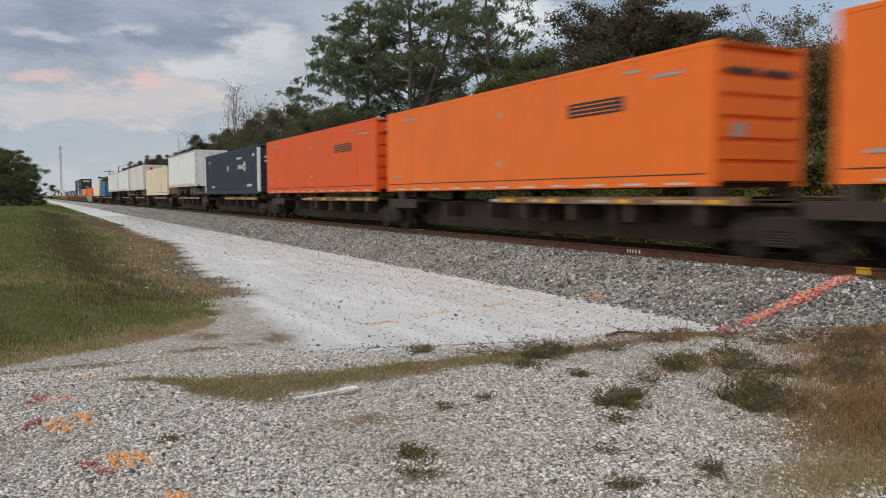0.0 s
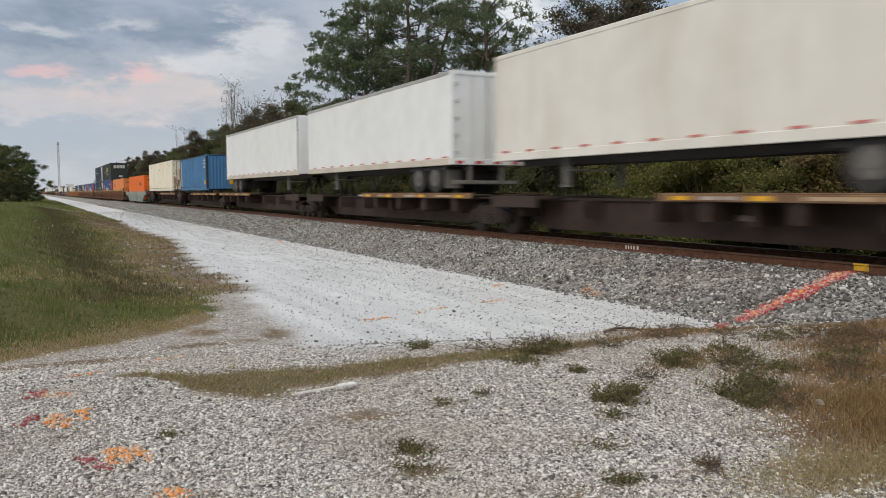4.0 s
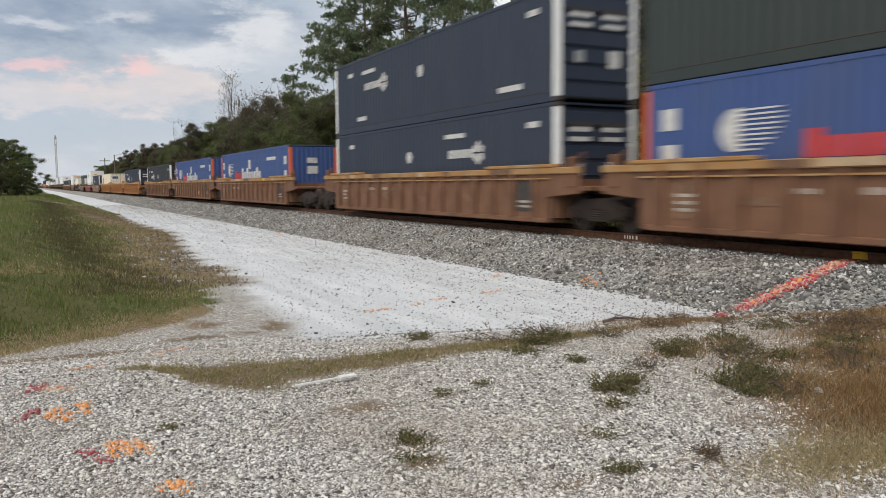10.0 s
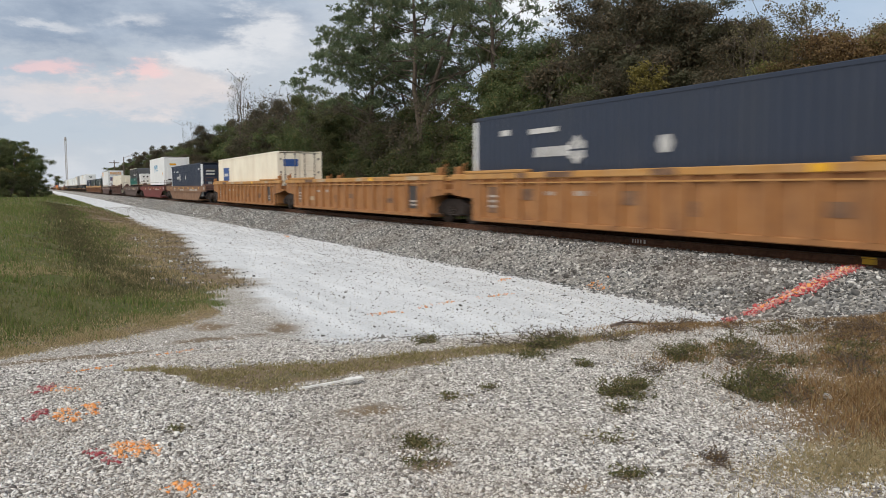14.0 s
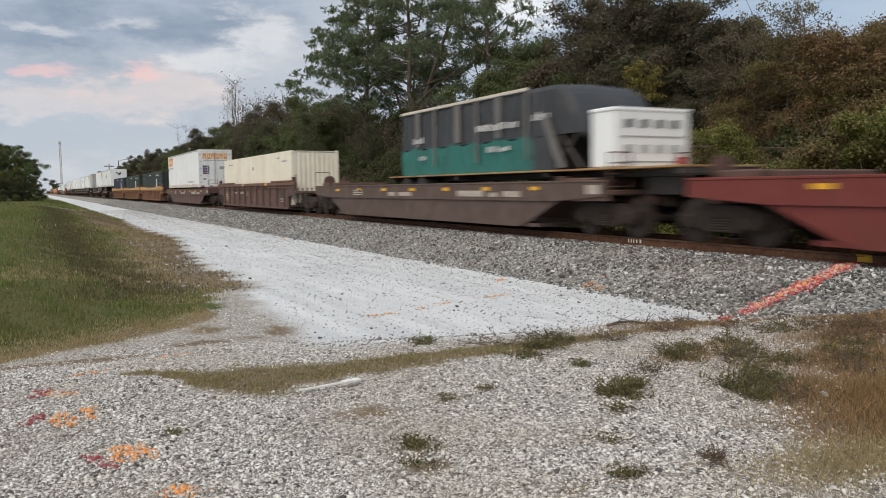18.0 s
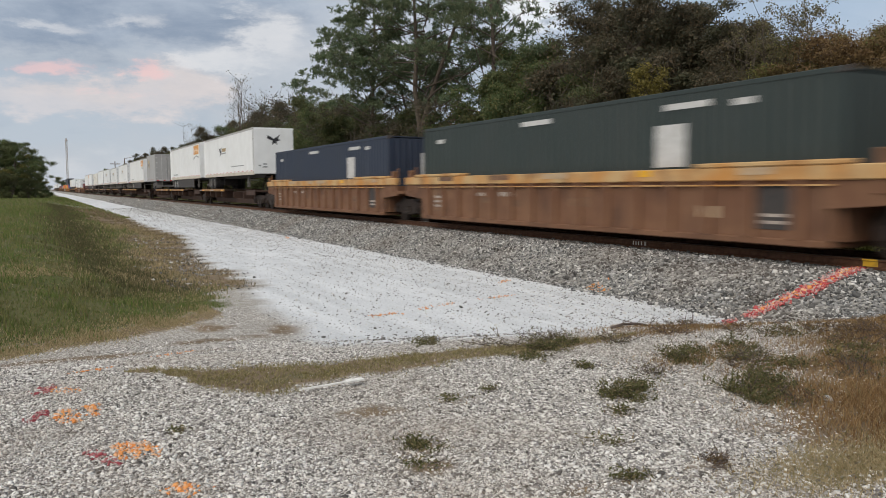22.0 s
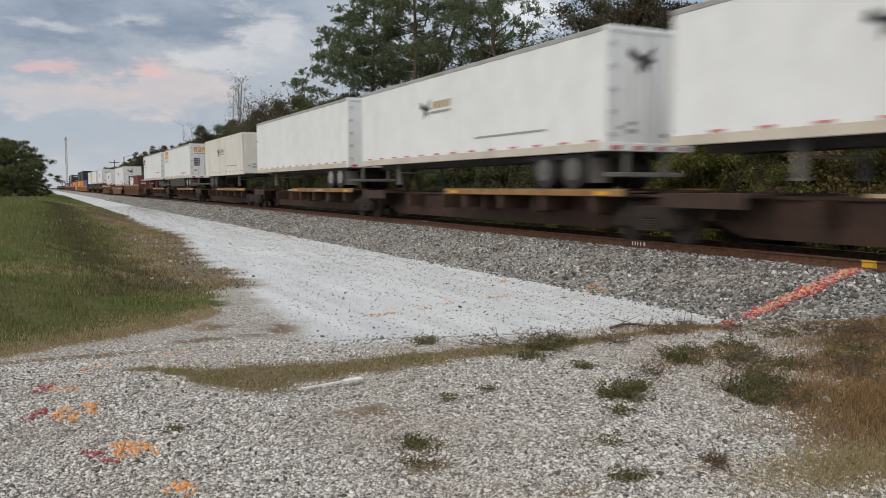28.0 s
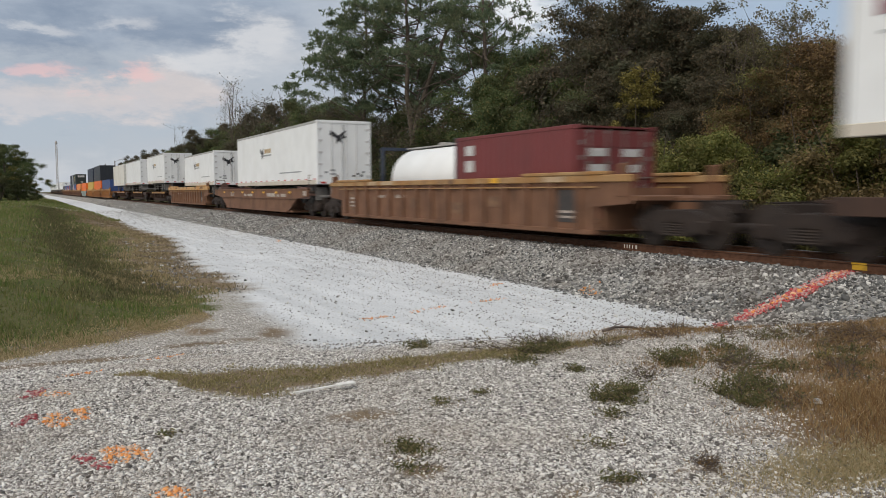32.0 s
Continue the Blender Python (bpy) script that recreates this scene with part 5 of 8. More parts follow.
def trailer(L, col, label, rear_first=True, skirt=False, z0=2.10, ztop=5.10, wheels=True, name="semi_trailer", bright=False):
    """A box van trailer on its tandem; z counts from the rail top. rear_first: the doors lead."""
    ob = tagged(new(name), label, "trailer", "train loads")
    m = P[col]
    H = ztop - z0

    def side():
        b = MB()
        b.strip(corrugated(L, 0, H, -W2, 1.22, 0.006), z0 + 0.16, ztop - 0.10)
        return b.mesh("side_wall", m)

    def trail():
        return MB().box(-W2 - 0.012, -W2 + 0.08, 0.02, L - 0.02, ztop - 0.13, ztop, 0.02).mesh("top_rail", M_STEEL if col == "white" else m)

    def brail():
        return MB().box(-W2 - 0.014, -W2 + 0.1, 0.02, L - 0.02, z0, z0 + 0.22, 0.015).mesh("bottom_rail", P["beige"] if col == "white" else m)
    for s in (1, -1):
        q = Matrix.Diagonal((s, 1, 1, 1))
        part("side_wall", shared(("t_side", L, H, col), side), ob, q)
        part("top_rail", shared(("t_trail", L, ztop, col), trail), ob, q)
        part("bottom_rail", shared(("t_brail", L, z0, col), brail), ob, q)
    part("roof", shared(("t_roof", L, ztop, col), lambda: MB().box(-W2 + 0.03, W2 - 0.03, 0.02, L - 0.02, ztop - 0.05, ztop - 0.01, 0.01).mesh("roof", m)), ob)
    part("floor", shared(("t_floor", L, z0), lambda: MB().box(-W2 + 0.05, W2 - 0.05, 0.05, L - 0.05, z0 + 0.02, z0 + 0.12).box(-0.5, -0.42, 0.3, L - 0.3, z0 - 0.15, z0 + 0.03).box(0.42, 0.5, 0.3, L - 0.3, z0 - 0.15, z0 + 0.03).mesh("floor", M_DARK)), ob)
    n = int(L / 1.2)
    strip = shared("t_strip", lambda: MB().box(-W2 - 0.020, -W2 - 0.012, 0, 0.3, 0, 0.05).mesh("reflective_strip", M_LOGOR))
    for k in range(n):
        part("reflective_strip", strip, ob, pose(0, 0.4 + k * 1.2, z0 + 0.23))
    ends = ((True, Matrix.Identity(4)), (False, pose(0, L, 0, 0, 0, 180)))
    for lead, w in ends:
        if lead == rear_first:
            def frame_():
                b = MB()
                for s in (-1, 1):
                    b.box(s * W2 - 0.06, s * W2 + 0.06, -0.01, 0.12, z0, ztop, 0.015)
                b.box(-W2, W2, -0.01, 0.12, ztop - 0.14, ztop, 0.015)
                b.box(-W2, W2, -0.01, 0.12, z0, z0 + 0.2, 0.015)
                return b.mesh("door_frame", m)
            part("door_frame", shared(("t_dframe", z0, ztop, col), frame_), ob, w)
            for s in (-1, 1):
                def leaf(s=s):
                    return MB().box(min(s * 0.015, s * 1.24), max(s * 0.015, s * 1.24), 0.02, 0.06, z0 + 0.2, ztop - 0.14, 0.01).mesh("door", m)

                def rods(s=s):
                    b = MB()
                    b.bar((s * 0.12, 0.0, z0 + 0.15), (s * 0.12, 0.0, ztop - 0.12), 0.018)
                    b.bar((s * 0.62, 0.0, z0 + 0.15), (s * 0.62, 0.0, ztop - 0.12), 0.018)
                    for k in range(5):
                        z = z0 + 0.35 + k * (H - 0.8) / 4
                        b.box(min(s * 1.1, s * 1.27), max(s * 1.1, s * 1.27), -0.02, 0.03, z, z + 0.09)
                    return b.mesh("lock_rods", M_PALESTEEL)
                d = part("door", shared(("t_door", z0, ztop, col, s), leaf), ob, w)
                part("lock_rods", shared(("t_rods", z0, ztop, s), rods), d, None)

            def bumper():
                b = MB()
                b.box(-1.2, 1.2, 0.1, 0.22, z0 - 0.62, z0 - 0.5, 0.02)
                for s in (-0.6, 0.6):
                    b.box(s - 0.06, s + 0.06, 0.1, 0.2, z0 - 0.55, z0, 0.01)
                return b.mesh("bumper", M_FLAP)
            if wheels:
                part("bumper", shared(("t_bump", z0), bumper), ob, w)
                for k in range(4):
                    part("tail_lamp", shared(("t_lamp", z0), lambda: MB().box(-0.12, 0.12, -0.02, 0.0, z0 + 0.04, z0 + 0.13).mesh("tail_lamp", M_LOGOR)), ob, w @ pose(-1.05 + 0.7 * k, 0, 0))
        else:
            part("nose_wall", shared(("t_nose", z0, ztop, col), lambda: MB().box(-1.28, 1.28, 0.0, 0.06, z0 + 0.05, ztop - 0.03, 0.03).mesh("nose_wall", m)), ob, w)
    if wheels:
        def tyre():
            b = MB()
            b.cyl((-0.98, 0, 0), 0.50, 0.28, "x", 24)
            b.cyl((-0.66, 0, 0), 0.50, 0.28, "x", 24)
            return b.mesh("tyre", M_BLACK)

        def rim():
            b = MB()
            b.cyl((-1.125, 0, 0), 0.29, 0.03, "x", 20, 0.24)
            b.cyl((-1.16, 0, 0), 0.11, 0.08, "x", 12)
            return b.mesh("rim", M_ALUB if bright else M_ALU)
        yw = 1.6 if rear_first else L - 2.9
        for y in (yw, yw + 1.27):
            ax = part("axle", shared("t_axle", lambda: MB().cyl((0, 0, 0), 0.08, 2.2, "x", 10).mesh("axle", M_DARK)), ob, pose(0, y, z0 - 0.40))
            for s in (1, -1):
                part("tyre", shared("t_tyre", tyre), ax, Matrix.Diagonal((s, 1, 1, 1)))
                part("rim", shared(("t_rim", bright), rim), ax, Matrix.Diagonal((s, 1, 1, 1)))
        part("mudflap", shared(("t_flap", z0), lambda: MB().box(-1.15, -0.55, 0, 0.015, z0 - 0.75, z0).mesh("mudflap", M_FLAP)), ob, pose(0, (yw - 0.75) if rear_first else (yw + 2.1), 0))
        yl = L - 3.0 if rear_first else 3.0

        def leg():
            return MB().prism([(-0.07, z0), (-0.07, z0 - 0.70), (-0.13, z0 - 0.70), (-0.13, z0 - 0.75), (0.13, z0 - 0.75), (0.13, z0 - 0.70), (0.07, z0 - 0.70), (0.07, z0)], 0.83, 0.97).mesh("landing_leg", M_FLAP)
        for s in (1, -1):
            part("landing_leg", shared(("t_leg", z0), leg), ob, pose(0, yl, 0) @ Matrix.Diagonal((s, 1, 1, 1)))
        part("leg_brace", shared(("t_brace", z0), lambda: MB().bar((-0.83, 0, z0 - 0.3), (0.83, 0, z0 - 0.3), 0.03).mesh("leg_brace", M_STEEL)), ob, pose(0, yl, 0))
        # Slider frame, deepened into a dark block that stands in for shade behind the wheels.
        part("slider_frame", shared(("t_slide", z0), lambda: MB().box(-0.50, 0.50, -0.7, 2.0, z0 - 0.62, z0 - 0.12, 0.02).box(-1.1, 1.1, -0.75, 2.1, z0 - 0.14, z0 - 0.02, 0.01).mesh("slider_frame", M_DARK)), ob, pose(0, yw, 0))
        if skirt:
            a, c = (yw + 2.0, L - 3.2) if rear_first else (3.2, L - 3.7)
            part("side_skirt", MB().prism([(a, z0 - 0.75), (c - 0.9, z0 - 0.75), (c, z0), (a, z0)], -W2 + 0.02, -W2 + 0.05).mesh("side_skirt", M_DARK), ob)
    return ob


MOVERS = []           # (thing, place along the track at 0 s, height of its own zero above the rail)


def runs(ob, s, z=0.0):
    MOVERS.append((ob, s, z))
    ob.matrix_basis = pose(TX, s, RT + z)
    return ob


# markings: plain shapes in the colours of the real ones
def mark_dark_plate(ob, y, z=1.75):
    decal(ob, "marking_plate", -W2 - 0.002, y, y + 2.1, z, z + 0.34, M_LOGOK)
    for k in range(11):
        decal(ob, "reflective_strip", -W2 - 0.008, 0.6 + 1.4 * k, 1.3 + 1.4 * k, 0.045, 0.095, M_LOGOW)
    for k in range(3):
        decal(ob, "marking_bar", -W2 - 0.009, y + 0.15, y + 1.95, z + 0.05 + 0.1 * k, z + 0.08 + 0.1 * k, P["orange"])


def blot(rnd, y, z, w, h, n=11):
    """A ragged outline, w by h."""
    return [(y + w * 0.5 * rnd.uniform(0.55, 1.1) * math.cos(2 * math.pi * i / n), z + h * 0.5 * rnd.uniform(0.5, 1.1) * math.sin(2 * math.pi * i / n)) for i in range(n)]


def scuffs(ob, rnd, y0, y1, z0, z1, n, m, w=(0.2, 1.0), h=(0.03, 0.10)):
    """Ragged scrapes on the near side."""
    for k in range(n):
        poly_decal(ob, "scuff", blot(rnd, rnd.uniform(y0, y1), rnd.uniform(z0, z1), rnd.uniform(*w), rnd.uniform(*h)), -W2 - 0.001 - 0.0004 * k, m)


def rust_runs(ob, rnd, x0, x1, ztop, n, m, y=0.0):
    """Rust that has run down the leading end: ragged streaks, broad at the top and thin below."""
    for k in range(n):
        x, z, w, ln = rnd.uniform(x0, x1), rnd.uniform(0.5, 1.0) * ztop, rnd.uniform(0.05, 0.22), rnd.uniform(0.4, 1.4)
        zb = max(0.16, z - ln)
        out = [(x - w * 0.5, z), (x + w * rnd.uniform(0.3, 0.5), z - 0.04), (x + w * rnd.uniform(0.2, 0.5), (z + zb) / 2), (x + w * 0.12, zb), (x - w * 0.1, zb + 0.05), (x - w * rnd.uniform(0.3, 0.5), (z + zb) / 2)]
        b, q = MB(), len(out)
        d = y - 0.006 - 0.0005 * k
        b.add([(p, d, r) for p, r in out] + [(p, d + 0.02, r) for p, r in out], [tuple(range(q)), tuple(range(q, 2 * q))] + [(i, (i + 1) % q, q + (i + 1) % q, q + i) for i in range(q)])
        part("rust_streak", b.mesh("rust_streak", m), ob)


def mark_small(ob, L, H):
    for y, z, w in ((0.9, H - 0.55, 0.9), (2.2, H - 0.35, 0.5), (L - 2.6, H - 0.4, 1.1), (L - 1.2, 0.5, 0.6)):
        decal(ob, "stencil_line", -W2 - 0.002, y, y + w, z, z + 0.07, M_LOGOG)
    for z in (0.75, H - 0.75):
        part("round_patch", MB().cyl((-W2 - 0.003, L * 0.5, z), 0.11, 0.008, "x", 14).mesh("round_patch", M_PATCH if H > 2.87 else M_SOOT), ob)


def mark_navy(ob, y, H, L):
    """Two-bar wordmark block with a hexagonal sign beside it."""
    z = H * 0.60
    for k in range(4):
        a = y + 0.75 + 0.40 * k
        poly_decal(ob, "wordmark_bar", [(a, z - 0.13), (a + 0.30, z - 0.13), (a + 0.25, z + 0.13), (a - 0.05, z + 0.13)], -W2 - 0.001, M_LOGOW)
    b = MB()
    for i in range(6):
        a, c = math.pi / 3 * i, (y + 0.38, z)
        q = [(c[0] + r * math.cos(a + w), c[1] + r * math.sin(a + w)) for r, w in ((0.06, math.pi / 6), (0.29, 0.06), (0.37, math.pi / 6), (0.29, math.pi / 3 - 0.06))]
        b.prism(q, -W2 - 0.008, -W2 + 0.002)
    part("hexagon_sign", b.mesh("hexagon_sign", M_LOGOW), ob)
    decal(ob, "stencil_line", -W2 - 0.002, y + 1.2, y + 2.5, z + 0.50, z + 0.64, M_LOGOW)
    y2 = y + 5.2 if y < L / 2 else y - 2.75
    poly_decal(ob, "hexagon_dot", [(y2 + 0.22 * math.cos(a), z + 0.22 * math.sin(a)) for a in [math.pi / 3 * i for i in range(6)]], -W2 - 0.001, M_LOGOW)
    for yy, zz, w in ((0.8, H - 0.6, 0.55), (L - 2.05, H - 0.62, 0.5), (1.6, 0.45, 1.2), (L - 3.4, 0.45, 0.9)):
        decal(ob, "stencil_line", -W2 - 0.002, yy, yy + w, zz, zz + 0.16, M_LOGOW)
    for x in (-0.9, 0.15):
        for k in range(2):
            fdecal(ob, "stencil_line", x, x + 0.7, H - 0.75 - 0.25 * k, H - 0.63 - 0.25 * k, M_LOGOW)
    fdecal(ob, "hexagon_patch", 0.35, 0.75, 0.9, 1.35, M_LOGOW)


def mark_royal(ob, y, H, L):
    """Striped disc, red and white word blocks, red corner posts."""
    n = 9
    for k in range(n):
        z = H * 0.62 - 0.42 + 0.84 * (k + 0.25) / n
        w = math.sqrt(max(0.02, 0.42 ** 2 - (z - H * 0.62) ** 2))
        decal(ob, "disc_stripe", -W2 - 0.002, y - w - 0.35 - 0.05 * k, y, z, z + 0.035, M_LOGOW)
    poly_decal(ob, "half_disc", [(y + 0.42 * math.cos(q), H * 0.62 + 0.42 * math.sin(q)) for q in [math.radians(-100 + 20 * i) for i in range(11)]], -W2 - 0.003, M_LOGOW)
    for k in range(4):
        decal(ob, "red_word_block", -W2 - 0.002, y - 3.05 + 0.40 * k, y - 2.73 + 0.40 * k, 1.22, 1.58 if k < 3 else 1.72, M_LOGOR)
    for k in range(8):
        decal(ob, "white_word_block", -W2 - 0.002, y - 3.75 - 0.58 * k, y - 3.32 - 0.58 * k, 1.22, 1.62 if k not in (0, 2, 6) else 1.85, M_LOGOW)
    decal(ob, "white_panel", -W2 - 0.002, L * 0.5, L * 0.5 + 0.5, H - 1.1, H - 0.55, M_LOGOW)
    decal(ob, "stencil_line", -W2 - 0.002, 2.6, 4.4, H - 0.7, H - 0.52, M_LOGOW)
    for yy in (0.55, L - 1.0):
        for k in range(2):
            decal(ob, "white_panel", -W2 - 0.002, yy, yy + 0.45, H - 1.0 - 0.75 * k, H - 0.55 - 0.75 * k, M_LOGOW)
    for z, h in ((H - 0.95, 0.28), (H - 1.5, 0.4)):
        fdecal(ob, "white_panel", -0.35, 0.2, z, z + h, M_LOGOW)


def mark_bird(ob, y, z, k=1.0, front=False, L=0):
    """A dark spread-wing sign and a tan bar beside it."""
    pts = [(0, 0.05), (0.5, 0.4), (0.32, 0.1), (0.5, -0.05), (0.2, -0.12), (0.28, -0.4), (0.05, -0.2), (-0.12, -0.42), (-0.1, -0.08), (-0.5, 0.08), (-0.45, 0.33), (-0.2, 0.2)]
    if front:
        b = MB()
        n = len(pts)
        vs = [(y + p * k, -0.012, z + q * k) for p, q in pts] + [(y + p * k, 0.0, z + q * k) for p, q in pts]
        b.add(vs, [tuple(range(n)), tuple(range(n, 2 * n))] + [(i, (i + 1) % n, n + (i + 1) % n, n + i) for i in range(n)])
        part("bird_sign", b.mesh("bird_sign", M_LOGOK), ob)
        return
    poly_decal(ob, "bird_sign", [(y - p * k * 0.8, z + q * k * 0.8) for p, q in pts], -W2 - 0.002, M_LOGOK)
    for i in range(5):
        a = y - (0.55 + 0.27 * i) * k
        poly_decal(ob, "tan_letter", [(a, z - 0.04 * k), (a - 0.20 * k, z - 0.04 * k), (a - 0.24 * k, z + 0.20 * k), (a - 0.04 * k, z + 0.20 * k)], -W2 - 0.002, M_TAN)
    decal(ob, "grey_bar", -W2 - 0.002, y - 1.9 * k, y - 0.3 * k, z - 0.2 * k, z - 0.12 * k, M_LOGOG)


def mark_orange_flag(ob, y, z0, z1, w=2.2, front_z=None):
    """An orange block wordmark on a white trailer with a grey swoosh under it, and the same on the leading end."""
    h = z1 - z0
    n = 6
    for k in range(n):
        a = y + w * (0.01 + 0.165 * k)
        decal(ob, "orange_block", -W2 - 0.002, a, a + w * 0.135, z0 + h * 0.34 + 0.02 * (k % 2), z1, M_LOGOO)
        decal(ob, "pale_notch", -W2 - 0.009, a + w * 0.05, a + w * 0.09, z0 + h * (0.55 if k % 2 else 0.42), z1 - h * (0.18 if k % 2 else 0.30), P["white"])
    poly_decal(ob, "grey_swoosh", [(y, z0 + h * 0.05), (y + w * 0.5, z0 + h * 0.2), (y + w, z0), (y + w, z0 + h * 0.08), (y + w * 0.5, z0 + h * 0.28), (y, z0 + h * 0.14)], -W2 - 0.002, M_LOGOG)
    if front_z:
        for k in range(6):
            x = -0.98 + 0.335 * k
            fdecal(ob, "orange_block", x, x + 0.27, front_z, front_z + 0.44, M_LOGOO, 0.015)
            fdecal(ob, "pale_notch", x + 0.1, x + 0.17, front_z + (0.16 if k % 2 else 0.0), front_z + (0.34 if k % 2 else 0.2), P["white"], 0.005)
        fdecal(ob, "grey_swoosh", -0.95, 0.95, front_z - 0.14, front_z - 0.08, M_LOGOG, 0.015)


def door_stickers(ob, z0):
    fdecal(ob, "placard", -1.0, -0.5, z0 + 1.05, z0 + 1.75, M_LOGOB, 0.015)
    for k in range(3):
        fdecal(ob, "placard_bar", -0.95, -0.55, z0 + 1.15 + 0.2 * k, z0 + 1.22 + 0.2 * k, M_LOGOO, 0.008)
    fdecal(ob, "placard", 0.35, 0.85, z0 + 1.45, z0 + 1.68, M_LOGOG, 0.015)
    fdecal(ob, "orange_sticker", 0.72, 1.0, z0 + 0.5, z0 + 1.05, M_LOGOO, 0.015)
    fdecal(ob, "sticker", -1.0, -0.75, z0 + 0.6, z0 + 0.72, M_LOGOG, 0.015)


def spine_run(bounds, loads):
    """loads: 0 a container, 1 a trailer with its wheels behind, -1 a trailer with its wheels leading."""
    for k in range(len(bounds) - 1):
        a, b = bounds[k], bounds[k + 1]
        runs(spine_car(round(b - a, 1), abs(loads[k]), k == 0, k == len(bounds) - 2, loads[k] > 0, bounds[0] > 500), a)


# -- first spine cars
spine_run([-8.0, 10.0, 27.9, 44.2], [0, 0, 0])
spine_run([46.4, 64.9, 82.3, 99.7, 116.7, 134.0], [0, -1, 0, -1, -1])
spine_run([134.2, 154.0, 172.3, 190.2], [1, 0, 0])
for s, c in ((-7.42, "orange"), (11.38, "orange"), (28.67, "redorange")):
    o = container(16.15, 2.9, c, "orange steel container with a slotted end on a spine car", front="slots", corr=False)
    mark_small(o, 16.15, 2.9)
    mark_dark_plate(o, 2.7)
    runs(o, s, 1.40)
o = container(16.15, 2.9, "navy", "navy blue container with white corner posts on a spine car", posts="white", front="slots")
mark_navy(o, 3.0, 2.9, 16.15)
runs(o, 46.88, 1.40)
runs(trailer(14.5, "white", "white box trailer riding on a spine car"), 67.28)
o = container(16.15, 2.9, "cream", "cream container with a rusty end on a spine car", corr=False)
mark_small(o, 16.15, 2.9)
M_RUN = mat("thin_rust_run", (0.62, 0.48, 0.34), 0.8, col2=(0.46, 0.32, 0.21), scale=3, dirt=(0.30, 0.17, 0.10), dirt_amt=0.8, dirt_scale=4)
M_RUSTY = mat("rust_streaked_cream", (0.36, 0.23, 0.14), 0.8, col2=(0.24, 0.14, 0.085), scale=1.5, dirt=(0.08, 0.04, 0.03), dirt_amt=0.95, dirt_scale=1.6, streak=2.5)
fdecal(o, "rusted_panel", -1.12, 1.12, 0.16, 2.76, M_RUSTY)
decal(o, "seam", -W2 - 0.002, 3.9, 3.95, 0.16, 2.78, M_RUSTY)
runs(o, 82.91, 1.40)
o = trailer(14.4, "dirtywhite", "road-stained white box trailer with a red stripe on its door")
fdecal(o, "red_stripe", -0.55, -0.2, 3.4, 4.8, M_LOGOR, 0.015)
runs(o, 101.61)
runs(trailer(14.8, "white", "plain white box trailer riding on a spine car"), 118.51)
runs(trailer(15.96, "white", "long white box trailer with reflective strips on a spine car", rear_first=False), 134.9)
o = container(11.68, 2.75, "blue", "weathered blue short container with a white upright stripe", front="panel", posts="blackblue")
rnd_s = random.Random(4)
scuffs(o, rnd_s, 6.0, 9.0, 1.65, 1.85, 7, M_SCUFF)
scuffs(o, rnd_s, 3.0, 7.2, 0.25, 0.65, 16, M_SCUFF)
scuffs(o, rnd_s, 7.5, 10.5, 0.35, 0.6, 6, M_SCUFF, (0.15, 0.6))
scuffs(o, rnd_s, 1.5, 10.5, 2.3, 2.6, 8, M_SCUFF, (0.2, 0.7), (0.02, 0.05))
decal(o, "white_stripe", -W2 - 0.002, 10.9, 11.25, 0.35, 2.5, M_LOGOW)
for k in range(3):
    decal(o, "white_bar", -W2 - 0.002, 0.5, 1.1, 1.75 + 0.25 * k, 1.88 + 0.25 * k, M_LOGOW)
decal(o, "yellow_panel", -W2 - 0.002, 0.35, 0.8, 0.45, 0.8, M_YREF)
fdecal(o, "yellow_panel", 0.45, 0.95, 0.45, 0.8, M_YREF)
runs(o, 158.29, 1.40)
o = container(16.15, 2.9, "cream2", "pale cream container with rust-streaked doors on a spine car", front="doors")
mark_small(o, 16.15, 2.9)
rust_runs(o, random.Random(6), -1.1, 1.1, 2.1, 18, M_RUN)
rust_runs(o, random.Random(7), -1.1, 1.1, 1.3, 9, M_RUSTY)
runs(o, 174.81, 1.40)
# -- well cars
runs(low_well(16.5, "teal"), 195.5)
for s, y, c in ((195.72, 2.6, "orange"), (219.11, 12.6, "fadedorange")):
    o = container(16.15, 2.9, c, "orange container with a slotted end sunk in a well car" if y < 5 else "sun-faded orange container with a slotted end in a tan well car", front="slots", corr=False)
    mark_dark_plate(o, y, 1.72)
    mark_small(o, 16.15, 2.9)
    runs(o, s, 0.40)


def well_set(fronts, paint_):
    for k, f in enumerate(fronts):
        runs(ribbed_well(16.65, paint_, k == 0, k == len(fronts) - 1), f - 0.25)


well_set([219.11, 238.47, 257.84], "tan")
well_set([281.07, 300.5, 319.89], "tan")
well_set([343.33, 362.35, 381.96], "yellow")
o = container(16.15, 2.88, "royal", "royal blue container with red corner posts in a well car", posts="oxide")
mark_royal(o, 13.6, 2.88, 16.15)
runs(o, 238.47, 0.40)
o = container(16.15, 2.9, "green", "dark green container stacked on a blue one", corr=True)
decal(o, "gold_frame", -W2 - 0.002, 5.0, 5.25, 0.7, 2.35, M_LOGOY)
decal(o, "gold_frame", -W2 - 0.002, 8.2, 8.45, 0.7, 2.35, M_LOGOY)
decal(o, "gold_block", -W2 - 0.002, 5.6, 7.9, 1.5, 2.15, M_LOGOY)
for k in range(3):
    decal(o, "sign_gap", -W2 - 0.010, 6.15 + 0.65 * k, 6.3 + 0.65 * k, 1.6, 2.05, P["green"])
decal(o, "gold_block", -W2 - 0.002, 5.7, 7.8, 1.0, 1.2, M_LOGOY)
decal(o, "gold_line", -W2 - 0.002, 9.2, 12.4, 1.4, 1.52, M_LOGOY)
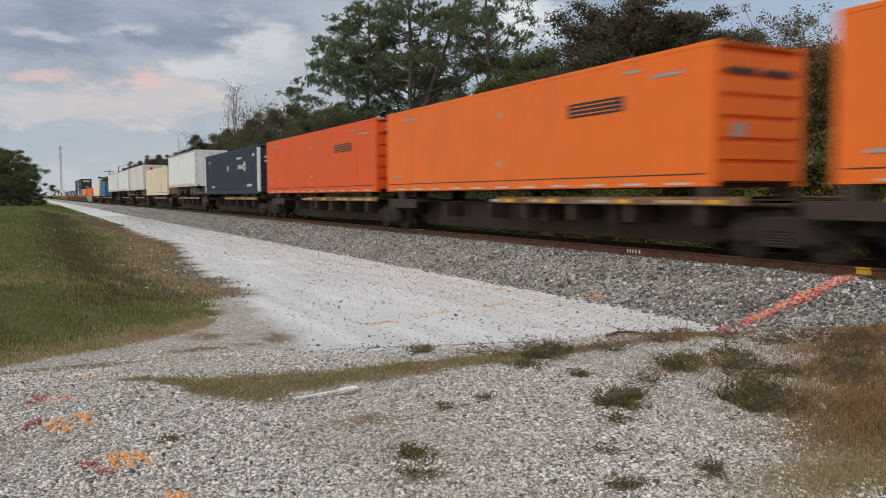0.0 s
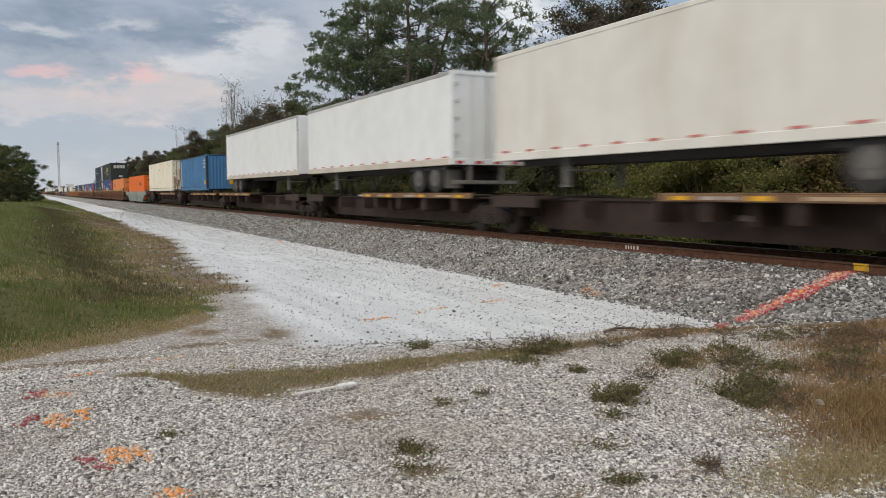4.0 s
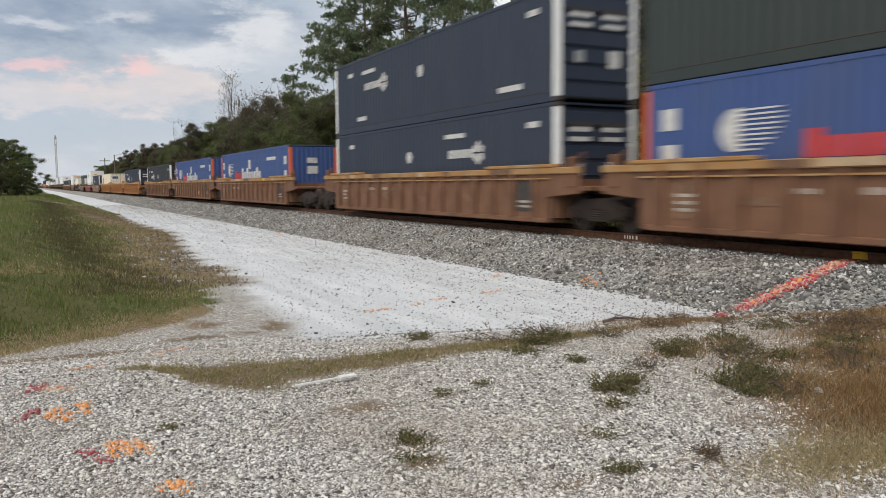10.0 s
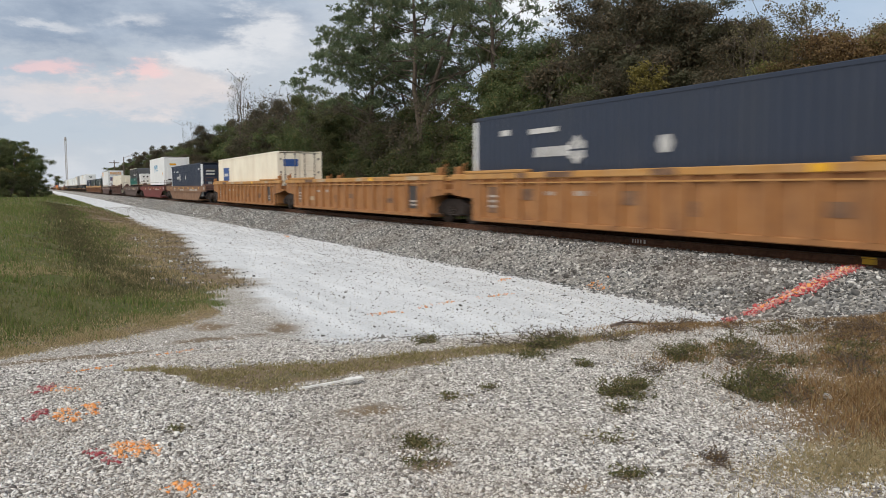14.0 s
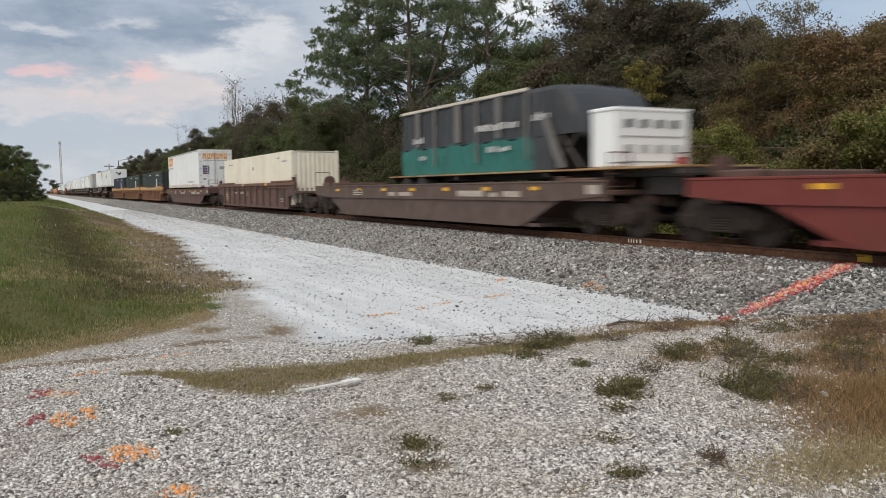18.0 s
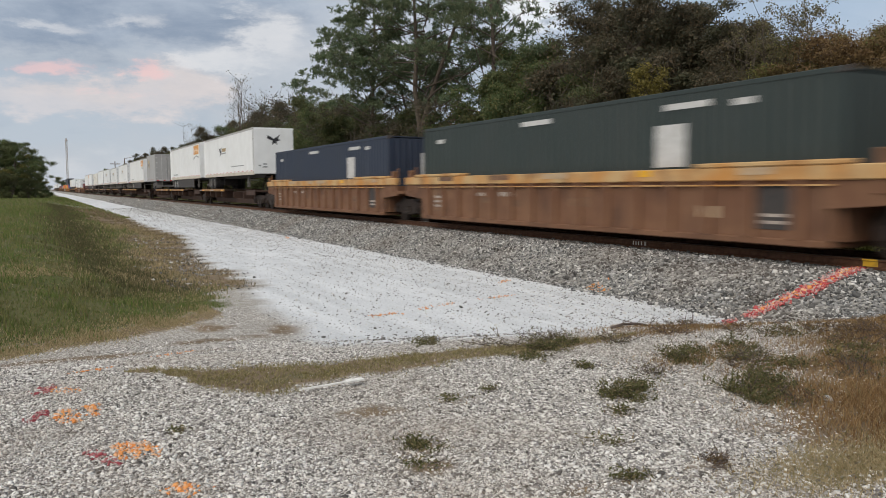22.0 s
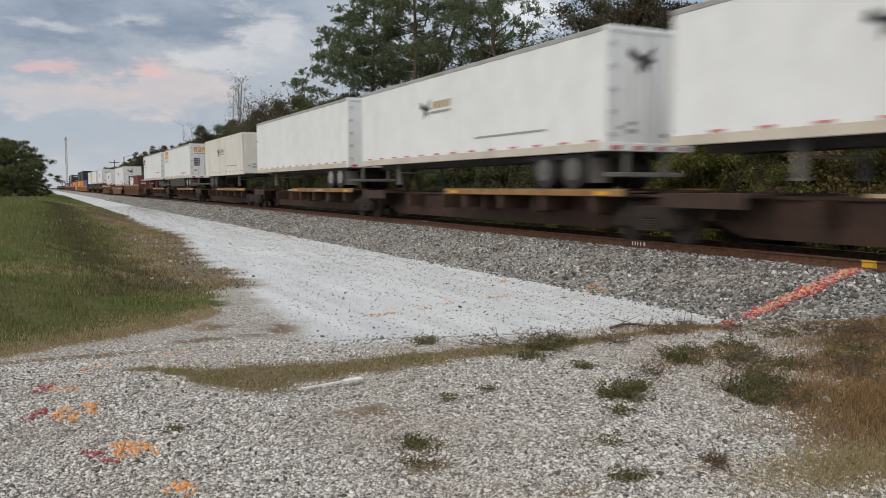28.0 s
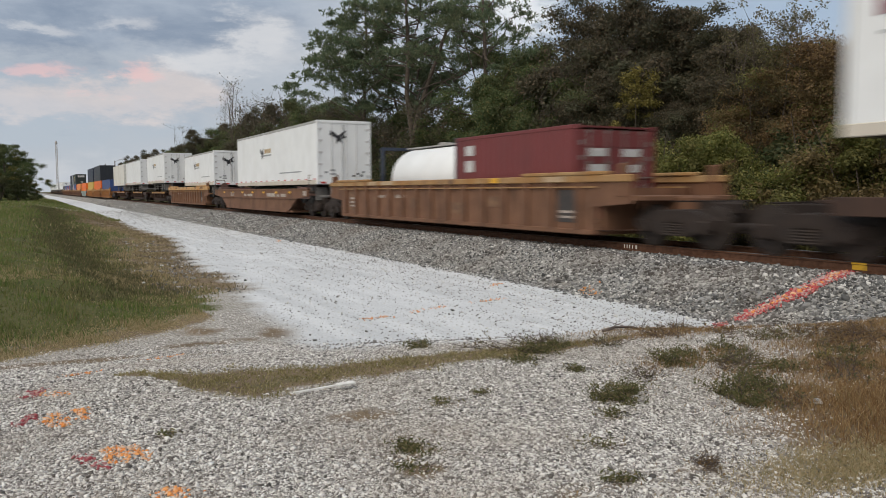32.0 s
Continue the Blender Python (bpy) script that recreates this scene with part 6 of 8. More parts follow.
for x in (-0.85, -0.4, 0.05, 0.5):
    fdecal(o, "white_panel", x, x + 0.38, 2.0, 2.5, M_LOGOW)
fdecal(o, "white_panel", -0.1, 0.5, 0.5, 0.8, M_LOGOW)
runs(o, 238.47, 3.30)
for z, h in ((0.40, 2.88), (3.30, 2.9)):
    o = container(16.15, h, "navy", "navy blue container with white corner posts, one of two stacked", posts="white", front="slots")
    mark_navy(o, 10.6 if z > 1 else 3.6, h, 16.15)
    runs(o, 257.84, z)
for s in (281.07, 300.5):
    o = container(16.15, 2.88, "royal", "royal blue container with red corner posts in a well car", posts="oxide")
    mark_royal(o, 13.6, 2.88, 16.15)
    runs(o, s, 0.40)
for s, y, c in ((319.89, 10.6, "blackblue"), (343.33, 10.6, "navy"), (405.24, 10.6, "navy")):
    o = container(16.15, 2.88, c, "blue-black container with white corner posts in a well car", posts="white", front="slots")
    mark_navy(o, y, 2.88, 16.15)
    runs(o, s, 0.40)
o = container(16.15, 2.85, "cream2", "cream container with blue markings in a yellow well car", front="doors")
decal(o, "blue_block", -W2 - 0.002, 12.6, 14.4, 1.3, 2.2, M_LOGOB)
decal(o, "pale_bar", -W2 - 0.010, 12.9, 14.1, 1.6, 1.8, M_LOGOW)
fdecal(o, "blue_block", -0.95, -0.1, 2.0, 2.4, M_LOGOB)
runs(o, 381.96, 0.40)
runs(low_well(16.5, "orange"), 405.1)
runs(low_well(17.0, "red"), 428.1)


def chassis(L, zdeck, deck=False, label="black steel container chassis with its wheels down in the well"):
    ob = tagged(new("container_chassis" if not deck else "flatbed_trailer"), label, "trailer", "train loads")
    b = MB()
    for s in (-1, 1):
        b.box(s * 0.5 - 0.06, s * 0.5 + 0.06, 0, L, zdeck - 0.18, zdeck, 0.01)
    for y in (0.1, L * 0.33, L * 0.66, L - 0.1):
        b.box(-1.2, 1.2, y - 0.08, y + 0.08, zdeck - 0.14, zdeck, 0.01)
    part("chassis_frame", b.mesh("chassis_frame", M_DARK), ob)
    if deck:
        part("deck", MB().box(-1.28, 1.28, 0, L, zdeck, zdeck + 0.05, 0.01).mesh("deck", M_EDGE), ob)
    for y in (L - 2.6, L - 1.3):
        part("axle", MB().cyl((0, y, zdeck - 0.42), 0.08, 2.2, "x", 10).mesh("axle", M_DARK), ob)
        for s in (-1, 1):
            part("tyre", MB().cyl((s * 0.95, y, zdeck - 0.42), 0.42, 0.5, "x", 20).mesh("tyre", M_BLACK), ob)
    part("kingpin_plate", MB().box(-0.5, 0.5, 0.6, 1.8, 1.0, zdeck - 0.18, 0.02).mesh("kingpin_plate", M_DARK), ob)
    return ob


runs(chassis(11.95, 1.54), 426.5)
o = container(11.95, 2.96, "white", "white refrigerated container with its cooling unit leading", corr=False)
for k in range(2):
    decal(o, "pale_blue_line", -W2 - 0.002, 5.2, 8.2, 1.45 + 0.14 * k, 1.49 + 0.14 * k, M_LBLUE)
for k in range(5):
    decal(o, "pale_blue_block", -W2 - 0.002, 5.3 + 0.58 * k, 5.74 + 0.58 * k, 1.75, 2.2, M_LBLUE)
decal(o, "yellow_panel", -W2 - 0.002, 1.2, 1.55, 1.0, 1.3, M_YREF)
un = part("cooling_unit", MB().box(-1.0, 1.0, -0.06, 0.04, 0.35, 1.75, 0.03).box(-1.0, 1.0, -0.04, 0.04, 1.85, 2.75, 0.02).mesh("cooling_unit", P["white"]), o)
part("fan_opening", MB().box(-0.25, 0.2, -0.075, -0.055, 1.1, 1.6).mesh("fan_opening", M_DARK), un)
part("grille", MB().box(-0.95, 0.95, -0.075, -0.055, 0.5, 0.62).box(-0.3, 0.3, -0.075, -0.055, 0.3, 0.5).mesh("grille", M_DARK), un)
part("control_box", MB().box(0.4, 0.75, -0.09, -0.055, 1.25, 1.5, 0.01).mesh("control_box", M_LOGOG), un)
fdecal(o, "yellow_label", -0.75, -0.1, 2.05, 2.25, M_YREF, -0.045)
runs(o, 426.5, 1.54)
# -- flatbed with a tarpaulin-covered load and a white crate at its leading end
runs(low_well(16.6, "grime"), 452.3)
runs(chassis(15.0, 1.60, True, "flatbed trailer with a timber deck riding in a well car"), 447.9)


def tarp_load():
    """A long machine under black and teal sheets: straight top with a pale batten, rounded head, open struts at the front."""
    ob = tagged(new("covered_load"), "long load under a black and teal tarpaulin on a flatbed", "load", "train loads")
    L, W, H = 10.75, 1.27, 2.2
    rng = random.Random(3)

    def head(y):
        return H if y > 1.5 else 0.75 + (H - 0.75) * math.sin(max(0.0, y) / 1.5 * math.pi / 2) ** 0.8
    for nm, y0, y1, zlo, zhi, m in (("lower_tarpaulin", 2.35, L, 0.0, 0.92, P["teal"]), ("upper_tarpaulin", 0.0, L, 0.90, H, P["greytarp"]), ("front_sheet", 1.35, 2.4, 0.0, 0.93, P["greytarp"])):
        n, v = max(8, int((y1 - y0) * 5)), []
        top = nm == "upper_tarpaulin"
        prof = [(-W, zlo), (-W, zlo + (zhi - zlo) * 0.33), (-W, zlo + (zhi - zlo) * 0.66)] + ([(-W + 0.02, zhi - 0.12), (-W + 0.10, zhi), (0, zhi + 0.05)] if top else [(-W, zhi)])
        prof = prof + [(-x, z) for x, z in prof[::-1]]
        for i in range(n + 1):
            y = y0 + (y1 - y0) * i / n
            k = (head(y) - 0.9) / (H - 0.9) if top else 1.0
            for x, z in prof:
                fold = 0.035 * math.sin(i * 2.3 + z * 3) + rng.uniform(-0.02, 0.02) if abs(x) > 1.2 and zlo < z < zhi - 0.1 else 0
                wave = 0.07 * math.sin(i * 0.9) if not top and z == zhi else 0
                v.append((x + fold, y, zlo + (z - zlo) * k + wave))
        q = len(prof)
        f = [(i * q + j, i * q + j + 1, (i + 1) * q + j + 1, (i + 1) * q + j) for i in range(n) for j in range(q - 1)] + [tuple(range(q)), tuple(n * q + j for j in range(q))]
        part(nm, MB().add(v, f).mesh(nm, m), ob)
    part("batten", MB().box(-W - 0.05, -W + 0.05, 2.6, L, H - 0.04, H + 0.05, 0.01).mesh("batten", P["beige"]), ob, label="pale timber batten along the top edge")
    for y, w in ((2.5, 0.10), (3.9, 0.26), (5.2, 0.12), (6.3, 0.34), (8.0, 0.12), (9.2, 0.30)):
        part("strap", MB().box(-W - 0.070, -W - 0.058, y, y + w, 0.98 if w > 0.2 else 0.3, H - 0.06).mesh("strap", P["weathered"]), ob)
    for y, z, w in ((3.0, 1.20, 2.3), (3.4, 0.56, 1.3), (8.9, 1.08, 0.9), (8.7, 0.5, 0.6), (1.5, 1.32, 0.8)):
        k = max(4, int(w * 5))
        for i in range(k):
            a = y + w * i / k
            decal(ob, "pale_print", -W - 0.078, a, a + w / k * rng.uniform(0.4, 0.8), z + rng.uniform(0, 0.05), z + rng.uniform(0.12, 0.22), M_LOGOW)
    for x in (-W + 0.06, W - 0.06):
        part("strut", MB().bar((x, 0.25, 0.02), (x, 1.45, 1.25), 0.05).mesh("strut", M_DARK), ob)
        part("strut", MB().bar((x, 1.40, 0.02), (x, 0.35, 0.95), 0.05).mesh("strut", M_DARK), ob)
    part("loose_flap", MB().prism([(0.75, 0.05), (1.55, 1.40), (1.78, 1.38), (1.02, 0.03)], -W - 0.10, -W - 0.075).mesh("loose_flap", P["weathered"]), ob, label="pale strip of loose tarpaulin")
    return ob


runs(tarp_load(), 450.95, 1.65)
o = tagged(new("crate"), "white crate with rows of marks at the head of the flatbed", "crate", "train loads")
part("body", MB().box(-1.18, 1.18, 0.02, 0.88, 0, 1.34, 0.03).mesh("body", P["white"]), o)
part("lid", MB().box(-1.21, 1.21, 0.0, 0.90, 1.32, 1.42, 0.025).mesh("lid", P["white"]), o)
for r in range(2):
    part("panel_rib", MB().box(-1.0, 1.0, 0.005, 0.022, 0.12 + 0.60 * r, 0.15 + 0.60 * r).mesh("panel_rib", M_LOGOG), o)
    # Lettering on the crate, reduced to plain bars.
    for c in range(4):
        part("vent_slot", MB().box(-0.85 + 0.48 * c, -0.62 + 0.48 * c, 0.006, 0.022, 0.34 + 0.60 * r, 0.54 + 0.60 * r).mesh("vent_slot", M_LOGOK if r else M_LOGOG), o)
part("pink_tag", MB().box(0.75, 1.05, 0.0, 0.02, 0.02, 0.25).mesh("pink_tag", M_LOGOR), o)
runs(o, 450.02, 1.65)
# -- ribbed dark well and the trailer in a well
runs(ribbed_well(16.6, "dark", True, True), 475.4)
o = container(16.15, 2.85, "cream2", "cream container with a plain end in a dark well car", corr=False)
mark_small(o, 16.15, 2.85)
runs(o, 475.56, 0.40)
runs(low_well(16.4, "dark"), 499.1)


def orange_trailer(s, L, rear_first, z0=2.1, ztop=5.1):
    o = trailer(L, "white", "white box trailer with an orange wordmark panel and side skirt", rear_first, skirt=z0 > 2, z0=z0, ztop=ztop, bright=True)
    H = ztop - z0
    mark_orange_flag(o, L - 2.9 if rear_first else 0.6, z0 + H * 0.55, ztop - 0.2, 2.4, ztop - 0.75)
    decal(o, "grey_wordmark", -W2 - 0.002, 2.6 if rear_first else L - 4.2, 5.2 if rear_first else L - 1.6, z0 + 0.42, z0 + 0.52, M_LOGOG)
    if rear_first:
        door_stickers(o, z0)
    return runs(o, s)


orange_trailer(501.15, 16.15, True, 1.48, 4.52)
well_set([522.0, 541.6, 560.9], "brown")
for s, c in ((522.0, "green"), (541.6, "green"), (560.9, "navy")):
    o = container(16.15, 2.85, c, "dark container with a white notice panel in a brown well car")
    decal(o, "notice_panel", -W2 - 0.003, 3.65, 4.55, 1.25, 2.15, M_LOGOW)
    fdecal(o, "notice_panel", 0.1, 0.95, 1.3, 2.2, M_LOGOW)
    for y, z, w in ((3.0, 2.45, 1.3), (1.9, 2.4, 0.5), (8.5, 2.5, 1.4), (14.6, 2.3, 0.5)):
        decal(o, "stencil_line", -W2 - 0.002, y, y + w, z, z + 0.13, M_LOGOW)
    runs(o, s, 0.40)
# -- second spine cars with trailers
spine_run([581.2, 600.2, 618.2, 637.0, 658.4], [1, 1, -1, 1])
spine_run([658.6, 677.2, 693.2, 710.7, 729.0], [-1, -1, -1, -1])
spine_run([730.4, 749.6, 767.4, 787.0], [-1, -1, -1])


def bird_trailer(s, L, rear_first, col="white", ztop=5.05, z0=2.1, k=1.0):
    o = trailer(L, col, "white box trailer with dark bird signs on side and end", rear_first, z0=z0, ztop=ztop)
    mark_bird(o, L * 0.62, z0 + (ztop - z0) * 0.62, 1.0)
    mark_bird(o, 0.0 if not rear_first else -0.3, ztop - 0.75, 0.85, True)
    decal(o, "grey_line", -W2 - 0.002, L * 0.16, L * 0.40, z0 + 0.62, z0 + 0.68, M_LOGOG)
    e = 0.015 if rear_first else -0.002
    for x, z, w in ((-0.98, 0.52, 0.16), (-0.72, 0.44, 0.30), (-0.70, 0.62, 0.24), (0.42, 0.36, 0.12), (0.60, 0.46, 0.14), (0.80, 0.38, 0.12), (0.92, 0.54, 0.10)):
        fdecal(o, "stencil_mark", x, x + w, z0 + z, z0 + z + 0.09, M_LOGOG if x < 0 else M_LOGOK, e)
    return runs(o, s)


bird_trailer(582.24, 16.15, False)
orange_trailer(600.56, 16.1, False)
o = trailer(8.25, "grey", "short silver-grey box trailer with a gold shield sign", True, ztop=5.2)
poly_decal(o, "gold_shield", [(5.6, 4.6), (6.4, 4.6), (6.4, 4.0), (6.0, 3.55), (5.6, 4.0)], -W2 - 0.002, M_LOGOY)
poly_decal(o, "brown_shield", [(5.7, 4.3), (6.3, 4.3), (6.3, 4.0), (6.0, 3.7), (5.7, 4.0)], -W2 - 0.009, mat("brown_marking", (0.08, 0.035, 0.02), 0.5))
runs(o, 628.59)
orange_trailer(640.35, 16.1, False)
bird_trailer(660.92, 14.6, True)
bird_trailer(679.68, 12.7, True, ztop=4.95)
bird_trailer(694.4, 15.9, True)
runs(trailer(16.1, "white", "plain white box trailer with red reflective strips on a spine car", bright=True), 711.81)
bird_trailer(731.48, 12.8, False, "dirtywhite", 4.85)
orange_trailer(751.55, 16.1, True)
o = trailer(16.1, "white", "white box trailer with a plum square sign on a spine car", True)
decal(o, "plum_sign", -W2 - 0.002, 14.3, 15.5, 4.0, 4.65, M_LOGOM)
decal(o, "sign_gap", -W2 - 0.009, 14.5, 15.3, 4.2, 4.3, P["white"])
decal(o, "grey_line", -W2 - 0.002, 12.8, 15.4, 3.7, 3.76, M_LOGOG)
decal(o, "red_line", -W2 - 0.002, 1.4, 4.6, 2.9, 2.96, M_LOGOR)
fdecal(o, "plum_sign", -0.2, 0.6, 4.2, 4.6, M_LOGOM, 0.012)
runs(o, 770.1)
# -- mixed well car: maroon box and a white tank in its frame
runs(ribbed_well(17.8, "tan", True, True), 792.0)
o = container(6.06, 2.48, "maroon", "short maroon steel container in a brown well car", front="doors")
decal(o, "white_panel", -W2 - 0.002, 5.0, 5.5, 1.4, 1.75, M_LOGOW)
decal(o, "white_panel", -W2 - 0.002, 5.0, 5.5, 1.9, 2.2, M_LOGOW)
for x in (-0.9, 0.2):
    for z in (1.3, 1.7):
        fdecal(o, "white_panel", x, x + 0.6, z, z + 0.2, M_LOGOW)
runs(o, 793.4, 0.40)


def tank():
    ob = tagged(new("tank_container"), "white tank in a steel frame in a brown well car", "tank", "train loads")
    b, n, R = MB(), 28, 1.12
    rings = [(0.25, 0.2), (0.32, 0.75), (0.5, 1.0), (0.75, R), (5.3, R), (5.55, 1.0), (5.73, 0.75), (5.8, 0.2)]
    vs = [(r * math.cos(2 * math.pi * i / n), y, 1.28 + r * math.sin(2 * math.pi * i / n)) for y, r in rings for i in range(n)]
    fs = [(a * n + i, a * n + (i + 1) % n, (a + 1) * n + (i + 1) % n, (a + 1) * n + i) for a in range(len(rings) - 1) for i in range(n)]
    fs += [tuple(range(n)), tuple((len(rings) - 1) * n + i for i in range(n))]
    part("tank_shell", b.add(vs, fs).mesh("tank_shell", P["white"], smooth=True), ob)
    for y in (0.0, 5.96):
        f = MB()
        for s in (-1, 1):
            f.box(s * 1.2 - 0.06, s * 1.2 + 0.06, y - 0.06, y + 0.06, 0, 2.5, 0.01)
            f.bar((s * 1.2, y, 0.1), (s * 0.3, y, 1.2), 0.04)
        f.box(-1.2, 1.2, y - 0.06, y + 0.06, 0, 0.14, 0.01).box(-1.2, 1.2, y - 0.06, y + 0.06, 2.38, 2.5, 0.01)
        part("end_frame", f.mesh("end_frame", P["navy"]), ob)
    for s in (-1, 1):
        part("bottom_rail", MB().box(s * 1.18 - 0.05, s * 1.18 + 0.05, 0.06, 5.9, 0, 0.12, 0.01).mesh("bottom_rail", P["navy"]), ob)
    part("top_walkway", MB().box(-0.3, 0.3, 0.3, 5.7, 2.42, 2.47, 0.01).cyl((0, 3, 2.5), 0.25, 0.12, "z", 16).mesh("top_walkway", M_STEEL), ob)
    return ob


runs(tank(), 799.6, 0.40)
runs(low_well(16.5, "tan"), 816.3)
bird_trailer(812.9, 16.0, True, ztop=4.55, z0=1.55)
runs(ribbed_well(16.65, "brown", True, True), 838.6)
bird_trailer(836.0, 12.3, True, ztop=4.2, z0=1.7)
spine_run([858.9, 876.4, 896.0, 914.6], [-1, -1, -1])
bird_trailer(859.5, 13.0, True)
runs(trailer(15.9, "white", "plain white box trailer on a spine car"), 878.2)
runs(trailer(15.9, "dirtywhite", "road-stained white box trailer on a spine car"), 896.8)
well_set([919.0, 938.3, 957.6], "yellow")
for s, z, c in ((919.0, 0.4, "royal"), (938.3, 0.4, "orange"), (938.3, 3.3, "blackblue"), (957.6, 0.4, "yellowbox"), (957.6, 3.3, "navy")):
    o = container(16.15, 2.88, c, "steel container in a far well car", corr=False)
    mark_small(o, 16.15, 2.88)
    runs(o, s, z)
# -- the rest of the train, far off
def far_copy(ob):
    """A copy for the far end of the train, without the fine markings that cannot be seen there."""
    o = copy_thing(ob, Matrix.Identity(4))
    for c in list(o.children_recursive):
        if c.name.split(".")[0] in ("reflective_strip", "stencil_line", "stencil_letter", "worn_patch", "rust_streak", "scuff", "rust_stain", "reflector", "tail_lamp", "side_post", "placard_bar"):
            bpy.data.objects.remove(c)
    return o


for o, s, z in [m for m in MOVERS if 194.0 < m[1] < 342.0]:
    runs(far_copy(o), s + 785.0, z)
for o, s, z in [m for m in MOVERS if 581.0 < m[1] < 790.0]:
    runs(far_copy(o), s + 542.0, z)


# ------------------------------------------------------------------ trees and plants
M_BARK = mat("grey_brown_bark", (0.075, 0.058, 0.045), 0.95, col2=(0.13, 0.105, 0.085), scale=5, bump=0.8, bump_scale=12)
M_TWIG = mat("dead_twig", (0.13, 0.10, 0.085), 0.9, col2=(0.08, 0.06, 0.05), scale=9)
LEAF = {
    "oak": ramp_mat("oak_leaf", [(0.0, (0.068, 0.105, 0.044)), (0.5, (0.116, 0.160, 0.062)), (0.85, (0.18, 0.20, 0.082)), (1.0, (0.29, 0.25, 0.10))], 0.6, leafy=True, patch=(0.125, 0.105, 0.066), patch_scale=0.22, patch_amt=0.45),
    # Oak green darkened to paint in the undergrowth's shade; the evergreens use it too.
    "shade": ramp_mat("shaded_green_leaf", [(0.0, (0.048, 0.070, 0.030)), (0.5, (0.080, 0.104, 0.042)), (1.0, (0.155, 0.140, 0.058))], 0.65, leafy=True, patch=(0.085, 0.065, 0.04), patch_scale=0.3, patch_amt=0.35),
    "dark": ramp_mat("dark_leaf", [(0.0, (0.070, 0.068, 0.047)), (0.6, (0.125, 0.108, 0.072)), (1.0, (0.215, 0.158, 0.102))], 0.6, leafy=True, patch=(0.079, 0.095, 0.050), patch_scale=0.4, patch_amt=0.6),
    "pine": ramp_mat("pine_needle", [(0.0, (0.095, 0.140, 0.082)), (0.6, (0.155, 0.205, 0.115)), (1.0, (0.24, 0.26, 0.15))], 0.6, leafy=True, patch=(0.141, 0.131, 0.069), patch_scale=0.4, patch_amt=0.4),
    "vine": ramp_mat("vine_leaf", [(0.0, (0.105, 0.128, 0.036)), (0.5, (0.185, 0.200, 0.056)), (1.0, (0.33, 0.30, 0.10))], 0.55, leafy=True, patch=(0.13, 0.10, 0.05), patch_scale=0.35, patch_amt=0.55),
    "rust": ramp_mat("autumn_leaf", [(0.0, (0.110, 0.071, 0.041)), (0.5, (0.189, 0.120, 0.059)), (1.0, (0.305, 0.207, 0.091))], 0.65, leafy=True, patch=(0.134, 0.122, 0.055), patch_scale=0.35, patch_amt=0.6),
    "olive": ramp_mat("olive_brown_leaf", [(0.0, (0.104, 0.088, 0.041)), (0.5, (0.177, 0.140, 0.061)), (1.0, (0.281, 0.207, 0.091))], 0.65, leafy=True, patch=(0.159, 0.104, 0.061), patch_scale=0.35, patch_amt=0.5),
    "gold": ramp_mat("yellowing_leaf", [(0.0, (0.14, 0.12, 0.035)), (0.5, (0.22, 0.19, 0.055)), (1.0, (0.34, 0.28, 0.09))], 0.6, leafy=True),
    "weed": ramp_mat("weed_leaf", [(0.0, (0.085, 0.095, 0.038)), (0.6, (0.155, 0.150, 0.066)), (1.0, (0.28, 0.225, 0.125))], 0.8, leafy=True),
    "pale": ramp_mat("sparse_leaf", [(0.0, (0.10, 0.10, 0.045)), (1.0, (0.24, 0.20, 0.11))], 0.65, leafy=True),
}


def leaf_mesh(name, C, size, material, rng, stretch=1.7, up=None):
    """Leaves as small bent blades at the places C; up: the way that each one faces, more or less."""
    n = len(C)
    nn = rng.normal(0, 1, (n, 3))
    if up is not None:
        nn = nn * 0.75 + up * 1.3
    nn /= np.linalg.norm(nn, axis=1)[:, None] + 1e-9
    a = np.cross(nn, rng.normal(0, 1, (n, 3)))
    a /= np.linalg.norm(a, axis=1)[:, None] + 1e-9
    b = np.cross(nn, a)
    s = (size * rng.uniform(0.6, 1.35, n))[:, None]
    V = np.stack([C - a * s * stretch * 0.5, C + b * s * 0.42 + nn * s * 0.12, C + a * s * stretch * 0.5, C - b * s * 0.42 + nn * s * 0.12], 1)
    return np_mesh(name, V.reshape(-1, 3), np.arange(4 * n).reshape(n, 4), [material])


def pads(rng, C, R, n, flat=0.6):
    """Leaves spread over rounded pads of foliage at C, denser towards their upper skin; gives places and facing."""
    k = rng.integers(0, len(C), n)
    d = rng.normal(0, 1, (n, 3))
    d[:, 2] += 0.35
    d /= np.linalg.norm(d, axis=1)[:, None]
    r = R[k] * rng.random(n) ** 0.45
    r = r * (1 + 0.25 * rng.normal(0, 1, n))
    return C[k] + d * r[:, None] * np.array([1, 1, flat]), d * 0.7 + np.array([0, 0, 0.5])


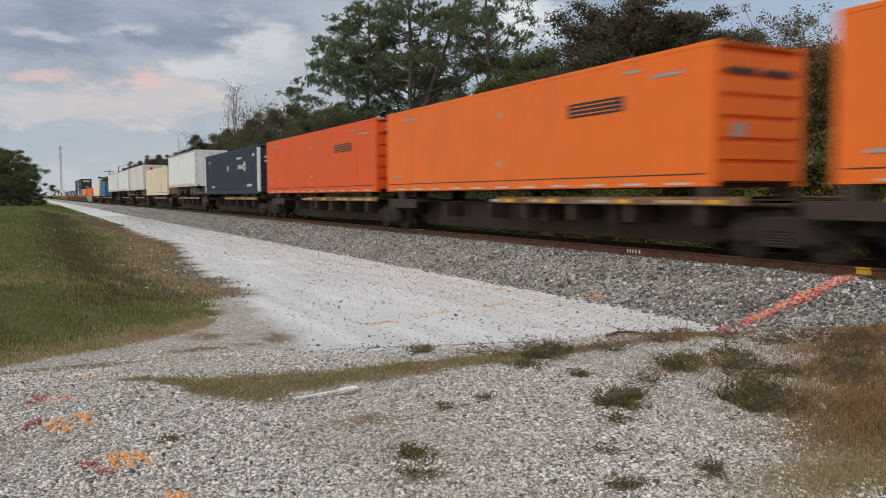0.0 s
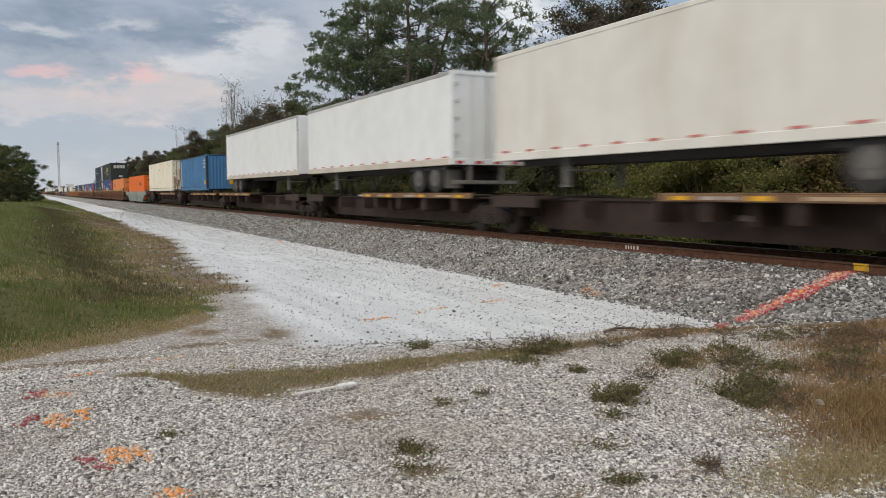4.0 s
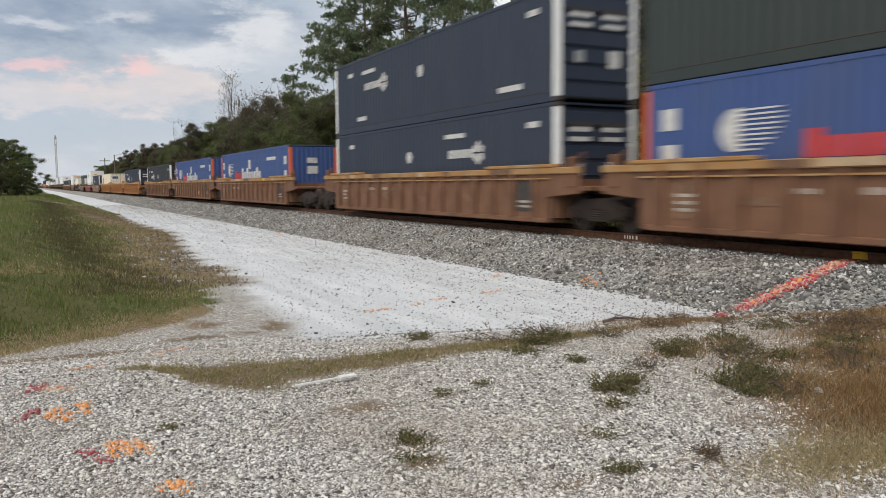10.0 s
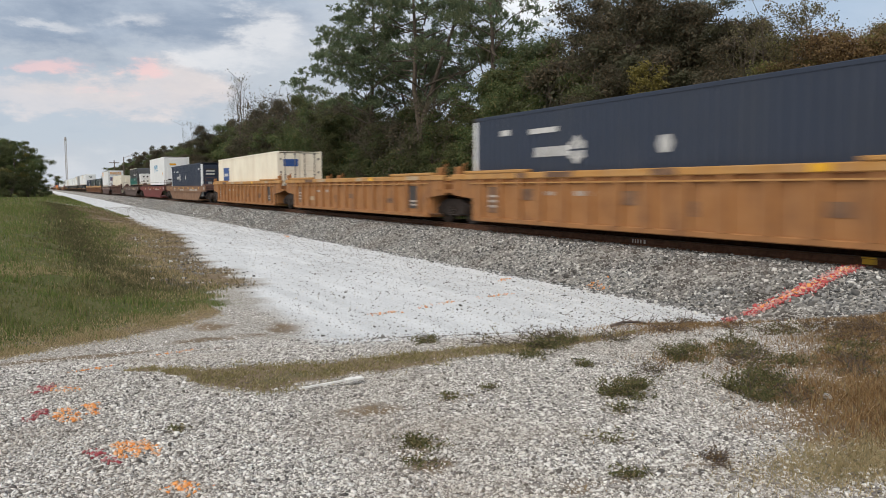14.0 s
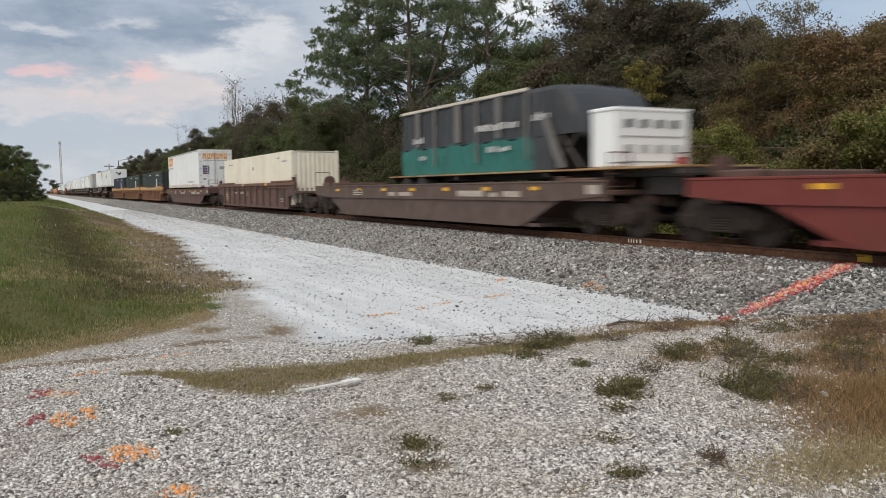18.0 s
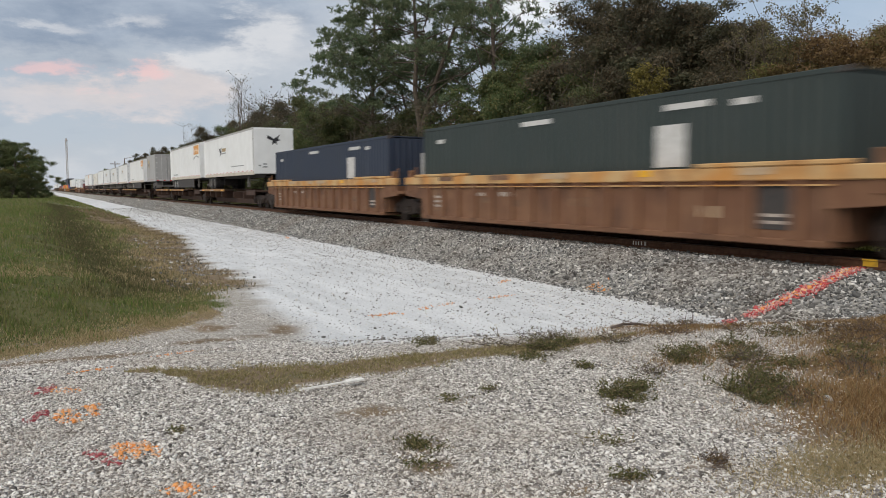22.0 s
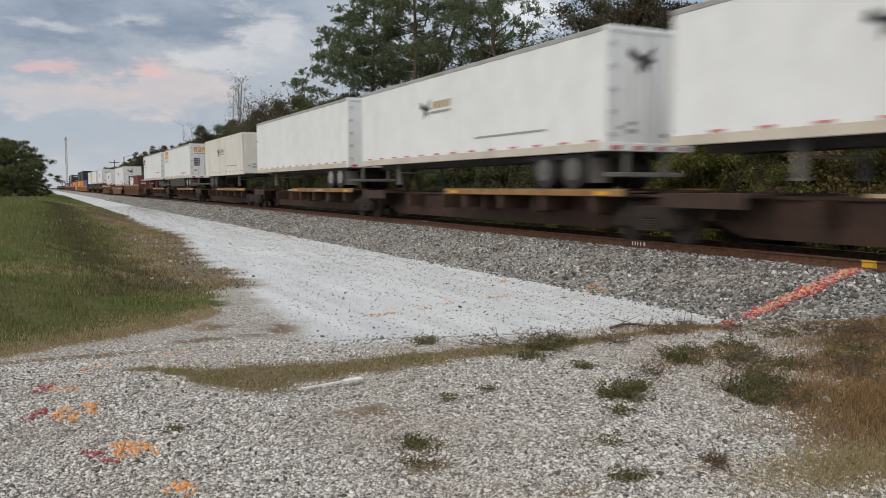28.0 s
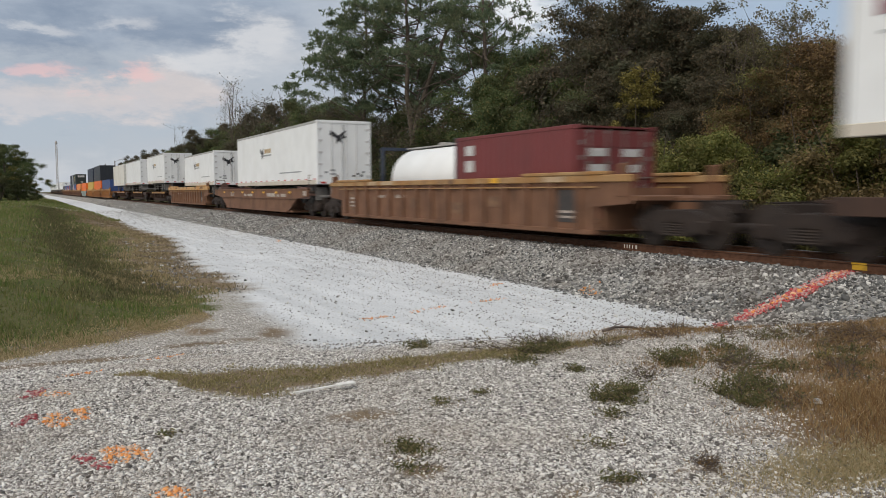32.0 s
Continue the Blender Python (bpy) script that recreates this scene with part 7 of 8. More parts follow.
def limb_paths(rng, h, spread, n, base, lean=0.0, tips=3):
    """Crooked limbs from the trunk: each a list of (point, radius)."""
    limbs, ends = [], []
    for k in range(n):
        z = base + (h - base) * (0.05 + 0.85 * (k + rng.random() * 0.6) / n)
        a = k * 2.4 + rng.uniform(-0.5, 0.5)
        ln = spread * (1 - 0.55 * ((z - base) / (h - base)) ** 1.5) * rng.uniform(0.7, 1.15)
        p = np.array([0, 0, z * 0.92])
        r = 0.035 * h / 12 * (1.8 - z / h)
        d = np.array([math.cos(a), math.sin(a), rng.uniform(0.15, 0.7)])
        path = [(p, r)]
        for j in range(4):
            p = p + d * ln / 4
            d = d + rng.normal(0, 0.22, 3)
            r *= 0.68
            path.append((p, r))
            if j >= 1:
                for _ in range(tips):
                    q = p + rng.normal(0, ln * 0.16, 3)
                    limbs.append([(p, r * 0.8), (q, r * 0.25)])
                    ends.append(q)
        limbs.append(path)
        ends.append(p)
    return limbs, np.array(ends)


def wood_mesh(name, paths, sides=5):
    b = MB()
    for path in paths:
        for (p, r), (q, r2) in zip(path, path[1:]):
            b.bar(p, q, max(r, 0.008), sides, max(r2, 0.005))
    return b.mesh(name, M_BARK, fix=False)


def trunk_path(rng, h, r0, wob=0.25):
    path, p = [], np.array([0.0, 0, -0.3])
    for k in range(7):
        path.append((p.copy(), r0 * (1 - 0.8 * k / 6)))
        p = p + np.array([rng.normal(0, wob), rng.normal(0, wob), (h + 0.3) / 6.3])
    return path


def broad_tree(name, seed, h, spread, leaf, leaves, size, label, base=0.25, low=True, pad=0.20, count=90, second=None):
    """Trunk and crooked limbs, with pads of leaves round the limbs' ends and an uneven skirt lower down."""
    rng = np.random.default_rng(seed)
    ob = tagged(new(name), label, "tree", "trees beside the track")
    part("trunk", wood_mesh("trunk", [trunk_path(rng, h * 0.85, 0.022 * h)], 8), ob)
    limbs, ends = limb_paths(rng, h, spread, 15, h * base)
    tagged(part("limb_growth", wood_mesh("limb_growth", limbs), ob), kind="stuff")
    cl = ends[rng.permutation(len(ends))[:count]] + rng.normal(0, spread * 0.05, (count, 3))
    if low:
        m = count // 3
        a, r = rng.uniform(0, 2 * math.pi, m), spread * rng.uniform(0.35, 0.85, m)
        cl = np.concatenate([cl, np.stack([r * np.cos(a), r * np.sin(a), h * rng.uniform(0.04, 0.45, m)], 1)])
    cl[:, 2] = np.clip(cl[:, 2], 0.3, h * 0.97)
    R = spread * pad * rng.uniform(0.6, 1.35, len(cl))
    p, f = pads(rng, cl, R, leaves)
    p[:, 2] = np.clip(p[:, 2], 0.05, h * 1.03)
    part("crown", leaf_mesh("crown", p, size, LEAF[leaf], rng, up=f), ob)
    if second:
        p, f = pads(rng, cl[rng.permutation(len(cl))[:12]], R[:12] * 0.9, leaves // 8)
        part("vine_growth", leaf_mesh("vine_growth", p, size, LEAF[second], rng, up=f), ob, label="yellowing leaves among the green")
    return ob


def pine_tree(name, seed, h, spread, label, base=0.36, n=24, fork=False, reach=()):
    """A tall pine: bare lower trunk, long crooked limbs, open pads of needle tufts towards their ends."""
    rng = np.random.default_rng(seed)
    ob = tagged(new(name), label, "tree", "trees beside the track")
    tp = trunk_path(rng, h * 0.97, 0.30, 0.25)
    paths = [tp]
    if fork:
        q, d = tp[2][0], np.array([0.30, -0.24, 1.0])
        second = []
        for k in range(6):
            second.append((q, 0.21 * (1 - k / 7)))
            q = q + d * h * 0.11 + rng.normal(0, 0.15, 3)
        paths.append(second)
    part("trunk", wood_mesh("trunk", paths, 9), ob)
    limbs, ends = limb_paths(rng, h, spread, n, h * base, tips=2)
    if fork:
        l2, e2 = limb_paths(rng, h * 0.85, spread * 0.7, n // 2, h * 0.45, tips=2)
        off = second[4][0] * np.array([1, 1, 0])
        limbs += [[(p + off, r) for p, r in path] for path in l2]
        ends = np.concatenate([ends, e2 + off])
    # long limbs to one side: the bearing, the height at the trunk and the length of each
    ends = ends[rng.random(len(ends)) < 0.42]
    R = rng.uniform(0.5, 1.0, len(ends))
    far_ends = []
    for bearing, z, ln in reach:
        a = math.radians(bearing)
        p, d, r, path = np.array([0, 0, z]), np.array([math.cos(a), math.sin(a), rng.uniform(0.0, 0.35)]), 0.065, []
        for j in range(7):
            path.append((p, r))
            p, r = p + d * ln / 7.2 + rng.normal(0, 0.22, 3), r * 0.76
            d = d + np.array([rng.normal(0, 0.05), rng.normal(0, 0.05), rng.normal(-0.03, 0.06)])
            if j > 0:
                for _ in range(3):
                    e = p + rng.normal(0, 1, 3) * np.array([0.8, 0.8, 0.6])
                    limbs.append([(p, r * 0.8), (e, 0.01)])
                    far_ends.append(e)
        limbs.append(path)
    if far_ends:
        ends = np.concatenate([ends, far_ends])
        R = np.concatenate([R, rng.uniform(0.45, 0.9, len(far_ends))])
    tagged(part("limb_growth", wood_mesh("limb_growth", limbs), ob), kind="stuff")
    # pads of tufts; a tuft is needles fanned out from one point
    tufts, face = pads(rng, ends, R, len(ends) * 19, 0.45)
    k, m = 9, len(tufts)
    d = rng.normal(0, 0.8, (m, k, 3)) + face[:, None]
    d /= np.linalg.norm(d, axis=-1)[..., None]
    ln = rng.uniform(0.16, 0.34, (m, k, 1))
    w = np.cross(d, rng.normal(0, 1, (m, k, 3)))
    w /= np.linalg.norm(w, axis=-1)[..., None] + 1e-9
    c = np.repeat(tufts[:, None], k, 1)
    V = np.stack([c + w * 0.020, c - w * 0.020, c + d * ln - w * 0.026, c + d * ln + w * 0.026], 2).reshape(-1, 3)
    part("needles", np_mesh("needles", V, np.arange(len(V)).reshape(-1, 4), [LEAF["pine"]]), ob)
    return ob


def twiggy_tree(name, seed, h, spread, label, leaf="dark", leaves=2500):
    """A half-bare tree: many thin crooked branches, few leaves."""
    rng = np.random.default_rng(seed)
    ob = tagged(new(name), label, "tree", "trees beside the track")
    part("trunk", wood_mesh("trunk", [trunk_path(rng, h * 0.8, 0.10, 0.2)], 7), ob)
    limbs, ends = limb_paths(rng, h, spread, 16, h * 0.2, tips=4)
    for e in ends[rng.random(len(ends)) < 0.75]:
        for _ in range(3):
            limbs.append([(e, 0.008), (e + rng.normal(0, 0.45, 3) + np.array([0, 0, 0.35]), 0.004)])
    tagged(part("limb_growth", wood_mesh("limb_growth", limbs, 4), ob), kind="stuff")
    p = ends[rng.integers(0, len(ends), leaves)] + rng.normal(0, 0.35, (leaves, 3))
    part("leaves", leaf_mesh("leaves", p, 0.11, LEAF[leaf], rng), ob)
    return ob


def sapling(name, seed, h, label, leaf="pale", leaves=900):
    rng = np.random.default_rng(seed)
    ob = tagged(new(name), label, "tree", "trees beside the track")
    paths, ends = [], []
    for k in range(4):
        q = np.array([rng.normal(0, 0.35), rng.normal(0, 0.35), -0.2])
        path = []
        for j in range(7):
            path.append((q.copy(), 0.045 * (1 - j / 7.5)))
            if j > 2:
                for _ in range(3):
                    e = q + np.array([rng.normal(0, 0.55), rng.normal(0, 0.55), rng.uniform(0.2, 0.9)])
                    paths.append([(q.copy(), 0.014), (e, 0.004)])
                    ends.append(e)
            q = q + np.array([rng.normal(0, 0.16), rng.normal(0, 0.16), h / 6.3 * rng.uniform(0.85, 1.1)])
        paths.append(path)
    stalk_part( wood_mesh("stems", paths, 4), ob)
    ends = np.array(ends)
    pts = ends[rng.integers(0, len(ends), leaves)] + rng.normal(0, 0.14, (leaves, 3))
    part("leaves", leaf_mesh("leaves", pts, 0.06, LEAF[leaf], rng), ob)
    return ob


def bush(name, seed, h, w, leaf, leaves, size, label, cat="shrub", lo=0.10):
    rng = np.random.default_rng(seed)
    ob = tagged(new(name), label, cat, "undergrowth beside the track")
    stems = [[(np.array([0, 0, -0.1]), 0.04), (np.array([rng.normal(0, w * 0.3), rng.normal(0, w * 0.3), h * rng.uniform(0.5, 0.95)]), 0.008)] for _ in range(14 if lo < 0.5 else 3)]
    stalk_part( wood_mesh("stems", stems, 4), ob)
    cl = np.stack([rng.normal(0, w * 0.42, 40), rng.normal(0, w * 0.42, 40), h * (lo + (0.82 - lo) * rng.random(40) ** 0.8)], 1)
    cl[:, 2] *= np.clip(1.15 - (np.hypot(cl[:, 0], cl[:, 1]) / w) ** 2 * 0.5, 0.3, 1.1)
    p, f = pads(rng, cl, w * rng.uniform(0.13, 0.30, 40), leaves, 0.7)
    p[:, 2] = np.abs(p[:, 2])
    part("leaves", leaf_mesh("leaves", p, size, LEAF[leaf], rng, up=f), ob)
    return ob


def put(proto, x, y, turn, k, z=None):
    o = copy_thing(proto, pose(x, y, float(ground_z(x, y)) - 0.05 if z is None else z, 0, 0, turn))
    o.scale = (k, k, k * random.uniform(0.94, 1.06))
    return o


def build_woods():
    rnd = random.Random(11)
    oaks = [broad_tree("oak_tree", 21, 12, 4.4, "oak", 56000, 0.105, "broad dark green oak tree in the woods behind the track", second="gold"),
            broad_tree("oak_tree", 22, 12, 4.0, "oak", 56000, 0.105, "dense green broadleaf tree in the woods behind the track"),
            broad_tree("oak_tree", 23, 12.5, 4.0, "dark", 66000, 0.095, "tall dark brownish evergreen oak with a rounded crown", count=110, pad=0.2)]
    oaks[0].matrix_basis, oaks[1].matrix_basis, oaks[2].matrix_basis = pose(27.5, 38.5, -0.6), pose(27.5, 44.5, -0.6, 0, 0, 40), pose(28.0, 30.6, -0.6)
    oaks[0].scale, oaks[1].scale = (0.82, 0.82, 0.82), (0.78, 0.78, 0.86)
    rust = broad_tree("autumn_tree", 31, 8.4, 3.2, "rust", 52000, 0.066, "reddish brown autumn tree behind the track", base=0.2, count=120, pad=0.24, second="vine")
    rust.matrix_basis = pose(28.0, 19.6, -0.6)
    pines = [pine_tree("pine_tree", 41, 21, 6.4, "tall forked pine with long crooked limbs behind the track", fork=True, reach=((128, 10.6, 10.2), (120, 11.6, 9.2), (135, 12.6, 9.6), (124, 14.0, 9.0), (140, 14.8, 8.0), (118, 16.0, 7.4), (130, 17.4, 6.6), (-40, 12.5, 6.5), (-55, 15.0, 6.0))), pine_tree("pine_tree", 42, 20, 5.2, "tall slender pine behind the track")]
    pines[0].matrix_basis, pines[1].matrix_basis = pose(26.5, 54.5, -0.6), pose(26.5, 66, -0.6, 0, 0, 60)
    put(pines[1], 28, 46.5, 200, 0.92, -0.6)
    put(pines[0], 29.5, 63, 150, 0.8, -0.6)
    twig = twiggy_tree("half_bare_tree", 45, 9.5, 2.8, "half-bare brown tree with many thin branches")
    twig.matrix_basis = pose(25.5, 51, -0.6)
    for x, y, k in ((25.2, 58, 0.9), (26, 62, 1.0), (26.5, 42, 0.85), (25.5, 72, 1.2), (26, 88, 1.4), (25.5, 97, 1.5), (26.5, 33.5, 1.25)):
        put(twig, x, y, rnd.uniform(0, 360), k, -0.6)
    vines = [bush("vine_thicket", 51, 3.6, 2.6, "vine", 24000, 0.060, "yellow-green vine-covered thicket beside the track"), bush("vine_thicket", 52, 4.2, 2.4, "vine", 24000, 0.060, "tangled green vine thicket beside the track")]
    vines[0].matrix_basis, vines[1].matrix_basis = pose(22.0, 23.2, -0.6), pose(22.5, 21.0, -0.6)
    gold = bush("yellow_vine", 54, 8.8, 1.5, "gold", 3200, 0.075, "tall mass of yellowing vine leaves in front of the oak", "vine", 0.62)
    gold.matrix_basis = pose(24.6, 27.6, -0.6)
    brush = bush("brown_thicket", 55, 4.6, 2.6, "olive", 22000, 0.068, "olive brown thicket below the autumn trees")
    brush.matrix_basis = pose(24.5, 17.3, -0.6)
    shrub = bush("shrub", 53, 3.6, 2.4, "shade", 17000, 0.085, "green shrub at the edge of the woods, darkened for shade")
    shrub.matrix_basis = pose(23, 33, -0.6)
    # near end: reddish trees, brown thickets, thin saplings
    for x, y, k in ((29, 17.0, 0.96), (27.5, 22.0, 0.82), (28, 13.5, 0.92), (27, 10, 0.95), (30, 7, 1.0), (31.5, 18.5, 1.0), (32, 14, 1.05), (31, 22.5, 0.84), (27, 18.2, 0.92), (29.6, 20.8, 0.92), (27.4, 15.6, 0.95), (26.4, 23.6, 0.62), (30.0, 22.4, 0.98), (30.5, 20.2, 1.02)):
        put(rust, x, y, rnd.uniform(0, 360), k, -0.6)
    for x, y, k in ((25, 14.3, 1.0), (24.4, 11, 1.0), (25.2, 8, 1.0), (25.6, 19.6, 0.95), (27, 25.2, 0.95)):
        put(brush, x, y, rnd.uniform(0, 360), k, -0.6)
    # tall trees that close the wood between the pines and the oaks
    for x, y, k, v in ((28.6, 50.5, 0.74, 0), (30.4, 46.5, 1.0, 1), (28.2, 57.5, 0.72, 1), (28.6, 43.2, 0.98, 1), (31.0, 43.0, 0.95, 0), (29.4, 39.6, 0.86, 1), (27.2, 61.5, 0.78, 0)):
        put(oaks[v], x, y, rnd.uniform(0, 360), k, -0.6)
    for x, y, k in ((28.9, 26.4, 0.74), (28.2, 25.2, 0.70), (29.8, 24.9, 0.70), (30.5, 27.6, 0.80), (29.3, 28.6, 0.92)):
        put(oaks[2], x, y, rnd.uniform(0, 360), k, -0.6)
    deep = broad_tree("evergreen_tree", 24, 11, 3.6, "shade", 46000, 0.105, "deep green evergreen tree at the edge of the woods", base=0.15, count=100)
    deep.matrix_basis = pose(25.4, 69, -0.6)
    deep.scale = (0.84, 0.84, 0.84)
    for x, y, k in ((26.6, 75, 0.95), (25.2, 62, 0.62), (26.0, 101, 1.05), (25.0, 53, 0.55), (29.0, 41.5, 0.95), (25.6, 120, 1.0)):
        put(deep, x, y, rnd.uniform(0, 360), k, -0.6)
    # behind the dark oak and under the pines
    put(oaks[2], 30.0, 33.6, 130, 0.98, -0.6)
    put(oaks[2], 28.6, 36.4, 310, 1.08, -0.6)
    put(oaks[2], 31.5, 33.5, 60, 1.0, -0.6)
    put(oaks[0], 29.6, 35.4, 200, 0.84, -0.6)
    for x, y, k in ((26.4, 29.3, 0.62), (26.8, 26.4, 0.56), (28.5, 26.4, 0.56), (26.0, 32.2, 0.62), (28.3, 24.3, 0.53), (27, 24.8, 0.5), (29.5, 25.4, 0.56)):
        put(oaks[2], x, y, rnd.uniform(0, 360), k, -0.6)
    for x, y, k in ((27, 34.6, 0.72), (27, 41.5, 0.78), (29, 44, 0.82), (28.6, 49, 0.62), (27, 50.5, 0.56), (27.5, 57.5, 0.60), (28, 53.5, 0.5)):
        put(oaks[rnd.randrange(2)], x, y, rnd.uniform(0, 360), k, -0.6)
    for x, y, k in ((30.5, 50, 0.52), (29, 57, 0.55), (28.5, 64, 0.7), (25.6, 48, 0.48), (25.4, 61, 0.5), (27, 74, 0.92), (26, 79, 0.95), (29.5, 76, 0.98), (25.6, 70, 0.72), (31, 42, 0.8), (25.4, 36, 0.5), (25.2, 40.5, 0.45)):
        put(oaks[rnd.randrange(2)], x, y, rnd.uniform(0, 360), k, -0.6)
    y = 84.0
    while y < 330:
        put(oaks[rnd.randrange(3)], 25.5 + rnd.uniform(-1.0, 2), y, rnd.uniform(0, 360), rnd.uniform(0.86, 1.1) * (1.0 if y < 150 else 0.88), -0.6)
        put(oaks[rnd.randrange(3)] if rnd.random() < 0.6 else rust, 31 + rnd.uniform(-1.5, 3), y + 3, rnd.uniform(0, 360), rnd.uniform(0.95, 1.15) * (1.0 if y < 150 else 0.9), -0.6)
        y += rnd.uniform(4.5, 7.5) * (1 + y / 300)
    y = 6.0
    while y < 95:
        f = 0.62 if 24.5 < y < 52 else 1.0
        put(vines[rnd.randrange(2)] if 13.5 < y < 30 else brush if y < 13.5 else shrub, 21.8 + rnd.uniform(-0.6, 1.6), y, rnd.uniform(0, 360), rnd.uniform(0.75, 1.1) * f * (1.15 if y < 24.5 else 1.0), -0.6)
        put(brush if y < 17 else shrub, 24.5 + rnd.uniform(-0.8, 1.2), y + 1.2, rnd.uniform(0, 360), rnd.uniform(1.0, 1.4), -0.6)
        y += rnd.uniform(2.2, 3.2)
    sp = [sapling("sapling", 61, 9.4, "thin tall sapling with sparse pale leaves", leaves=2200), sapling("bare_tree", 62, 9.0, "thin bare-topped young tree", "pale", 420)]
    sp[0].matrix_basis, sp[1].matrix_basis = pose(27.0, 22.6, -0.6), pose(26.6, 24.0, -0.6)
    for x, yy, k in ((26.6, 21.6, 0.95), (27.4, 21.2, 1.0), (26.7, 23.4, 0.9), (27.4, 22.0, 0.92)):
        put(sp[0], x, yy, rnd.uniform(0, 360), k, -0.6)
    for x, yy, k in ((24, 104, 1.85), (24.5, 108, 1.7), (25, 96, 1.5), (24, 140, 1.5)):
        put(sp[1], x, yy, rnd.uniform(0, 360), k, -0.6)
    # trees on the far verge across the road
    for x, yy, k in ((-3, 150, 0.78), (-8, 152, 0.85), (-13, 148, 0.8), (-5.5, 158, 0.82), (-18, 150, 0.9), (-24, 146, 0.9), (-0.5, 156, 0.62), (-11, 160, 0.9)):
        put(oaks[rnd.randrange(2)], x, yy, rnd.uniform(0, 360), k * 1.08)
    for x, yy, k in ((-1.6, 147, 0.5), (-4, 143, 0.6), (-9, 142, 0.6)):
        put(shrub, x, yy, rnd.uniform(0, 360), k * 2)
    for k in range(26):
        put(oaks[k % 3], rnd.uniform(-160, 2), rnd.uniform(420, 700), rnd.uniform(0, 360), rnd.uniform(0.6, 0.9))
    for k in range(16):
        put(oaks[k % 3], rnd.uniform(28, 120), rnd.uniform(420, 800), rnd.uniform(0, 360), rnd.uniform(0.6, 0.9))


def blades_mesh(name, B, h, w, material, rng, lean=0.5):
    """Grass blades: three triangles each, bending over."""
    n = len(B)
    a = rng.uniform(0, 2 * math.pi, n)
    side = np.stack([np.cos(a), np.sin(a), np.zeros(n)], 1) * w[:, None]
    b = rng.uniform(0, 2 * math.pi, n)
    bend = np.stack([np.cos(b), np.sin(b), np.zeros(n)], 1) * (h * lean * rng.random(n))[:, None]
    up = np.zeros((n, 3))
    up[:, 2] = h
    V = np.stack([B - side, B + side, B + up * 0.55 + bend * 0.35 - side * 0.7, B + up * 0.55 + bend * 0.35 + side * 0.7, B + up * 0.92 + bend], 1)
    F = np.array([[0, 1, 3], [0, 3, 2], [2, 3, 4]])
    return np_mesh(name, V.reshape(-1, 3), (F[None] + 5 * np.arange(n)[:, None, None]).reshape(-1, 3), [material])


M_GRASS = ramp_mat("grass_blade", [(0.0, (0.098, 0.158, 0.038)), (0.55, (0.165, 0.228, 0.062)), (0.85, (0.27, 0.25, 0.10)), (1.0, (0.36, 0.30, 0.17))], 0.7, leafy=True, patch=(0.19, 0.150, 0.075), patch_scale=0.5, patch_amt=0.5)
M_STRAW = ramp_mat("straw_blade", [(0.0, (0.25, 0.21, 0.10)), (0.4, (0.42, 0.34, 0.19)), (0.85, (0.60, 0.49, 0.31)), (1.0, (0.20, 0.20, 0.09))], 0.75, leafy=True)
M_BANK = ramp_mat("bank_grass_blade", [(0.0, (0.14, 0.115, 0.065)), (0.5, (0.23, 0.185, 0.11)), (1.0, (0.38, 0.30, 0.18))], 0.8, leafy=True)
# Ditch blades: the hollow's shade is put into their darker colour.
M_DITCH_SHADE = ramp_mat("shaded_ditch_blade", [(0.0, (0.085, 0.090, 0.040)), (0.6, (0.135, 0.128, 0.062)), (1.0, (0.23, 0.19, 0.105))], 0.8, leafy=True)
M_DRYG = ramp_mat("dry_grass_blade", [(0.0, (0.17, 0.095, 0.045)), (0.5, (0.31, 0.19, 0.085)), (0.9, (0.48, 0.35, 0.19)), (1.0, (0.15, 0.14, 0.055))], 0.75, leafy=True)
M_OLIVE = ramp_mat("olive_grass_blade", [(0.0, (0.17, 0.16, 0.06)), (0.5, (0.29, 0.25, 0.115)), (1.0, (0.46, 0.38, 0.23))], 0.75, leafy=True)


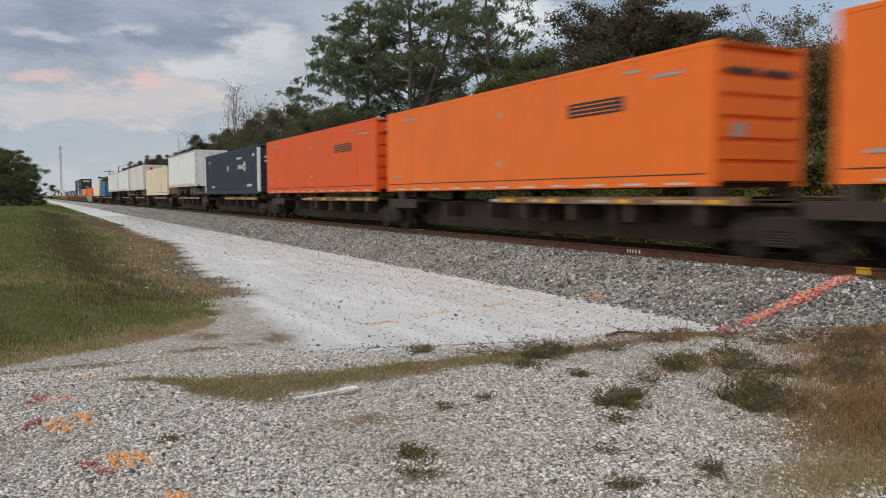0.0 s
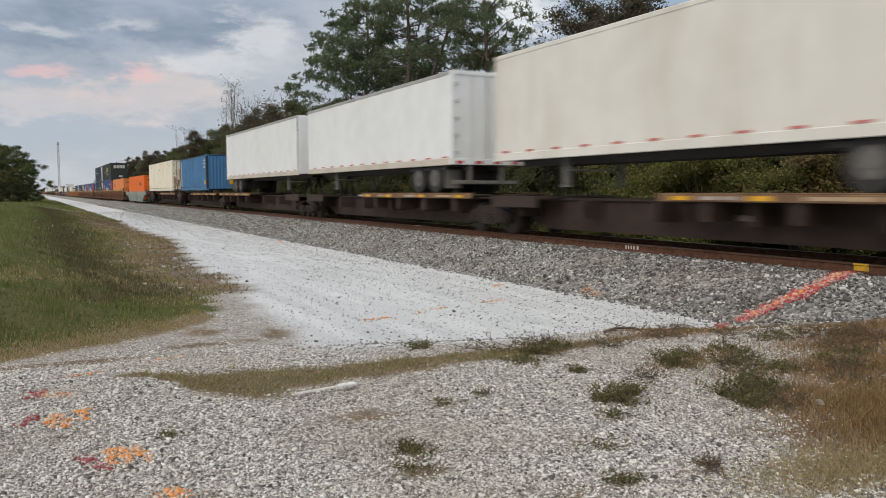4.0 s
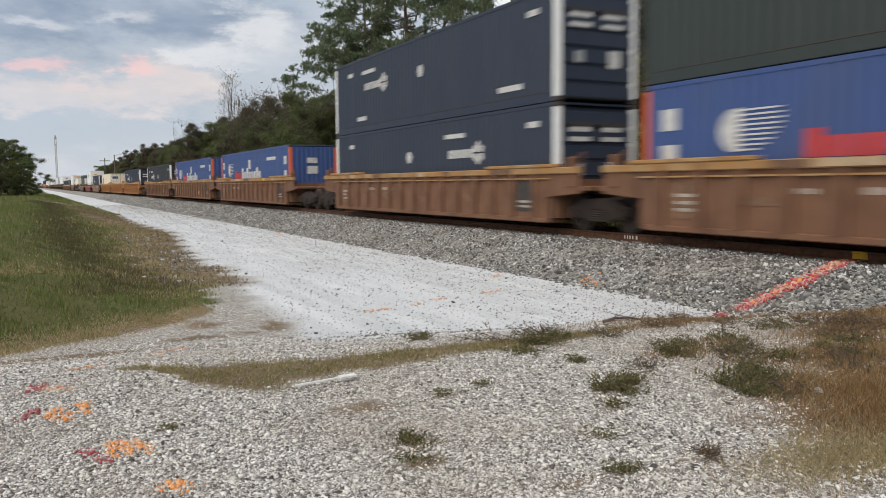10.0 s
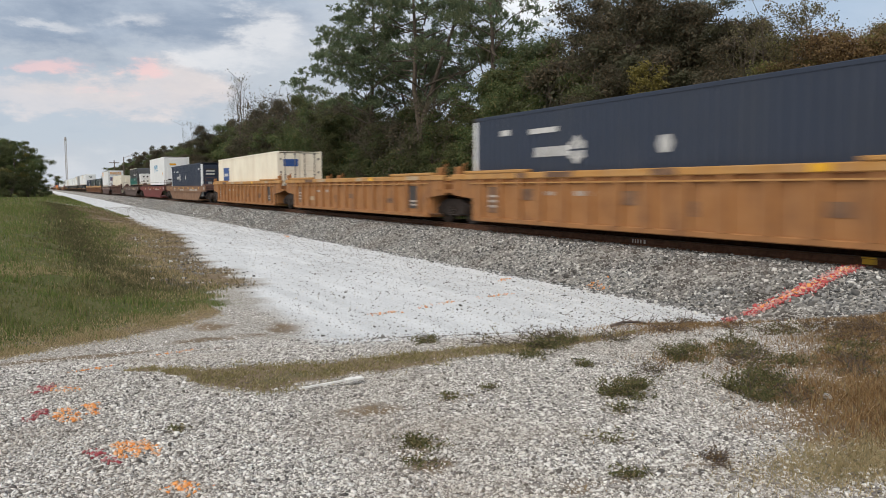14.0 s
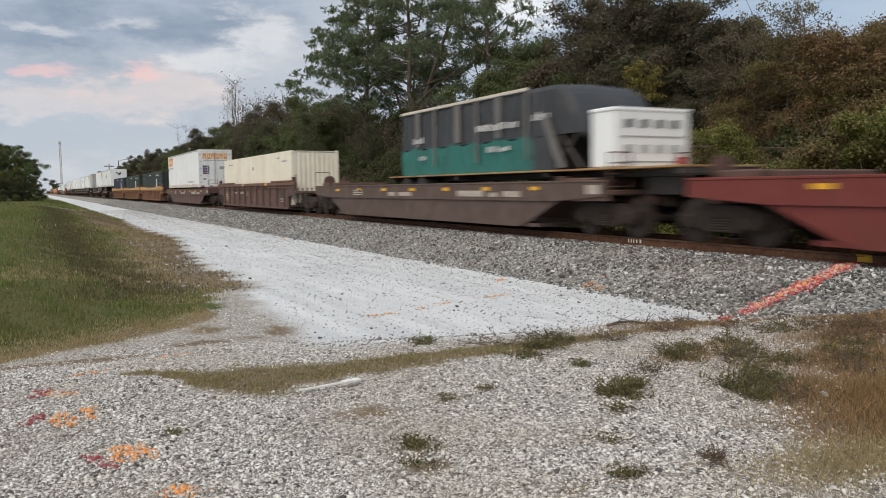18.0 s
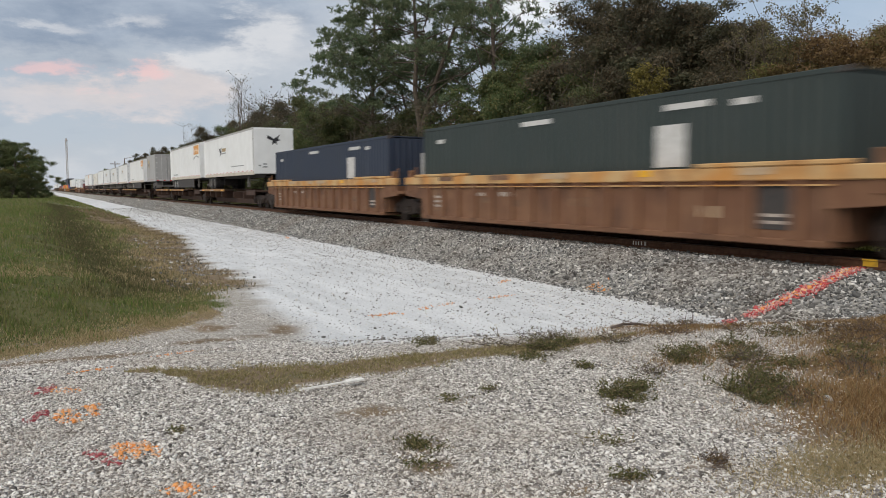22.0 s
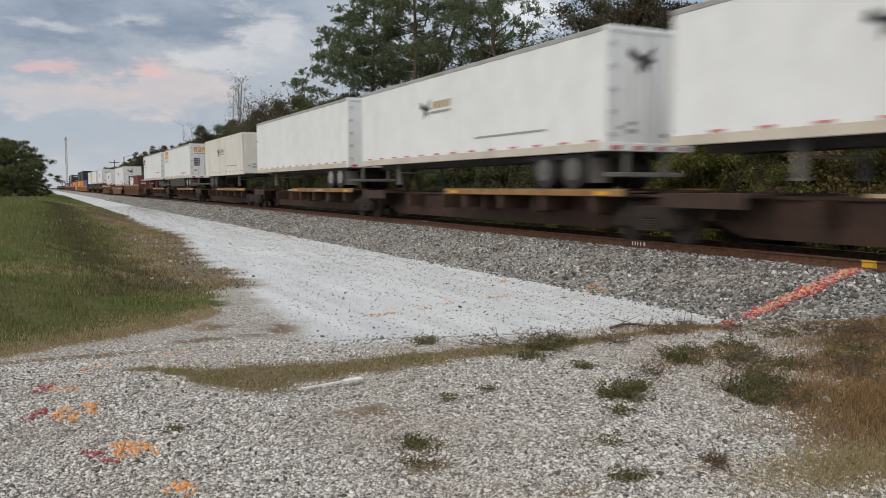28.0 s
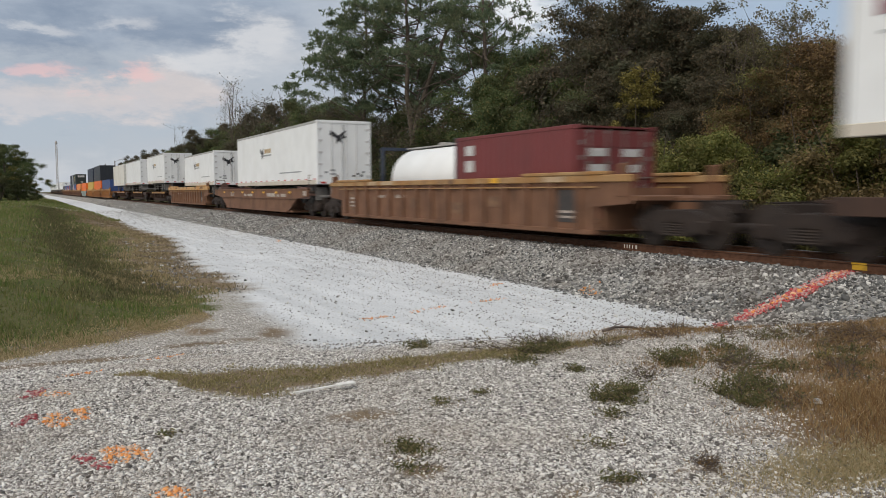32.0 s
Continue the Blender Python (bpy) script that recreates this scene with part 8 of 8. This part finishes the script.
def build_grass():
    rng = np.random.default_rng(9)
    for nm, n, far, m, lab in (("verge_grass", 200000, 60, M_GRASS, "green grass on the verge bank"), ("straw_grass", 90000, 40, M_STRAW, "straw-coloured dry grass along the edge of the verge")):
        y = 9.7 + far * rng.random(n) ** 2.2
        dd = (rng.random(n) ** 1.2) * (6 + 0.55 * y) if nm == "verge_grass" else np.abs(rng.normal(0, 0.8, n)) * (1 + y / 25)
        x = grass_x(y) - dd
        if nm == "straw_grass":
            k = rng.random(n) < 0.5
            x = np.where(k, rng.uniform(-7, 2.6, n), x)
            y = np.where(k, np.interp(x, GRASS_X[:7], GRASS_Y[:7]) + 0.35 + rng.normal(0, 0.5, n), y)
        if nm == "straw_grass":
            y = np.where(~k & (y < 15), y + 5.5, y)
        d = grass_x(y) - x
        ragged = 0.35 * np.sin(3.1 * x + 1.7 * y) * np.sin(2.3 * y - 1.1 * x) + 0.25 * rng.normal(0, 1, n)
        keep = (x > -0.12 * y - 1.5) & (rng.random(n) < np.maximum(smooth((d + 0.15 + ragged) / 0.7), 0.8 * straw_band(x, y) * (nm != "verge_grass")))
        if nm == "verge_grass":
            keep &= (rng.random(n) > 0.85 * ditch_area(x, y)) & (rng.random(n) > 0.97 * bank_area(x, y)) & (rng.random(n) > 0.9 * straw_band(x, y))
        x, y, d = x[keep], y[keep], d[keep]
        h = rng.uniform(0.03, 0.10, len(x)) * (0.3 + 0.7 * smooth(d / 1.5)) * (0.6 if nm == "straw_grass" else 1.0) * (1 + y / 70) * (0.45 + 1.5 * np.abs(np.sin(x * 2.7 + np.sin(y)) * np.sin(y * 1.9 + 1.3 * x)) ** 1.5 + 0.5 * rng.random(len(x)) ** 4)
        w = 0.0035 + 0.00038 * y * rng.random(len(x))
        tagged(new(nm, blades_mesh(nm, np.stack([x, y, ground_z(x, y)], 1), h, w, m, rng, 0.9)), lab, "grass", kind="stuff")
    n = 60000
    y = 13.0 + 80 * rng.random(n) ** 1.5
    x = grass_x(y) - rng.uniform(-0.3, 3.6, n)
    keep = rng.random(n) < 0.6 * bank_area(x, y) * (0.25 + 0.75 * (np.sin(1.1 * y + x) * np.sin(0.8 * y - 2.1 * x) > -0.15))
    x, y = x[keep], y[keep]
    tagged(new("bank_grass", blades_mesh("bank_grass", np.stack([x, y, ground_z(x, y)], 1), rng.uniform(0.02, 0.09, len(x)), 0.003 + 0.0003 * y, M_BANK, rng, 0.9)), "sparse brown grass on the worn bank beside the road", "grass", kind="stuff")
    n = 60000
    y = 13.5 + 80 * rng.random(n) ** 1.5
    x = grass_x(y) - ditch_line(y) + rng.normal(0, 1.0, n)
    keep = rng.random(n) < ditch_area(x, y)
    x, y = x[keep], y[keep]
    tagged(new("ditch_grass", blades_mesh("ditch_grass", np.stack([x, y, ground_z(x, y)], 1), rng.uniform(0.04, 0.13, len(x)), 0.003 + 0.0004 * y, M_DITCH_SHADE, rng, 0.9)), "matted grass in the shallow roadside ditch, shade in its colour", "grass", kind="stuff")
    n = 46000
    y = 60 + 170 * rng.random(n) ** 1.6
    x = grass_x(y) + 0.2 - 34 * rng.random(n) ** 1.5
    keep = (rng.random(n) > 0.9 * bank_area(x, y)) & (rng.random(n) > 0.8 * ditch_area(x, y))
    x, y = x[keep], y[keep]
    tagged(new("far_grass", blades_mesh("far_grass", np.stack([x, y, ground_z(x, y)], 1), rng.uniform(0.03, 0.15, len(x)), 0.0006 * y, M_GRASS, rng, 0.9)), "rough grass along the far verge", "grass", kind="stuff")
    n = 46000
    x = rng.uniform(0.6, 5.7, n)
    y = rng.uniform(5.7, 7.6, n)
    keep = rng.random(n) < strip_grass(x, y) ** 1.3 * (0.35 + 0.65 * np.abs(np.sin(3.7 * x + 2 * y) * np.sin(1.9 * x - 5 * y)))
    x, y = x[keep], y[keep]
    tagged(new("strip_grass", blades_mesh("strip_grass", np.stack([x, y, ground_z(x, y)], 1), rng.uniform(0.008, 0.032, len(x)), np.full(len(x), 0.0045), M_OLIVE, rng, 2.0)), "low olive grass strip across the gravel", "grass", kind="stuff")
    n = 210000
    x, y = rng.uniform(2.4, 10, n), rng.uniform(1.8, 7.2, n)
    keep = (rng.random(n) < np.minimum(1, dry_area(x, y)) ** 1.6 * (0.12 + 0.75 * smooth((x - 3.6) / 1.3)))
    x, y = x[keep], y[keep]
    m = 11000
    xs, ys = rng.normal(4.1, 0.42, m), rng.normal(2.74, 0.17, m)
    tagged(new("straw_mat", blades_mesh("straw_mat", np.stack([xs, ys, ground_z(xs, ys)], 1), rng.uniform(0.008, 0.035, m), np.full(m, 0.0028), M_STRAW, rng, 2.2)), "matted pale straw at the edge of the crossing", "grass", kind="stuff")
    tall = np.exp(-((x - 5.3) / 1.0) ** 2 - ((y - 3.25) / 0.6) ** 2)
    hh = rng.uniform(0.02, 0.08, len(x)) * (0.35 + 0.5 * smooth((x - 4.2) / 1.0) + 1.9 * tall * rng.random(len(x)))
    tagged(new("dry_grass", blades_mesh("dry_grass", np.stack([x, y, ground_z(x, y)], 1), hh, np.full(len(x), 0.0027), M_DRYG, rng, 1.5)), "dry brown grass at the edge of the crossing", "grass", kind="stuff")


def weed(seed, w, h, leaf, label, n=420, stalks=9):
    """Stems that spread from one root; leaves crowd the lower half of leafy weeds and the tips of leggy ones."""
    rng = np.random.default_rng(seed)
    ob = tagged(new("weed_clump"), label, "weed", "weeds in the gravel")
    leggy = leaf in ("pale", "rust")
    paths, ends = [], []
    for k in range(stalks + (9 if leggy else 16)):
        a, out = rng.uniform(0, 2 * math.pi), rng.random() ** 0.5 * (1.45 if rng.random() < 0.25 else 1.0)
        q = np.array([rng.normal(0, w * 0.14), rng.normal(0, w * 0.10), -0.01])
        up = h * max(0.15, 1 - 0.6 * out) * rng.uniform(0.35, 1.25)
        path = []
        for j in range(5):
            path.append((q.copy(), 0.0038 * (1 - j / 6)))
            if j > (1 if leggy else 0):
                ends.append(q.copy())
            q = q + np.array([math.cos(a) * w * 0.115 * out, math.sin(a) * w * 0.10 * out, up / 4.2]) + rng.normal(0, 0.006, 3)
        paths.append(path)
        if leggy:
            for _ in range(3):
                p = path[rng.integers(2, 5)][0]
                paths.append([(p, 0.002), (p + np.array([rng.normal(0, 0.05), rng.normal(0, 0.05), rng.uniform(0.01, 0.07)]), 0.0012)])
    b = MB()
    for path in paths:
        for (p, r), (q, r2) in zip(path, path[1:]):
            b.bar(p, q, max(r, 0.0022), 4, max(r2, 0.0014))
    stalk_part(b.mesh("stems", M_TWIG, fix=False), ob)
    ends = np.array(ends)
    n = int(n * (0.9 if leggy else 1.5))
    pts = ends[rng.integers(0, len(ends), n)] + rng.normal(0, 0.016, (n, 3)) * np.array([1.3, 1.3, 1])
    pts[:, 2] = np.abs(pts[:, 2]) + 0.004
    part("leaves", leaf_mesh("leaves", pts, 0.0125, LEAF["weed" if leaf in ("oak", "vine", "dark") else leaf], rng, 2.4), ob)
    return ob


WEEDS = (
    (4.70, 4.08, 0.62, 0.21, "vine", 1000), (5.02, 4.22, 0.50, 0.18, "vine", 700), (4.62, 3.96, 0.40, 0.12, "oak", 400), (3.80, 4.50, 0.46, 0.15, "vine", 700), (4.05, 4.62, 0.36, 0.12, "vine", 350),
    (5.02, 5.18, 0.55, 0.16, "vine", 600), (5.35, 5.36, 0.45, 0.13, "oak", 350), (6.00, 5.42, 0.40, 0.14, "oak", 300), (4.30, 6.20, 0.55, 0.15, "oak", 600), (4.62, 6.36, 0.45, 0.13, "oak", 400),
    (4.10, 6.40, 0.75, 0.24, "pale", 260), (4.55, 6.62, 0.50, 0.22, "pale", 160), (3.90, 5.95, 0.42, 0.06, "oak", 260), (4.09, 5.34, 0.20, 0.07, "oak", 160), (5.08, 6.10, 0.40, 0.15, "pale", 200),
    (3.50, 7.16, 0.42, 0.12, "dark", 320), (1.96, 4.18, 0.30, 0.045, "vine", 300), (1.86, 3.86, 0.30, 0.02, "dark", 70), (2.75, 3.16, 0.22, 0.04, "oak", 130), (3.01, 3.70, 0.30, 0.03, "dark", 60),
    (3.00, 5.07, 0.14, 0.04, "oak", 60), (2.62, 5.00, 0.28, 0.03, "oak", 60), (3.54, 4.18, 0.22, 0.04, "dark", 90), (3.28, 3.11, 0.20, 0.05, "rust", 90), (6.50, 4.72, 0.18, 0.13, "gold", 110), (0.72, 5.12, 0.12, 0.025, "vine", 40),
    (7.5, 5.2, 0.80, 0.15, "rust", 300), (7.9, 5.05, 0.80, 0.16, "rust", 300), (7.1, 4.95, 0.60, 0.12, "rust", 220), (6.9, 6.9, 0.80, 0.13, "rust", 240), (6.2, 4.3, 0.50, 0.14, "rust", 200), (5.9, 4.0, 0.50, 0.14, "pale", 160),
    (5.25, 4.62, 0.60, 0.14, "rust", 240), (5.55, 4.85, 0.60, 0.16, "pale", 200), (4.85, 3.78, 0.50, 0.10, "pale", 180), (5.75, 5.1, 0.50, 0.12, "oak", 220), (4.45, 4.9, 0.30, 0.12, "pale", 90), (6.9, 5.6, 0.60, 0.14, "oak", 260), (5.9, 6.25, 0.60, 0.12, "rust", 200), (6.4, 6.6, 0.60, 0.12, "pale", 160),
    (7.2, 5.5, 0.90, 0.12, "rust", 420), (7.6, 5.42, 0.90, 0.13, "rust", 420), (8.1, 5.3, 0.90, 0.13, "rust", 420), (6.75, 6.0, 0.70, 0.08, "rust", 220), (6.45, 4.45, 0.60, 0.13, "oak", 420), (6.95, 4.75, 0.60, 0.12, "oak", 380), (5.75, 4.55, 0.50, 0.12, "vine", 420), (5.55, 4.95, 0.45, 0.10, "oak", 300),
)


def build_weeds():
    for k, (x, y, w, h, leaf, n) in enumerate(WEEDS):
        o = weed(70 + k, w, h, leaf, {"pale": "leggy dry weed with thin stalks in the gravel", "oak": "low dark green weed in the gravel", "vine": "spreading green weed in the gravel", "dark": "small withered weed in the gravel", "rust": "reddish brown dead weed in the gravel", "gold": "small yellow-green weed in the gravel"}[leaf], n)
        o.matrix_basis = pose(x, y, float(ground_z(x, y)), 0, 0, k * 50)


def build_ground_bits():
    rng = np.random.default_rng(15)
    # sprayed survey marks: stones coloured by paint
    def spray(name, label, material, strokes, n, r=0.0075, rise=0.006):
        pts = []
        for (ax, ay, bx, by, w) in strokes:
            t = rng.random(n)
            pts.append(np.stack([ax + (bx - ax) * t + rng.normal(0, w, n), ay + (by - ay) * t + rng.normal(0, w, n)], 1))
        q = np.concatenate(pts)
        z = np.where(q[:, 0] > 9.8, np.maximum(ballast_z(q[:, 0]), ground_z(q[:, 0], q[:, 1])), ground_z(q[:, 0], q[:, 1]))
        rr = rng.gamma(5, r / 5, len(q)) + 0.0045
        tagged(new(name, stones_mesh(name, np.stack([q[:, 0], q[:, 1], z + rise], 1), rr, material, rng)), label, "paint mark", "sprayed survey marks", "stuff")
    spray("paint_mark", "orange sprayed survey mark on the gravel", M_ORANGE, [(0.35, 5.03, 0.37, 4.72, 0.018), (0.43, 5.04, 0.45, 4.70, 0.018), (0.51, 5.03, 0.54, 4.68, 0.018), (0.37, 4.87, 0.57, 4.84, 0.022), (0.36, 5.02, 0.46, 4.98, 0.02)], 44)
    spray("paint_mark", "orange sprayed figure on the gravel", M_ORANGE, [(0.04, 5.94, 0.09, 5.68, 0.018), (0.09, 6.04, 0.14, 5.98, 0.018), (0.14, 6.0, 0.16, 5.70, 0.018), (0.23, 6.02, 0.29, 6.10, 0.02), (0.29, 6.08, 0.27, 5.78, 0.018)], 36)
    spray("paint_mark", "red sprayed dash on the gravel", M_REDD, [(-0.12, 5.82, -0.03, 6.11, 0.022)], 80)
    spray("paint_mark", "red sprayed mark fading to orange on the gravel", M_REDD, [(-0.07, 6.66, 0.02, 6.93, 0.03)], 70)
    spray("paint_mark", "faded orange mark on the gravel", M_ORANGE, [(0.06, 6.76, 0.19, 6.62, 0.05)], 50)
    spray("paint_mark", "faded dark red mark on the gravel", M_REDD, [(0.20, 4.97, 0.26, 4.82, 0.025), (0.27, 4.78, 0.34, 4.67, 0.025)], 36)
    spray("paint_mark", "bright orange mark on the gravel", M_ORANGE, [(0.52, 4.13, 0.66, 4.02, 0.03), (0.60, 4.16, 0.64, 4.08, 0.02)], 46)
    spray("paint_mark", "faint orange mark on the gravel", M_ORANGE, [(0.23, 7.63, 0.50, 7.78, 0.05)], 36)
    spray("paint_mark", "faint orange smear on the pale gravel", M_ORANGE, [(1.10, 8.89, 1.43, 9.10, 0.06)], 36)
    spray("paint_line", "broad red painted line climbing the ballast to the rail", M_REDP, [(10.0, 8.82, 10.79, 8.42, 0.075), (10.79, 8.42, 11.3, 8.2, 0.075), (11.3, 8.2, 12.4, 8.62, 0.075)], 540, 0.020, 0.028)
    spray("paint_line", "faded orange streak inside the red painted line", M_ORANGE, [(10.1, 8.80, 11.2, 8.25, 0.035), (11.3, 8.2, 12.3, 8.6, 0.035)], 150, 0.018, 0.036)
    spray("paint_mark", "short red painted dash at the foot of the ballast", M_REDP, [(9.2, 8.5, 9.55, 8.75, 0.05)], 90, 0.018, 0.02)
    spray("paint_mark", "orange patch on the ballast", M_ORANGE, [(9.95, 12.5, 10.15, 12.9, 0.12)], 50, 0.013, 0.02)
    for ax, ay, bx, by in ((4.7, 11.8, 5.3, 12.0), (5.8, 12.2, 6.6, 12.5), (7.2, 12.6, 8.2, 12.9), (9.2, 32, 9.4, 33.2), (8.9, 14.6, 9.3, 15.0)):
        spray("paint_mark", "faint orange streak on the white road", M_ORANGE, [(ax, ay, bx, by, 0.05)], 40, 0.012, 0.008)
    # a pale painted slat
    st = tagged(new("wooden_slat", MB().prism([(-0.011, 0), (-0.011, 0.012), (0.011, 0.012), (0.011, 0)], -0.25, 0.10).prism([(-0.036, 0.001), (-0.038, 0.015), (0.030, 0.015), (0.036, 0.001)], 0.10, 0.24).mesh("wooden_slat", mat("weathered_white_wood", (0.86, 0.85, 0.82), 0.7, scale=20, dirt=(0.4, 0.36, 0.3)))), "weathered white wooden slat lying on the gravel", "slat")
    st.matrix_basis = pose(1.98, 5.72, float(ground_z(1.98, 5.72)) + 0.031, 0, -2, 3)
    # fallen branch
    b = MB()
    q, pts = np.array([5.55, 6.75, 0.0]), []
    for k in range(9):
        pts.append(q.copy())
        q = q + np.array([0.22, rng.normal(0.015, 0.05), 0])
    for k, p in enumerate(pts):
        p[2] = float(ground_z(p[0], p[1])) + 0.03 + 0.02 * math.sin(k * 1.3)
    for k in range(8):
        b.bar(pts[k], pts[k + 1], 0.016 - 0.0012 * k, 6, 0.016 - 0.0012 * (k + 1))
        for s in range(2):
            e = pts[k] + np.array([rng.uniform(-0.25, 0.3), rng.uniform(-0.25, 0.25), rng.uniform(0.02, 0.16)])
            b.bar(pts[k], e, 0.005, 4, 0.002)
    tagged(new("fallen_branch", b.mesh("fallen_branch", M_TWIG, fix=False)), "dead grey branch with twigs lying on the gravel", "branch")
    rk = stones_mesh("boulder", np.array([[4.99, 3.66, 0.03]]), np.array([0.055]), M_PALE, rng)
    tagged(new("boulder", rk), "pale fist-sized stone in dry grass", "stone")


def build_distance():
    conc = mat("tower_concrete", (0.52, 0.49, 0.47), 0.85, col2=(0.34, 0.31, 0.30), scale=0.4)
    wood = mat("pole_timber", (0.13, 0.10, 0.08), 0.9, col2=(0.18, 0.145, 0.12), scale=3)
    tw = tagged(new("radio_mast"), "tall pale lattice mast far along the track", "mast")
    b = MB()
    for k in range(17):
        z = k * 2.1
        for s in (-1, 1):
            for t in (-1, 1):
                b.box(s * 0.8 - 0.18, s * 0.8 + 0.18, t * 0.8 - 0.18, t * 0.8 + 0.18, z, z + 2.1)
        b.bar((-0.8, -0.8, z), (0.8, -0.8, z + 2.1), 0.16, 4)
        b.bar((0.8, -0.8, z), (-0.8, -0.8, z + 2.1), 0.16, 4)
    part("lattice", b.mesh("lattice", conc), tw)
    part("top_platform", MB().box(-1.3, 1.3, -1.3, 1.3, 35.0, 35.6).cyl((0, 0, 36.2), 0.8, 1.2, "z", 10).mesh("top_platform", conc), tw)
    tw.matrix_basis = pose(14.8, 500, -0.5)
    tw.scale = (0.55, 0.55, 0.84)
    for x, y, h, arm in ((20.5, 255, 10.4, 1.4), (22.0, 242, 10.9, 0.0)):
        p = tagged(new("utility_pole" if arm else "street_lamp"), "timber utility pole with a cross-arm behind the track" if arm else "slim lamp post with a short arm behind the track", "pole")
        part("pole", MB().cyl((0, 0, h / 2), 0.17, h, "z", 8, 0.12).mesh("pole", wood), p)
        if arm:
            part("cross_arm", MB().box(-arm, arm, -0.08, 0.08, h - 0.9, h - 0.7).mesh("cross_arm", wood), p)
            for s in (-1.3, -0.7, 0.7, 1.3):
                part("insulator", MB().cyl((s, 0, h - 0.6), 0.07, 0.2, "z", 6).mesh("insulator", conc), p)
        else:
            part("lamp_arm", MB().bar((0, 0, h - 0.2), (1.5, 0, h + 0.25), 0.06).box(1.2, 2.0, -0.15, 0.15, h + 0.2, h + 0.36).mesh("lamp_arm", conc), p)
        p.matrix_basis = pose(x, y, -0.6)


build_woods()
build_grass()
build_weeds()
build_ground_bits()
build_distance()

# ------------------------------------------------------------------ the train runs
SPEED, GAIN = 24.057, 0.01526


def motions():
    for ob, s, z in MOVERS:
        walk(ob, [(t, pose(TX, s - SPEED * t - GAIN * t * t / 2, RT + z)) for t in (0, 4, 8, 12, 16, 20, 24, 28, 32)])


motions()
